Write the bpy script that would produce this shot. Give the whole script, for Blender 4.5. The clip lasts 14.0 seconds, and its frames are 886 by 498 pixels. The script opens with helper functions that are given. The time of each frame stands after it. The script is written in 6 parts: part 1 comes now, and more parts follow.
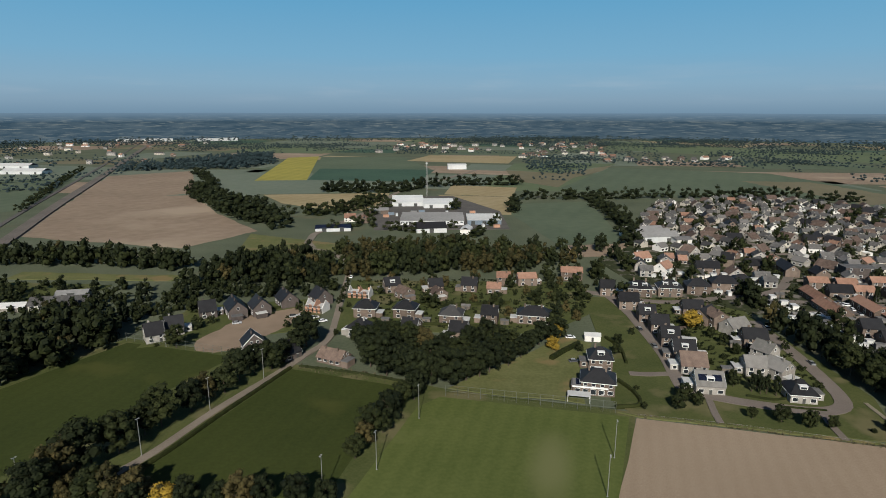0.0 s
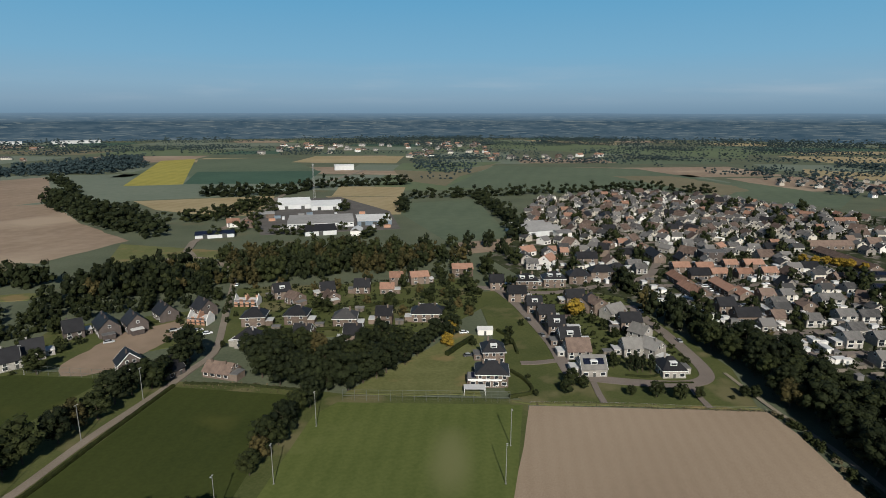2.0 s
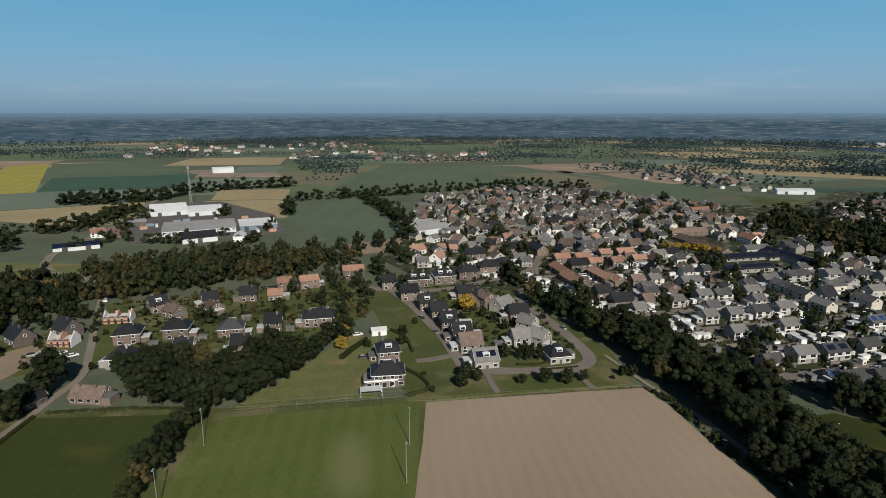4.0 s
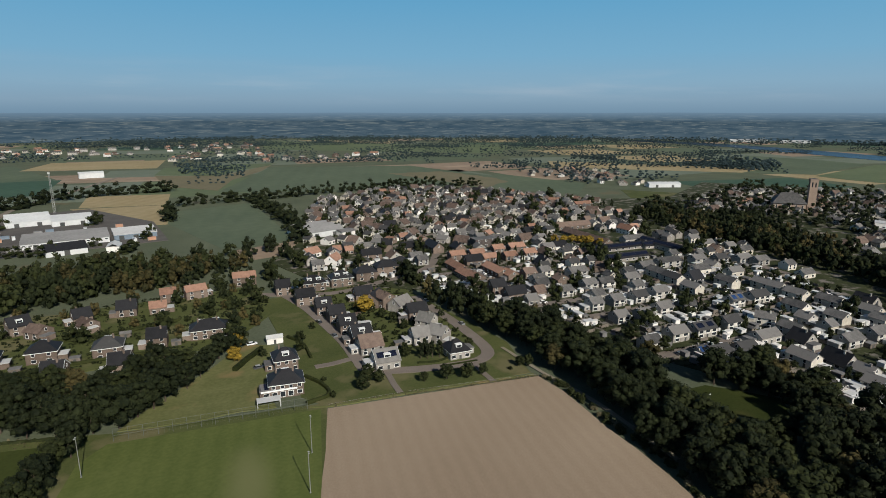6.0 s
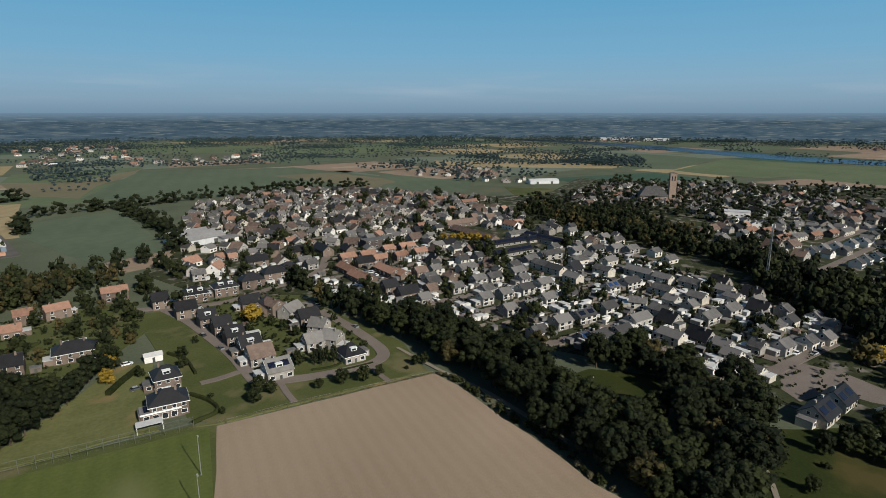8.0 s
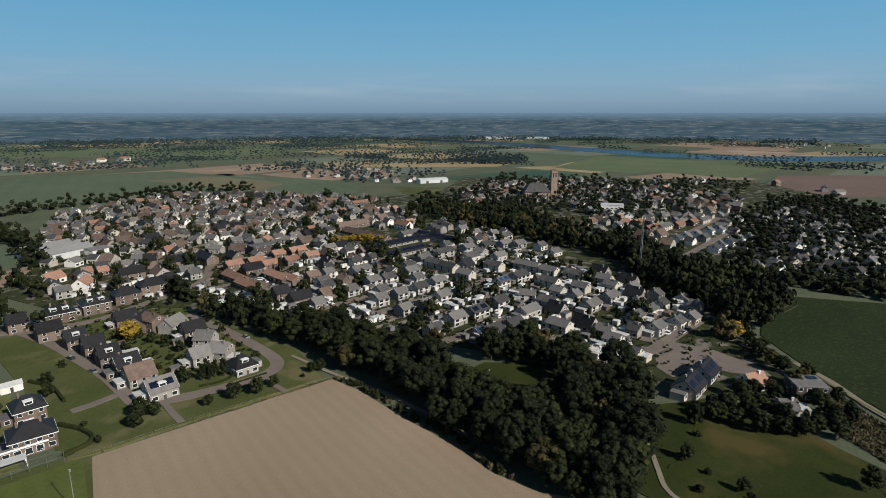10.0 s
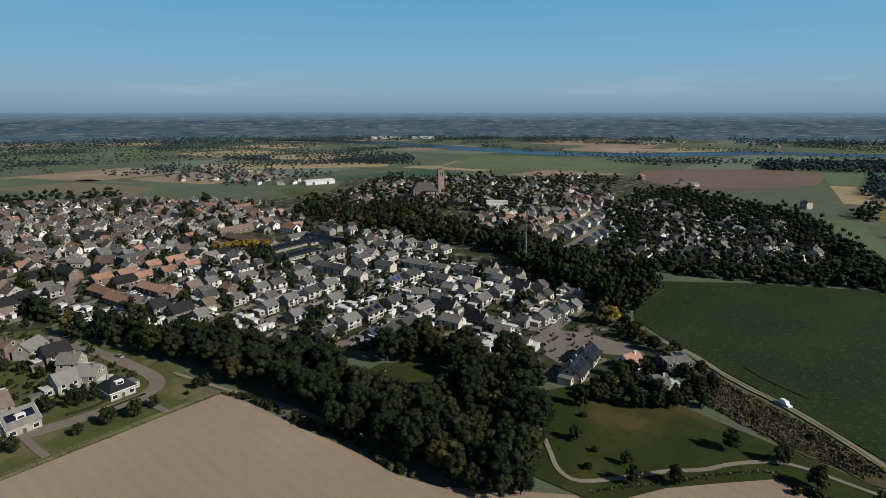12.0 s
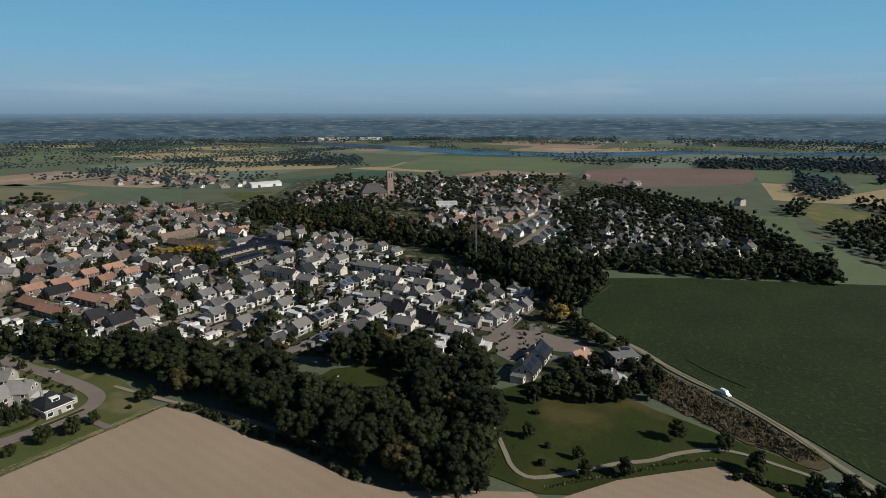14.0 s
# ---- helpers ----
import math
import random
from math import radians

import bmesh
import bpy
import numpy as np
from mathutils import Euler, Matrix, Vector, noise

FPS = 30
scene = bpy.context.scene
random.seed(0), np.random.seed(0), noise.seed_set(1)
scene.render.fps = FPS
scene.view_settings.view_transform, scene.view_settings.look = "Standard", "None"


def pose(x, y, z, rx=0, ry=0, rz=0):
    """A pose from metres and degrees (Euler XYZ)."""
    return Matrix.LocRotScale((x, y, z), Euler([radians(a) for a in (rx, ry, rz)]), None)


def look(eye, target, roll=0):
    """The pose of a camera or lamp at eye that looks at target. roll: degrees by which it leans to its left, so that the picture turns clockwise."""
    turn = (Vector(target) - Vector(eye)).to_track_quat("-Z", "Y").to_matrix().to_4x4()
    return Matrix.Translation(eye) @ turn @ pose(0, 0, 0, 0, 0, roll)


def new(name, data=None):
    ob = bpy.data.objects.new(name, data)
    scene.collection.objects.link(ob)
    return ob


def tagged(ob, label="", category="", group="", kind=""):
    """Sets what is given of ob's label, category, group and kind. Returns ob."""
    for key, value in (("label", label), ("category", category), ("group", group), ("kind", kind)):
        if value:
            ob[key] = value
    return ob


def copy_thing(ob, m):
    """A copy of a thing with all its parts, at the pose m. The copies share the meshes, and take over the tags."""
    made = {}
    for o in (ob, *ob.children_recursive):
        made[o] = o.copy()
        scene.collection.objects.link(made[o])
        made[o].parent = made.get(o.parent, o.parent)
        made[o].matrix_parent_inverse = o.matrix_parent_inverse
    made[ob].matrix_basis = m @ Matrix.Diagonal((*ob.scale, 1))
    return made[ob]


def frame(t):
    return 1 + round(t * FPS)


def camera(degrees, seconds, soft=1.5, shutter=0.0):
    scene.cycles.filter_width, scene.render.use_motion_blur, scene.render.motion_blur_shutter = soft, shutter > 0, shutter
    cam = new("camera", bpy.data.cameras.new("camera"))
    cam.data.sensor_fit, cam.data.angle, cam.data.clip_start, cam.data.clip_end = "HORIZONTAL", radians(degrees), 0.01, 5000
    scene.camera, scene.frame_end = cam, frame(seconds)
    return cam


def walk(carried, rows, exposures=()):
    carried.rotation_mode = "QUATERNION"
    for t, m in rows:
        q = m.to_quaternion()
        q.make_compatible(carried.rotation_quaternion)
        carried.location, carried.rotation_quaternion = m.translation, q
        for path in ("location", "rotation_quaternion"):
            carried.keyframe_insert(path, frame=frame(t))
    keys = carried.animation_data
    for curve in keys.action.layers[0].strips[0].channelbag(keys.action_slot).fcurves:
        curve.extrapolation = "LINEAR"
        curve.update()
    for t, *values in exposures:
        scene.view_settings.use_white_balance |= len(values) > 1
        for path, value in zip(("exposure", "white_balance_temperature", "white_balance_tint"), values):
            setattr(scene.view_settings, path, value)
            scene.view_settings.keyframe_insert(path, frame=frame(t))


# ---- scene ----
# ---------------------------------------------------------------- camera
cam = camera(74.36, 14.0, soft=0.6)
# seconds, x, y, z, heading (counter-clockwise from +y), pitch, lean to the right
PATH = [
    (0.0, -0.00, 0.00, 100.00, 0.00, -13.11, -0.06),
    (0.5, -0.02, 0.11, 100.03, -1.49, -13.08, -0.07),
    (1.0, -0.03, 0.20, 100.06, -4.91, -13.11, -0.05),
    (1.5, -0.05, 0.27, 100.07, -8.12, -13.11, -0.03),
    (2.0, -0.08, 0.33, 100.08, -10.91, -13.11, -0.06),
    (2.5, -0.10, 0.37, 100.05, -13.30, -13.11, -0.06),
    (3.0, -0.11, 0.43, 100.03, -16.41, -13.11, -0.05),
    (3.5, -0.08, 0.51, 100.00, -19.32, -13.11, -0.04),
    (6.0, 0.20, 1.10, 99.92, -32.33, -13.14, -0.01),
    (6.5, 0.23, 1.20, 99.93, -35.41, -13.13, -0.01),
    (7.0, 0.24, 1.26, 99.97, -37.87, -13.13, 0.00),
    (7.5, 0.26, 1.31, 100.03, -40.39, -13.13, -0.00),
    (8.0, 0.32, 1.36, 100.11, -43.29, -13.13, -0.00),
    (10.5, 0.54, 1.66, 100.41, -56.70, -13.14, 0.03),
    (11.0, 0.56, 1.72, 100.44, -59.44, -13.14, 0.03),
    (11.5, 0.57, 1.79, 100.47, -62.11, -13.15, 0.01),
    (12.0, 0.56, 1.87, 100.51, -65.02, -13.16, 0.01),
    (12.5, 0.56, 1.96, 100.61, -67.69, -13.17, 0.00),
    (13.0, 0.56, 2.05, 100.74, -69.06, -13.16, -0.01),
    (13.5, 0.55, 2.13, 100.90, -69.61, -13.15, -0.04),
    (14.0, 0.54, 2.20, 101.09, -70.02, -13.10, -0.02),
]


def aim(x, y, z, heading, pitch, lean):
    h, p = radians(heading), radians(pitch)
    ahead = Vector((-math.sin(h) * math.cos(p), math.cos(h) * math.cos(p), math.sin(p)))
    eye = Vector((x, y, z))
    return look(eye, eye + ahead, -lean)


walk(cam, [(row[0], aim(*row[1:])) for row in PATH])

# ---------------------------------------------------------------- light
SUN_HEIGHT, SUN_ROUND, SKY = radians(33), math.pi + 0.07, 0.05
world = bpy.data.worlds.new("sky")
scene.world = world
world.use_nodes = True
wn = world.node_tree.nodes
sky = wn.new("ShaderNodeTexSky")
sky.sky_type, sky.sun_disc = "NISHITA", False
sky.sun_elevation, sky.sun_rotation = SUN_HEIGHT, SUN_ROUND
sky.altitude, sky.air_density, sky.dust_density, sky.ozone_density = 100, 0.95, 0.2, 4.0
# towards the horizon the clear sky turns into grey-blue hazy air
air = wn.new("ShaderNodeTexCoord")
height = wn.new("ShaderNodeSeparateXYZ")
haze = wn.new("ShaderNodeValToRGB")
haze.color_ramp.elements[0].position, haze.color_ramp.elements[0].color = 0.0, (.170, .278, .385, 1)
haze.color_ramp.elements[1].position, haze.color_ramp.elements[1].color = 0.18, (.118, .355, .575, 1)
for height_at, tone in ((0.02, (.228, .352, .465, 1)), (0.045, (.238, .400, .535, 1)), (0.09, (.185, .402, .585, 1))):
    haze.color_ramp.elements.new(height_at).color = tone
clear = wn.new("ShaderNodeMapRange")
clear.interpolation_type = "SMOOTHSTEP"
clear.inputs["From Min"].default_value, clear.inputs["From Max"].default_value = 0.16, 0.36
dim = wn.new("ShaderNodeVectorMath")
dim.operation = "SCALE"
dim.inputs["Scale"].default_value = SKY
sky_mix = wn.new("ShaderNodeMix")
sky_mix.data_type = "RGBA"
wl = world.node_tree.links.new
wl(air.outputs["Generated"], height.inputs[0])
wl(height.outputs["Z"], haze.inputs["Fac"])
wl(height.outputs["Z"], clear.inputs["Value"])
wl(sky.outputs["Color"], dim.inputs[0])
wl(clear.outputs["Result"], sky_mix.inputs["Factor"])
# thin banks of cloud low over the horizon
bank_map, bank, bank_share = wn.new("ShaderNodeMapping"), wn.new("ShaderNodeTexNoise"), wn.new("ShaderNodeMapRange")
bank_map.inputs["Scale"].default_value = (5, 5, 45)
bank.inputs["Scale"].default_value, bank.inputs["Detail"].default_value = 1.0, 6.0
bank_share.inputs["From Min"].default_value, bank_share.inputs["From Max"].default_value = 0.50, 0.75
low_sky = wn.new("ShaderNodeValToRGB")
low_sky.color_ramp.elements[0].position, low_sky.color_ramp.elements[0].color = 0.010, (0, 0, 0, 1)
low_sky.color_ramp.elements[1].position, low_sky.color_ramp.elements[1].color = 0.085, (0, 0, 0, 1)
low_sky.color_ramp.elements.new(0.035).color = (.35, .35, .35, 1)
bank_fac = wn.new("ShaderNodeMath")
bank_fac.operation = "MULTIPLY"
cloudy = wn.new("ShaderNodeMix")
cloudy.data_type = "RGBA"
cloudy.inputs["B"].default_value = (.42, .50, .58, 1)
wl(air.outputs["Generated"], bank_map.inputs["Vector"])
wl(bank_map.outputs[0], bank.inputs["Vector"])
wl(bank.outputs["Fac"], bank_share.inputs["Value"])
wl(height.outputs["Z"], low_sky.inputs["Fac"])
wl(bank_share.outputs["Result"], bank_fac.inputs[0])
wl(low_sky.outputs["Color"], bank_fac.inputs[1])
wl(bank_fac.outputs[0], cloudy.inputs["Factor"])
wl(haze.outputs["Color"], cloudy.inputs["A"])
wl(cloudy.outputs["Result"], sky_mix.inputs["A"])
wl(dim.outputs["Vector"], sky_mix.inputs["B"])
wl(sky_mix.outputs["Result"], wn["Background"].inputs["Color"])

sun_data = bpy.data.lights.new("sun", "SUN")
sun_data.energy, sun_data.angle, sun_data.color = 5.0, radians(0.5), (1.0, 0.945, 0.85)
sun = new("sun", sun_data)
to_sun = Vector((math.sin(SUN_ROUND) * math.cos(SUN_HEIGHT), math.cos(SUN_ROUND) * math.cos(SUN_HEIGHT), math.sin(SUN_HEIGHT)))
sun.matrix_world = look(to_sun * 500, (0, 0, 0))

# ---------------------------------------------------------------- materials
def srgb(r, g, b):
    return tuple((c / 255) ** 2.2 for c in (r, g, b)) + (1.0,)


def material(name, low, high, grain=8.0, patch=0.6, rough=0.9, bump=0.15, world_space=False, vary=0.0, island=0.0, metal=0.0, stripes=None, third=None, worn=None, gloss=None):
    """A surface between two base colours: broad patches and fine grain, a little relief; vary: spread from object to object;
    island: spread from piece to piece; stripes: (turn, width in metres, amount); third: (colour, patch scale, share);
    worn: (x, y, half width, half length, turn, colour) of one trodden spot with a soft edge; gloss: strength of the mirror part, low on leaves and soil."""
    m = bpy.data.materials.new(name)
    m.use_nodes = True
    nt = m.node_tree
    n, link = nt.nodes, nt.links.new
    bsdf = n["Principled BSDF"]
    bsdf.inputs["Roughness"].default_value, bsdf.inputs["Metallic"].default_value = rough, metal
    bsdf.inputs["Specular IOR Level"].default_value = gloss if gloss is not None else .12 if rough > .74 else .5
    if world_space:
        at = n.new("ShaderNodeNewGeometry").outputs["Position"]
    else:
        at = n.new("ShaderNodeTexCoord").outputs["Object"]

    def cloud(scale, detail=4.0):
        t = n.new("ShaderNodeTexNoise")
        t.inputs["Scale"].default_value, t.inputs["Detail"].default_value = scale, detail
        link(at, t.inputs["Vector"])
        return t.outputs["Fac"]

    def sums(kind, a, b):
        s = n.new("ShaderNodeMath")
        s.operation = kind
        for i, v in enumerate((a, b)):
            if isinstance(v, (int, float)):
                s.inputs[i].default_value = v
            else:
                link(v, s.inputs[i])
        return s.outputs[0]

    fine, broad = cloud(grain), cloud(patch, 5.0)
    f = sums("ADD", sums("MULTIPLY", fine, 0.45), sums("MULTIPLY", broad, 0.55))
    f = sums("ADD", sums("MULTIPLY", sums("SUBTRACT", f, 0.5), 2.6), 0.5)
    if vary:
        r = n.new("ShaderNodeObjectInfo").outputs["Random"]
        f = sums("ADD", f, sums("MULTIPLY", sums("SUBTRACT", r, 0.5), vary * 2))
    if island:
        r = n.new("ShaderNodeNewGeometry").outputs["Random Per Island"]
        f = sums("ADD", f, sums("MULTIPLY", sums("SUBTRACT", r, 0.5), island * 2))
    if stripes:
        turn, width, amount = stripes
        mp = n.new("ShaderNodeMapping")
        mp.inputs["Rotation"].default_value = (0, 0, radians(turn))
        link(at, mp.inputs["Vector"])
        w = n.new("ShaderNodeTexWave")
        w.inputs["Scale"].default_value = 0.314 / width
        w.inputs["Distortion"].default_value, w.inputs["Detail"].default_value, w.inputs["Detail Scale"].default_value = 1.6, 3.0, 0.15
        link(mp.outputs[0], w.inputs["Vector"])
        f = sums("ADD", f, sums("MULTIPLY", sums("SUBTRACT", w.outputs["Fac"], 0.5), amount))
    mix = n.new("ShaderNodeMix")
    mix.data_type, mix.clamp_factor = "RGBA", True
    mix.inputs["A"].default_value, mix.inputs["B"].default_value = low, high
    link(f, mix.inputs["Factor"])
    colour = mix.outputs["Result"]
    if third:
        tone, scale, share = third
        edge = n.new("ShaderNodeMapRange")
        edge.inputs["From Min"].default_value, edge.inputs["From Max"].default_value = 0.5 + (0.5 - share) * 0.6, 0.5 + (0.5 - share) * 0.6 + 0.09
        link(cloud(scale, 6.0), edge.inputs["Value"])
        more = n.new("ShaderNodeMix")
        more.data_type = "RGBA"
        more.inputs["B"].default_value = tone
        link(edge.outputs["Result"], more.inputs["Factor"])
        link(colour, more.inputs["A"])
        colour = more.outputs["Result"]
    if worn:
        wx, wy, half_w, half_l, turn, tone = worn
        mp = n.new("ShaderNodeMapping")
        mp.vector_type = "TEXTURE"
        mp.inputs["Location"].default_value, mp.inputs["Rotation"].default_value, mp.inputs["Scale"].default_value = (wx, wy, 0), (0, 0, radians(turn)), (half_w, half_l, 50)
        far_off, edge, more = n.new("ShaderNodeVectorMath"), n.new("ShaderNodeMapRange"), n.new("ShaderNodeMix")
        far_off.operation, edge.interpolation_type, more.data_type = "LENGTH", "SMOOTHERSTEP", "RGBA"
        link(at, mp.inputs["Vector"])
        link(mp.outputs[0], far_off.inputs[0])
        edge.inputs["From Min"].default_value, edge.inputs["From Max"].default_value = 1.15, 0.1
        link(sums("ADD", far_off.outputs["Value"], sums("MULTIPLY", sums("SUBTRACT", broad, 0.5), 1.2)), edge.inputs["Value"])
        more.inputs["B"].default_value = tone
        link(edge.outputs["Result"], more.inputs["Factor"])
        link(colour, more.inputs["A"])
        colour = more.outputs["Result"]
    link(colour, bsdf.inputs["Base Color"])
    if bump:
        b = n.new("ShaderNodeBump")
        b.inputs["Strength"].default_value, b.inputs["Distance"].default_value = bump, 0.3 if world_space else 0.05
        link(fine, b.inputs["Height"])
        link(b.outputs["Normal"], bsdf.inputs["Normal"])
    return m


def c(r, g, b):
    return (r, g, b, 1.0)


# ground covers
# greyed and cooled a little, taking some distance haze into the colour
M_GROUND = material("rough_grass", c(.066, .081, .050), c(.118, .130, .084), .7, .03, world_space=True, third=(c(.120, .108, .066), .02, .32))
M_LAWN = material("lawn", c(.046, .060, .018), c(.092, .100, .036), 1.4, .06, world_space=True, third=(c(.125, .115, .056), .04, .42))
M_PITCH = material("sports_turf", c(.029, .040, .0095), c(.048, .059, .0145), .8, .025, world_space=True, stripes=(17, 6.0, .12), bump=.05, third=(c(.056, .062, .016), .03, .42))
M_PITCH_PALE = material("worn_sports_turf", c(.066, .086, .022), c(.104, .122, .036), .8, .028, world_space=True, stripes=(17, 6.0, .22), bump=.05, third=(c(.118, .132, .046), .022, .38), worn=(31.8, 152.1, 9, 20, -12, c(.135, .142, .058)))
# much darker than M_LAWN: lower light and lens falloff put into the colour
M_PARK = material("park_grass", c(.017, .026, .0055), c(.038, .047, .011), 1.4, .06, world_space=True, third=(c(.068, .058, .020), .028, .44))
M_MEADOW = material("hay_meadow", c(.080, .094, .030), c(.150, .148, .064), .7, .09, world_space=True, third=(c(.18, .14, .065), .05, .42))
M_PLOUGH = material("harrowed_soil", c(.225, .168, .116), c(.325, .254, .182), 2.6, .014, world_space=True, stripes=(17, 4.5, .14), third=(c(.245, .188, .134), .018, .25), bump=.12)
M_PLOUGH_FAR = material("bare_soil", c(.19, .140, .10), c(.29, .222, .16), .12, .008, world_space=True, stripes=(30, 22, .10), third=(c(.33, .26, .19), .006, .40))
M_SOIL_RED = material("reddish_soil", c(.125, .085, .070), c(.175, .125, .105), .1, .008, world_space=True)
M_CROP = material("dark_root_crop", c(.011, .0185, .0068), c(.026, .039, .0125), 1.0, .03, world_space=True, stripes=(60, 1.6, .2), bump=1.0, third=(c(.032, .047, .0150), .5, .42), island=.25)
# field and pasture greens hold painted haze: cooled and greyed for distance
M_FIELD_A_HAZY = material("hazy_green_field", c(.072, .096, .062), c(.114, .138, .088), .12, .008, world_space=True, stripes=(25, 25, .14))
M_FIELD_B_HAZY = material("pasture", c(.108, .134, .098), c(.158, .180, .136), .12, .008, world_space=True)
M_FIELD_C_HAZY = material("hazy_dark_green_field", c(.036, .072, .050), c(.060, .104, .070), .15, .01, world_space=True, stripes=(75, 18, .14))
M_PASTURE_HAZY = material("fresh_pasture", c(.085, .113, .060), c(.126, .150, .084), .12, .012, world_space=True)
M_STUBBLE = material("stubble", c(.24, .19, .10), c(.33, .27, .16), .15, .012, world_space=True, stripes=(40, 16, .18))
M_STUBBLE_DULL = material("dull_stubble", c(.125, .112, .068), c(.175, .155, .098), .15, .012, world_space=True)
M_MUSTARD = material("yellow_flowering_crop", c(.22, .20, .045), c(.33, .29, .07), .15, .02, world_space=True, stripes=(8, 20, .25))
M_SCRUB = material("dry_scrub", c(.045, .038, .020), c(.115, .092, .052), 1.6, .12, world_space=True, bump=.8, third=(c(.030, .033, .013), .12, .45))
M_BRICKROAD = material("clinker_paving", c(.135, .112, .095), c(.200, .172, .150), 2.0, .08, world_space=True)
M_ASPHALT = material("asphalt", c(.075, .07, .065), c(.13, .12, .11), 2.0, .08, world_space=True)
M_PATH = material("pale_gravel_path", c(.17, .148, .11), c(.25, .22, .17), 2.0, .1, world_space=True)
M_YARD = material("gardens_and_paving", c(.016, .024, .009), c(.055, .060, .028), 1.0, .12, world_space=True, third=(c(.165, .148, .128), .11, .46))
M_RAIL = material("rail_ballast", c(.10, .085, .075), c(.17, .15, .13), .5, .03, world_space=True)
M_WATER = material("river_water", c(.012, .022, .035), c(.02, .034, .052), .02, .004, rough=.25, bump=0, world_space=True)
# plants
M_BARK = material("bark", c(.05, .038, .028), c(.10, .08, .06), 6, 1, bump=.4)
M_LEAF = material("oak_leaves", c(.0074, .0112, .0037), c(.0305, .0365, .0120), 1.2, .25, rough=.75, vary=.25, island=.45, bump=0)
M_LEAF_DEEP = material("dark_leaves", c(.0056, .0088, .0036), c(.0212, .0270, .0100), 1.2, .25, rough=.75, vary=.25, island=.45, bump=0)
M_LEAF_RUST = material("rusty_leaves", c(.022, .022, .008), c(.080, .064, .024), 1.2, .25, rough=.75, vary=.3, island=.35, bump=0)
M_LEAF_GOLD = material("golden_leaves", c(.14, .095, .015), c(.31, .205, .03), 1.2, .25, rough=.75, vary=.2, island=.35, bump=0)
# bluer and lighter than the near leaves: distance haze put into the colour
M_LEAF_HAZY = material("hazy_far_leaves", c(.020, .035, .039), c(.038, .058, .060), .08, .012, rough=.8, island=.4, bump=0, world_space=True)
M_HEDGE = material("clipped_hedge", c(.010, .015, .004), c(.035, .040, .011), 3, .5, rough=.8, bump=.6, vary=.2)
M_LEAF_DRY = material("dry_scrub_leaves", c(.058, .053, .028), c(.145, .125, .075), 1.2, .25, rough=.8, vary=.3, island=.4, bump=0)
M_LANE = material("pale_worn_asphalt", c(.15, .125, .10), c(.24, .205, .165), 2.0, .08, world_space=True)
# buildings
M_BRICK = material("brown_brick", c(.105, .080, .064), c(.205, .160, .130), 9, .5, vary=.4)
M_BRICK_PALE = material("pale_brick", c(.205, .188, .166), c(.40, .38, .345), 9, .5, vary=.45)
M_BRICK_CREAM = material("cream_brick", c(.36, .325, .27), c(.60, .56, .48), 9, .5, vary=.5)
M_RENDER = material("white_render", c(.62, .60, .56), c(.78, .76, .72), 5, .4, vary=.2)
M_BRICK_DARK = material("dark_brick", c(.06, .05, .047), c(.12, .10, .09), 9, .5, vary=.3)
M_ROOF_BLACK = material("black_glazed_tiles", c(.011, .011, .012), c(.026, .026, .028), 5, .5, rough=.5, vary=.3, bump=.25, gloss=.28)
M_ROOF_SLATE = material("grey_concrete_tiles", c(.040, .039, .038), c(.150, .143, .134), 5, .5, rough=.7, vary=.8, bump=.25)
M_ROOF_PALE = material("weathered_grey_tiles", c(.13, .125, .115), c(.22, .21, .195), 5, .5, rough=.75, vary=.4, bump=.25)
M_ROOF_RED = material("orange_clay_tiles", c(.19, .108, .076), c(.34, .200, .142), 5, .5, rough=.75, vary=.5, bump=.25)
M_ROOF_BROWN = material("brown_clay_tiles", c(.075, .054, .045), c(.185, .135, .108), 5, .5, rough=.75, vary=.45, bump=.25)
M_FLAT = material("grey_roofing_felt", c(.10, .10, .10), c(.19, .185, .18), 3, .4, vary=.4)
M_FLAT_PALE = material("pale_roof_sheet", c(.42, .42, .41), c(.58, .58, .56), 3, .3, rough=.5, vary=.3)
M_FRAME = material("white_painted_wood", c(.70, .70, .68), c(.82, .82, .80), 6, .6, rough=.5, bump=.03)
M_PANEL = material("cream_boards", c(.40, .375, .33), c(.62, .59, .53), 6, .6, rough=.6, vary=.5, bump=.03)
M_GLASS = material("window_glass", c(.012, .015, .018), c(.03, .036, .042), 2, .5, rough=.08, bump=0)
M_SOLAR = material("solar_cells", c(.006, .008, .016), c(.012, .016, .032), 3, .5, rough=.15, bump=0)
M_SOLAR_BLUE = material("blue_solar_cells", c(.015, .04, .12), c(.03, .07, .18), 3, .5, rough=.15, bump=0)
M_DOOR = material("dark_painted_door", c(.03, .035, .035), c(.07, .07, .065), 6, 1, rough=.5, vary=.4)
M_STEEL = material("galvanised_steel", c(.24, .24, .23), c(.35, .35, .33), 6, 1, rough=.5, metal=.4, bump=.03)
M_SHEET = material("white_sheet_roof", c(.46, .47, .47), c(.62, .63, .62), .5, .05, rough=.5, bump=.05)
M_SHEET_GREY = material("grey_sheet_roof", c(.16, .16, .155), c(.26, .255, .25), .5, .05, rough=.6, bump=.05)
M_SHEET_BLUE = material("blue_grey_cladding", c(.12, .16, .20), c(.18, .23, .28), .5, .05, rough=.5, bump=.05)
M_STONE = material("tower_brick", c(.23, .17, .13), c(.33, .25, .195), 2, .2)
M_TIMBER = material("grey_timber", c(.10, .085, .07), c(.19, .165, .14), 6, 1, vary=.3)
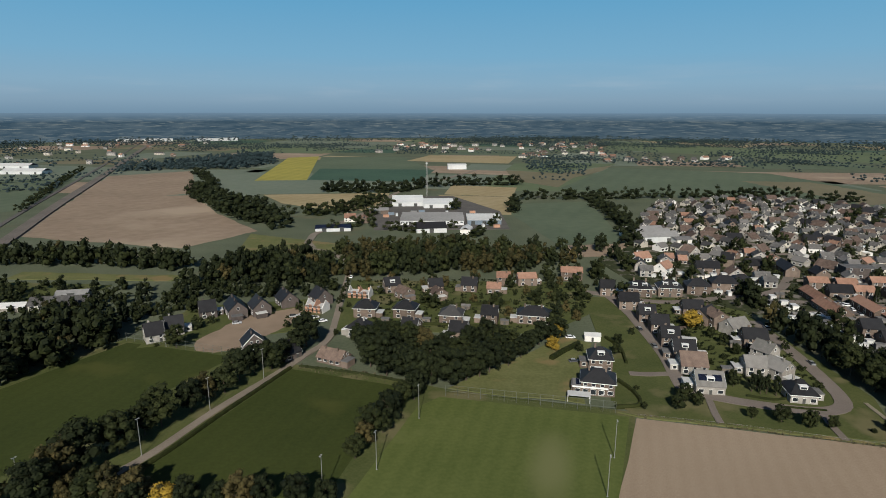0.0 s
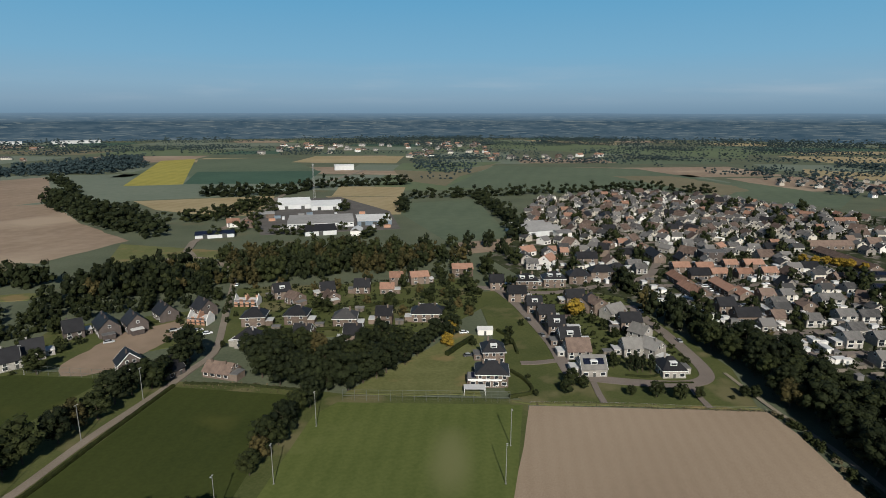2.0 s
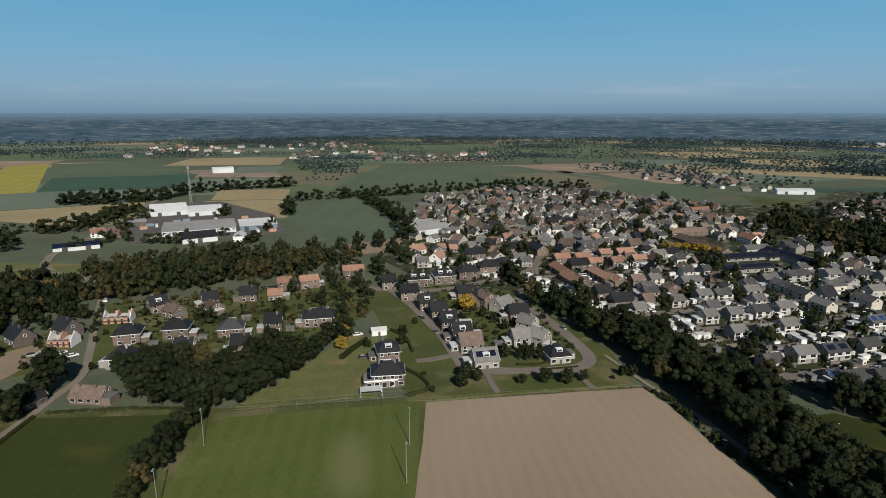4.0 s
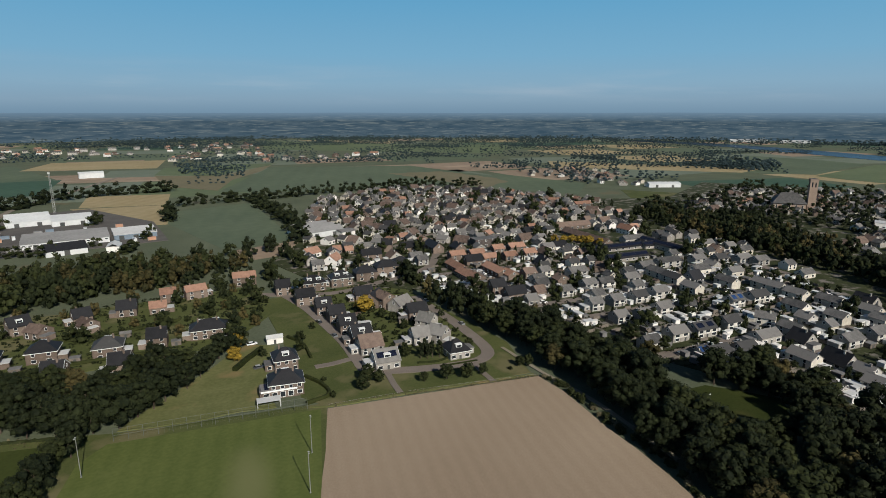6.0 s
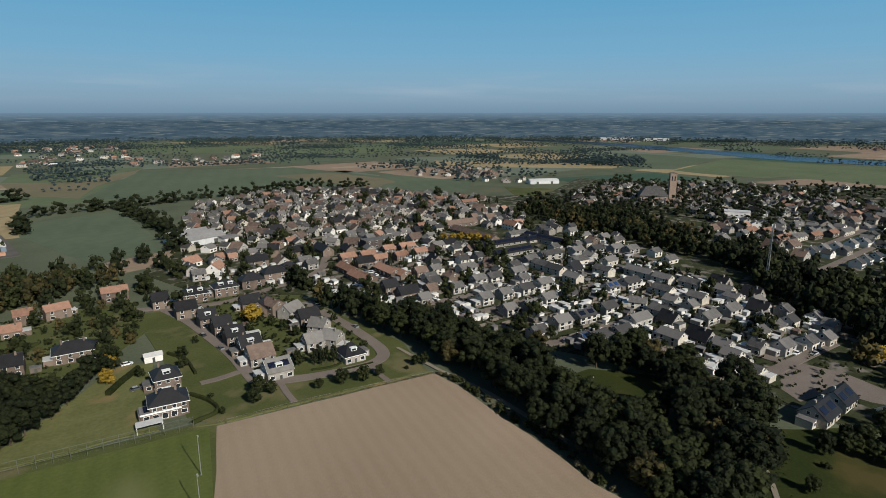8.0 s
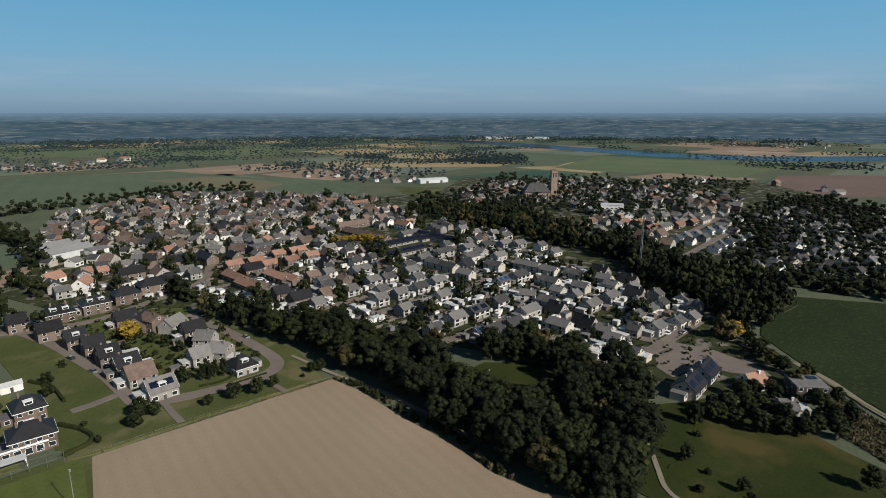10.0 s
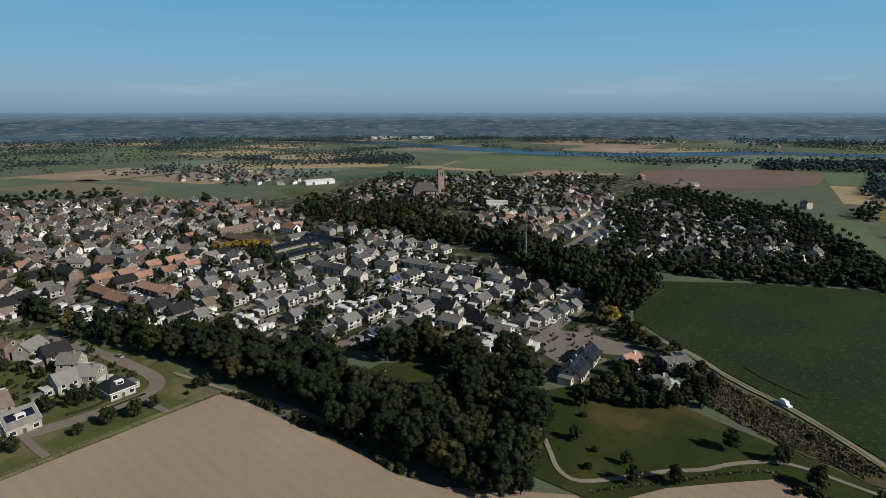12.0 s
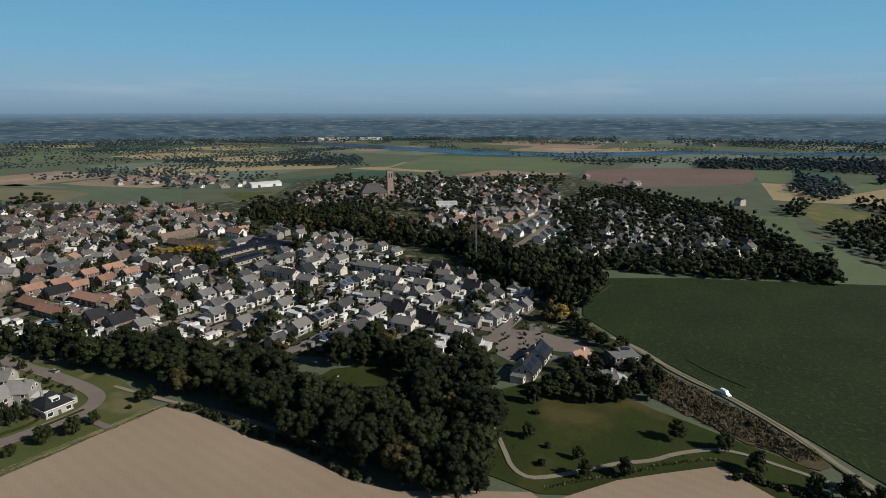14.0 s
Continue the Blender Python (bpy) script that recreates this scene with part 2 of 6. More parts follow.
M_CAR = material("car_paint", c(.02, .022, .026), c(.42, .43, .44), .01, .01, rough=.3, vary=.9, bump=0)
M_CAR_WHITE = material("white_car_paint", c(.72, .73, .73), c(.80, .80, .80), 1, .5, rough=.3, bump=0)
M_RUBBER = material("tyre_rubber", c(.012, .012, .012), c(.025, .025, .025), 8, 2, bump=0)
M_TARP = material("teal_sheeting", c(.05, .22, .22), c(.09, .32, .32), 2, .5, rough=.5)
M_CLAYBLOCK = material("bare_clay_blocks", c(.36, .19, .12), c(.48, .29, .20), 4, .6)

# ---------------------------------------------------------------- tools
rnd = random.Random(7)


def mesh_of(name, verts, faces, mats, slots=None, smooth=False):
    me = bpy.data.meshes.new(name)
    me.from_pydata(verts, [], faces)
    for m in mats if isinstance(mats, (list, tuple)) else [mats]:
        me.materials.append(m)
    if slots is not None:
        me.polygons.foreach_set("material_index", np.array(slots, dtype=np.int32))
    if smooth:
        me.polygons.foreach_set("use_smooth", np.ones(len(me.polygons), dtype=bool))
    me.update()
    return me


class Shape:
    """Faces gathered for one mesh, with a material slot for each."""

    def __init__(self):
        self.v, self.f, self.s = [], [], []

    def add(self, verts, faces, slot=0):
        k = len(self.v)
        self.v += [tuple(p) for p in verts]
        self.f += [tuple(i + k for i in q) for q in faces]
        self.s += [slot] * len(faces)
        return self

    def box(self, x0, x1, y0, y1, z0, z1, slot=0, m=None, bevel=0.0):
        b = bevel
        if b:
            v = [(x0, y0, z0), (x1, y0, z0), (x1, y1, z0), (x0, y1, z0), (x0, y0, z1 - b), (x1, y0, z1 - b), (x1, y1, z1 - b), (x0, y1, z1 - b),
                 (x0 + b, y0 + b, z1), (x1 - b, y0 + b, z1), (x1 - b, y1 - b, z1), (x0 + b, y1 - b, z1)]
            f = [(3, 2, 1, 0), (0, 1, 5, 4), (1, 2, 6, 5), (2, 3, 7, 6), (3, 0, 4, 7), (4, 5, 9, 8), (5, 6, 10, 9), (6, 7, 11, 10), (7, 4, 8, 11), (8, 9, 10, 11)]
        else:
            v = [(x, y, z) for z in (z0, z1) for x, y in ((x0, y0), (x1, y0), (x1, y1), (x0, y1))]
            f = [(3, 2, 1, 0), (4, 5, 6, 7), (0, 1, 5, 4), (1, 2, 6, 5), (2, 3, 7, 6), (3, 0, 4, 7)]
        if m is not None:
            v = [m @ Vector(p) for p in v]
        return self.add(v, f, slot)

    def tube(self, a, b, r0, r1, n=6, slot=0):
        a, b = Vector(a), Vector(b)
        q = (b - a).to_track_quat("Z", "Y").to_matrix()
        v = []
        for p, r in ((a, r0), (b, r1)):
            v += [p + q @ Vector((r * math.cos(6.2832 * i / n), r * math.sin(6.2832 * i / n), 0)) for i in range(n)]
        f = [(i, (i + 1) % n, n + (i + 1) % n, n + i) for i in range(n)] + [tuple(range(n))[::-1], tuple(range(n, 2 * n))]
        return self.add(v, f, slot)

    def mesh(self, name, mats, smooth=False):
        return mesh_of(name, self.v, self.f, mats, self.s, smooth)


def part(name, shape, mats, parent, label=""):
    ob = new(name, shape if isinstance(shape, bpy.types.Mesh) else shape.mesh(name, mats))
    ob.parent = parent
    if label:
        tagged(ob, label)
    return ob


def thing(name, label, category, group="", kind=""):
    return tagged(new(name), label, category, group, kind)


def smooth_line(pts, step=4.0):
    """A smooth line through a few points, cut in short steps."""
    pts = [Vector((*p, 0)) for p in pts]
    ext = [2 * pts[0] - pts[1], *pts, 2 * pts[-1] - pts[-2]]
    out = []
    for a, b, d, e in zip(ext, ext[1:], ext[2:], ext[3:]):
        n = max(1, int((d - b).length / step))
        for i in range(n):
            t = i / n
            out.append(0.5 * (2 * b + (d - a) * t + (2 * a - 5 * b + 4 * d - e) * t * t + (3 * b - a - 3 * d + e) * t ** 3))
    return out + [pts[-1]]


ROADS = []
LAYER = [0]


def ribbon(name, pts, width, mat, label, category="road", z=0.10, step=4.0, wobble=0.0):
    line = smooth_line(pts, step)
    LAYER[0] += 1
    z = max(z, .05) + .006 * LAYER[0]
    v, f = [], []
    for i, p in enumerate(line):
        d = line[min(i + 1, len(line) - 1)] - line[max(i - 1, 0)]
        side = Vector((-d.y, d.x, 0)).normalized() * width / 2
        w = 1 + wobble * (rnd.random() - 0.5)
        v += [p + side * w + Vector((0, 0, z)), p - side * w + Vector((0, 0, z)), p + side * w, p - side * w]
        ROADS.append((p.x, p.y, width / 2))
    for i in range(len(line) - 1):
        a, b = 4 * i, 4 * i + 4
        f += [(a, a + 1, b + 1, b), (a, b, b + 2, a + 2), (a + 1, a + 3, b + 3, b + 1)]
    return tagged(new(name, mesh_of(name, v, f, mat)), label, category, kind="structure")


def patch(name, pts, mat, label, category="field", z=0.05, wavy=0.0, step=12.0):
    """A flat piece of land with softly uneven edges and a low rim."""
    v = []
    if step < 80:
        LAYER[0] += 1
        z = .045 + .006 * LAYER[0]
    for a, b in zip(pts, pts[1:] + pts[:1]):
        a, b = Vector((*a, 0)), Vector((*b, 0))
        n = max(1, int((b - a).length / step))
        out = Vector((b.y - a.y, a.x - b.x, 0)).normalized()
        for i in range(n):
            v.append(a.lerp(b, i / n) + out * (wavy * (rnd.random() - 0.5) if i else 0) + Vector((0, 0, z)))
    n = len(v)
    low = [p - Vector((0, 0, z)) for p in v]
    f = [tuple(range(n))] + [(i, n + i, n + (i + 1) % n, (i + 1) % n) for i in range(n)]
    me = mesh_of(name, v + low, f, mat)
    bm = bmesh.new()
    bm.from_mesh(me)
    bmesh.ops.recalc_face_normals(bm, faces=bm.faces)
    if bm.faces[:][0].normal.z < 0:
        bmesh.ops.reverse_faces(bm, faces=bm.faces)
    bm.to_mesh(me)
    bm.free()
    return tagged(new(name, me), label, category, kind="structure")


def inside(x, y, poly):
    hit = False
    for (ax, ay), (bx, by) in zip(poly, poly[1:] + poly[:1]):
        if (ay > y) != (by > y) and x < (bx - ax) * (y - ay) / (by - ay) + ax:
            hit = not hit
    return hit


def spread(poly, gap, keep=1.0, seed=1):
    """Places inside a shape, roughly a gap apart and never in rows."""
    r = random.Random(seed)
    xs, ys = [p[0] for p in poly], [p[1] for p in poly]
    out, cells = [], {}
    for _ in range(int(6 * (max(xs) - min(xs)) * (max(ys) - min(ys)) / gap ** 2)):
        x, y = r.uniform(min(xs), max(xs)), r.uniform(min(ys), max(ys))
        k = (int(x // gap), int(y // gap))
        if not inside(x, y, poly):
            continue
        if any((x - a) ** 2 + (y - b) ** 2 < (0.8 * gap) ** 2 for i in (-1, 0, 1) for j in (-1, 0, 1) for a, b in cells.get((k[0] + i, k[1] + j), ())):
            continue
        cells.setdefault(k, []).append((x, y))
        if r.random() < keep:
            out.append((x, y))
    return out


def along(pts, gap, off=1.5, seed=1):
    r = random.Random(seed)
    out, want = [], 0.0
    line = smooth_line(pts, 1.0)
    run = 0.0
    for a, b in zip(line, line[1:]):
        run += (b - a).length
        if run >= want:
            out.append((a.x + r.uniform(-off, off), a.y + r.uniform(-off, off)))
            want = run + gap * r.uniform(0.75, 1.25)
    return out

# ---------------------------------------------------------------- land
def ground_sheet():
    radii = [0, 150, 300, 500, 800, 1200, 1700, 2300, 3000, 3900, 4850]
    n = 128
    v, f = [(0, 0, 0)], []
    for r in radii[1:]:
        v += [(r * math.cos(6.2831853 * i / n), r * math.sin(6.2831853 * i / n), 0) for i in range(n)]
    f += [(0, 1 + i, 1 + (i + 1) % n) for i in range(n)]
    for k in range(len(radii) - 2):
        a, b = 1 + k * n, 1 + (k + 1) * n
        f += [(a + i, b + i, b + (i + 1) % n, a + (i + 1) % n) for i in range(n)]
    tagged(new("ground", mesh_of("ground", v, f, M_GROUND)), "rough green and brown grassland reaching the horizon", "ground", kind="structure")


ground_sheet()

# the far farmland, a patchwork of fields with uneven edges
FAR_FIELDS = (M_FIELD_A_HAZY, M_FIELD_B_HAZY, M_FIELD_B_HAZY, M_FIELD_C_HAZY, M_STUBBLE_DULL, M_PLOUGH_FAR, M_PASTURE_HAZY, M_FIELD_B_HAZY, M_STUBBLE)
FAR_LABELS = {M_STUBBLE_DULL: "dull tan stubble field in flat farmland", M_PASTURE_HAZY: "fresh green pasture in flat farmland", M_FIELD_A_HAZY: "green crop field in flat farmland", M_FIELD_B_HAZY: "pale green pasture in flat farmland", M_FIELD_C_HAZY: "dark green crop field in flat farmland",
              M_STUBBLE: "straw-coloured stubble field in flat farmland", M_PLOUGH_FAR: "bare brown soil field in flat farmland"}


def far_fields():
    r = random.Random(21)
    turn = radians(-12)
    for i in range(-15, 16):
        for j in range(-5, 17):
            if r.random() < 0.10:
                continue
            w, h = 230 * r.uniform(.7, 1.35), 200 * r.uniform(.5, 1.2)
            x, y = i * 235 + r.uniform(-60, 60), j * 215 + r.uniform(-50, 50)
            x, y = x * math.cos(turn) - y * math.sin(turn), x * math.sin(turn) + y * math.cos(turn)
            d = math.hypot(x, y)
            if d < 820 or d > 2400 or y < -0.9 * abs(x) - 300:
                continue
            k = turn + r.uniform(-.15, .15)
            pts = [(x + a * w / 2 * r.uniform(.8, 1.1), y + b * h / 2 * r.uniform(.8, 1.1)) for a, b in ((-1, -1), (1, -1), (1, 1), (-1, 1))]
            pts = [(x + (a - x) * math.cos(k) - (b - y) * math.sin(k), y + (a - x) * math.sin(k) + (b - y) * math.cos(k)) for a, b in pts]
            m = r.choice(FAR_FIELDS)
            patch("field", pts, m, FAR_LABELS[m], z=0.005 + 0.005 * ((i * 5 + j * 3 + 80) % 8), step=80, wavy=6)


far_fields()
# north: fields between the village and the railway
patch("field", [(-352.4, 473), (-541, 946), (-441, 1034), (-310.9, 726), (-227.7, 584), (-160.7, 497), (-198.1, 430)], M_PLOUGH_FAR, "large bare brown field beside the railway", z=.16, wavy=3)
patch("field", [(-285.2, 884), (-208, 892), (-292, 1390), (-353.5, 1346)], M_MUSTARD, "bright yellow flowering crop field", z=.18)
patch("field", [(-205.8, 904), (-21, 1067), (-91.1, 1375), (-284.6, 1380)], M_FIELD_A_HAZY, "fresh green crop field beside the yellow one", z=.17)
patch("field", [(-208, 896), (-36.8, 870), (-14.1, 1061), (-226.5, 1081)], M_FIELD_C_HAZY, "dark green crop field beside the yellow one", z=.19)
patch("field", [(-344.1, 717), (-207, 890), (-37.8, 864), (-68.5, 752), (-229.6, 733)], M_FIELD_B_HAZY, "pale green pasture below the yellow crop", z=.15)
patch("field", [(-225.4, 728), (-68.6, 745), (-62.2, 610), (-108.1, 599), (-182.5, 657)], M_STUBBLE, "straw-coloured stubble field behind the trees", z=.18)
patch("field", [(-6.7, 729), (83, 708), (69.1, 582), (30.1, 585), (6, 684)], M_STUBBLE, "pale stubble field behind the factory", z=.15)
patch("field", [(1.2, 733), (84.9, 710), (101.4, 802), (12.4, 830)], M_STUBBLE, "pale stubble field beyond the factory", z=.16)
patch("field", [(80.9, 653), (168.3, 675), (146.1, 455), (89.1, 449), (69.1, 585)], M_FIELD_A_HAZY, "square green field behind the village", z=.17)
patch("field", [(93.9, 441), (147.1, 450), (138.4, 410), (90, 403)], M_PLOUGH_FAR, "narrow strip of bare brown soil", z=.16)
patch("field", [(157.8, 793), (314, 1104), (554, 997), (576, 758), (516, 681), (288.9, 709)], M_FIELD_A_HAZY, "broad green field behind the village", z=.17)
patch("field", [(-77.7, 1260), (133.3, 1198), (174.2, 1394), (-33.1, 1431)], M_STUBBLE, "pale stubble field in flat farmland", z=.15)
patch("field", [(-706, 885), (-557, 896), (-441, 604), (-542, 518), (-786, 672)], M_FIELD_A_HAZY, "green field beyond the railway", z=.15)
patch("field", [(-60.1, 437), (-162.8, 485), (-152.8, 424), (-101.1, 406)], M_MEADOW, "rough green meadow beside the country road", z=.12)
# east: fields, the river
patch("field", [(874, 119), (1087, 119), (1185, 14), (1193, -75), (1189, -160), (1148, -168), (964, -127), (905, -66), (845, 61)], M_SOIL_RED, "dark reddish-brown ploughed field before the river", z=.16)
patch("field", [(650, -78), (662, -128), (566, -122), (532, -127), (443, -148), (392, -175), (392, -109), (405, -102), (462, -116), (493, -104), (497, -87), (580, -85)], M_PASTURE_HAZY, "bright green pasture among the trees", z=.15, wavy=2)
patch("field", [(761, -163), (775, -177), (690, -216), (643, -202), (616, -143), (682, -144)], M_MEADOW, "dry yellow-green paddock between woods", z=.15, wavy=2)
patch("field", [(1189, -160), (1213, -227), (986, -190), (994, -146)], M_PASTURE_HAZY, "small green pasture beside the red field", z=.15)
patch("field", [(937, -245), (1156, -354), (955, -294), (872, -232)], M_PASTURE_HAZY, "green pasture beyond the dark wood", z=.15)
patch("field", [(604, 784), (627, 603), (538, 530), (462, 655), (509, 720)], M_FIELD_A_HAZY, "green field between the village and a hamlet", z=.2)
patch("field", [(613, 528), (670, 441), (614, 414), (566, 472)], M_LAWN, "bright green sports ground at the village edge", z=.2)
patch("field", [(449, 884), (546, 868), (560, 740), (546, 683), (477, 647)], M_STUBBLE_DULL, "dry brown end of the broad green field", z=.2, wavy=8)
patch("field", [(724, 2200), (1012, 1893), (896, 1750), (725, 2063)], M_STUBBLE, "long tan field before the far forest", z=.2)
patch("field", [(610, 2172), (906, 1696), (1151, 1465), (924, 1178), (706, 1383), (460, 1674)], M_PASTURE_HAZY, "wide green pasture before the far forest", z=.2)
patch("field", [(113, 1061), (145, 1195), (273, 1210), (351, 1183), (235, 1050), (201, 998)], M_PASTURE_HAZY, "narrow green field between hedges", z=.2)
patch("field", [(109, 886), (112, 1052), (201, 998), (332, 1154), (282, 1041), (206, 927), (159, 805)], M_STUBBLE_DULL, "dull tan field with a curved edge", z=.2)
patch("field", [(999, 425), (1016, 479), (1338, 523), (1352, 427), (1336, 215), (1199, 199), (1106, 304), (991, 324)], M_PASTURE_HAZY, "bright green river pasture", z=.2)
patch("field", [(1145, 691), (1368, 808), (1364, 626), (1333, 536), (1038, 489), (973, 564)], M_FIELD_A_HAZY, "dull green field by the river", z=.2)
ribbon("river", [(1765, 1489), (1764, 1240), (1708, 985), (1612, 754), (1530, 560), (1462, 400), (1470, 230), (1560, 88), (1705, -118), (1690, -311), (1800, -511)], 125, M_WATER, "calm blue-grey river winding through flat meadows", "river", z=.3, step=40)
patch("field", [(854, 935), (1070, 592), (969, 576), (762, 825)], M_STUBBLE, "tan stubble field beyond the village", z=.2)
# the near sports fields
patch("lawn", [(-192, 112), (-186, 170), (-143, 249), (-86, 233), (-60, 221), (-12, 205), (2, 199), (66, 182), (50, 138), (36, 84), (-110, 92)], M_LAWN, "rough mown grass round the playing fields", "lawn", wavy=1)
patch("playing_field", [(-140.5, 243.9), (-87.8, 228.5), (-104.5, 191.1), (-119.2, 161.5), (-131.9, 121.5), (-176.1, 122.6), (-181.1, 163.4), (-163.9, 198.4)], M_PITCH, "mown dark green playing field with smooth turf", "playing field", z=.06)
patch("playing_field", [(-60.3, 216.4), (-13.9, 200.6), (-25.1, 161.5), (-37.5, 111.2), (-106, 112.8), (-84.1, 153.4)], M_PITCH, "mown green playing field between two rows of trees", "playing field", z=.06)
patch("playing_field", [(-1, 193.2), (63, 179.1), (48.2, 139.4), (36.3, 92.6), (-37.5, 99.3), (-9, 185.7)], M_PITCH_PALE, "mown green playing field with a worn pale middle", "playing field", z=.06)
patch("meadow", [(2.1, 200), (38.7, 234.7), (56.4, 251.7), (66.2, 243.5), (52.4, 210.8), (50.3, 188.3)], M_MEADOW, "sloping dry yellow-green meadow behind the fence", "meadow", z=.05, wavy=2)
patch("lawn", [(60.1, 191), (65, 181), (143.3, 162.7), (155.1, 192.5), (155.6, 308.9), (116.8, 309.9), (78, 311.2), (70.1, 243.4)], M_LAWN, "mown green verge round the new houses", "lawn", z=.03)
patch("ploughed_field", [(65, 178.1), (96.9, 170.4), (143.7, 158.7), (143.2, 144.2), (137.3, 118.1), (132.3, 90), (128.4, 76.4), (128.3, 62.8), (140.7, 27.6), (115.2, -11.2), (18.4, 39.1), (28.4, 92.8)], M_PLOUGH, "pale brown harrowed field with faint wheel lines", "field", z=.06, wavy=1.2)
# the park and the crop field
CROP = [(366, 30), (384, -20), (402, -105), (420, -190), (300, -200), (174, -68), (205, -43.5), (221, -28.5), (243, -8.5), (265, 12), (292, 32), (330, 36)]
patch("lawn", [(169.9, 48.6), (192.1, 56), (214.3, 36.2), (207.4, 7), (188.8, -26.9), (177.1, -49.2), (163.5, -41.2), (140.7, 25.6), (144.6, 42.1)], M_PARK, "mown park lawn with a pale worn patch", "lawn", z=.05, wavy=2)
patch("lawn", [(172.1, 122.4), (191.4, 119.2), (204.8, 98.6), (189.3, 81.4), (170, 87.4)], M_PARK, "small mown green with a goal among trees", "lawn", z=.05, wavy=2)
patch("scrub", [(241.2, 0.7), (214.1, 1.1), (192.7, -24), (179, -49.3), (182.8, -53.2), (204.2, -37.9), (225.6, -16.7)], M_SCRUB, "brown dry scrub strip beside the farm track", "scrub", z=.07, wavy=3, step=4)
patch("crop_field", CROP, M_CROP, "dense dark green root crop field", "field", z=.08, wavy=1)
patch("ploughed_field", [(138.7, 21.7), (154.1, 5.9), (161.8, -6), (171.4, -21.8), (158.7, -37.2), (124.7, -40.7), (115.2, -6.3)], M_PLOUGH, "corner of a brown ploughed field beyond a hedge", "field", z=.09, wavy=1)
# village ground
patch("village_ground", [(163.2, 279.6), (187.9, 206.4), (193.5, 153), (206.8, 112.1), (220.2, 75.1), (214.3, 41.1), (231.5, 4.7), (252.8, 6.4), (289.5, 35.1), (328.1, 59.8), (405, 72.1), (395.2, -63.9), (501, -94.6), (673, -67.6), (861, 45.6),
                         (992, 149), (782, 524), (594, 443), (519, 492), (462, 655), (377, 716), (237.2, 660), (146.2, 444), (107.4, 387.8), (116.9, 324.4)], M_YARD, "paved yards and small gardens of the village", "ground", z=.04)
patch("yard", [(-58.7, 711), (11, 718), (59.4, 602), (59.1, 506), (-59.8, 501), (-74.4, 596)], M_ASPHALT, "grey paved factory yard", "yard", z=.10)
patch("garden", [(-50.9, 258.6), (48.6, 255.8), (82.9, 291.7), (83.9, 340.1), (-55.5, 343)], M_LAWN, "gardens and drives of the detached houses", "ground", z=.03)
patch("garden", [(-133.2, 237.5), (-61, 261.1), (-62.8, 308.8), (-132.9, 292.8)], M_LAWN, "lawns and drives of the hamlet", "ground", z=.03)
patch("building_plot", [(-110.7, 245.8), (-104.7, 265.2), (-97.8, 279.6), (-75.4, 293.5), (-69.7, 274.8), (-78.3, 257.3), (-87.7, 240.2), (-97.7, 232.9), (-106.3, 234.8)], M_PLOUGH_FAR, "bare sandy building plot between houses", "ground", z=.06, wavy=3, step=5)

patch("yard", [(247.3, 66.8), (259.1, 63.3), (261.3, 47.9), (252.5, 26.1), (245.5, 21.0), (240.3, 34.8), (240.3, 46.8), (222.4, 52.4), (228.1, 60.2)], M_BRICKROAD, "paved court between the last houses of the estate", "yard")

patch("lawn", [(-262, 338), (-196, 332), (-200, 306), (-250, 302)], M_LAWN, "farm lawn beside the long house", "lawn", wavy=3)
patch("meadow", [(-270, 362), (-160, 354), (-165, 342), (-270, 346)], M_MEADOW, "narrow hay meadow before the tree row", "meadow", wavy=3)

# roads and paths
ribbon("road", [(-150, 408), (-97, 428), (-65, 386), (-60, 355), (-56, 306), (-53, 272), (-52, 247), (-58, 231), (-64, 215), (-78, 183.5), (-87, 158), (-95, 143), (-112, 112)], 3.2, M_LANE, "narrow pale grey asphalt lane between tree rows", step=5, z=.12)
ribbon("road", [(-98.9, 431), (-108.9, 481), (-74.3, 616), (-58.4, 750), (-8, 878), (60.7, 1058)], 6, M_LANE, "country road past the factory", step=20, z=.14)
ribbon("road", [(92.6, 313.6), (95.3, 285.3), (94.8, 257.4), (93.6, 230.4), (90.6, 208.5), (90.3, 198.1), (101.5, 191.4), (116.0, 185.8), (129.5, 182.8), (138.6, 185.2), (143.4, 193.1), (147.0, 211.1), (149.5, 231.6), (151.1, 253.1), (153.3, 272.3)], 5.6, M_BRICKROAD, "reddish-brown brick-paved estate road", step=3, z=.13)
ribbon("road", [(81.9, 320.7), (116.8, 302.1), (145.7, 306.8), (184.6, 317.8), (208.7, 341.4), (232.9, 384.2), (242.7, 451)], 5.5, M_BRICKROAD, "brick-paved village street", step=6, z=.12)
ribbon("road", [(73.3, 212.7), (79.3, 211.8), (88.3, 212.3)], 3.4, M_BRICKROAD, "short brick-paved drive", "drive", z=.14)
ribbon("footpath", [(95.1, 191.0), (92.8, 181.5), (91.7, 174.7)], 2.4, M_BRICKROAD, "short brick footpath to the field", "path", z=.15)
ribbon("footpath", [(129.3, 180.6), (127.2, 172.0), (126.1, 164.1)], 2.4, M_BRICKROAD, "short brick footpath across the verge", "path", z=.15)
ribbon("footpath", [(172.8, 48.5), (166, 43.8), (157.2, 39), (150.4, 35.2), (147, 30.4), (148.4, 25.5), (152.3, 19.6), (159, 10.7), (162.8, 5.7), (167.6, -3.1), (174.4, -11), (180.1, -20.9), (180.6, -28.7), (177.1, -39.5), (174.1, -48.2), (170.2, -60.9)], 1.5, M_PATH, "pale gravel path curving through the park", "path", z=.14, step=2)
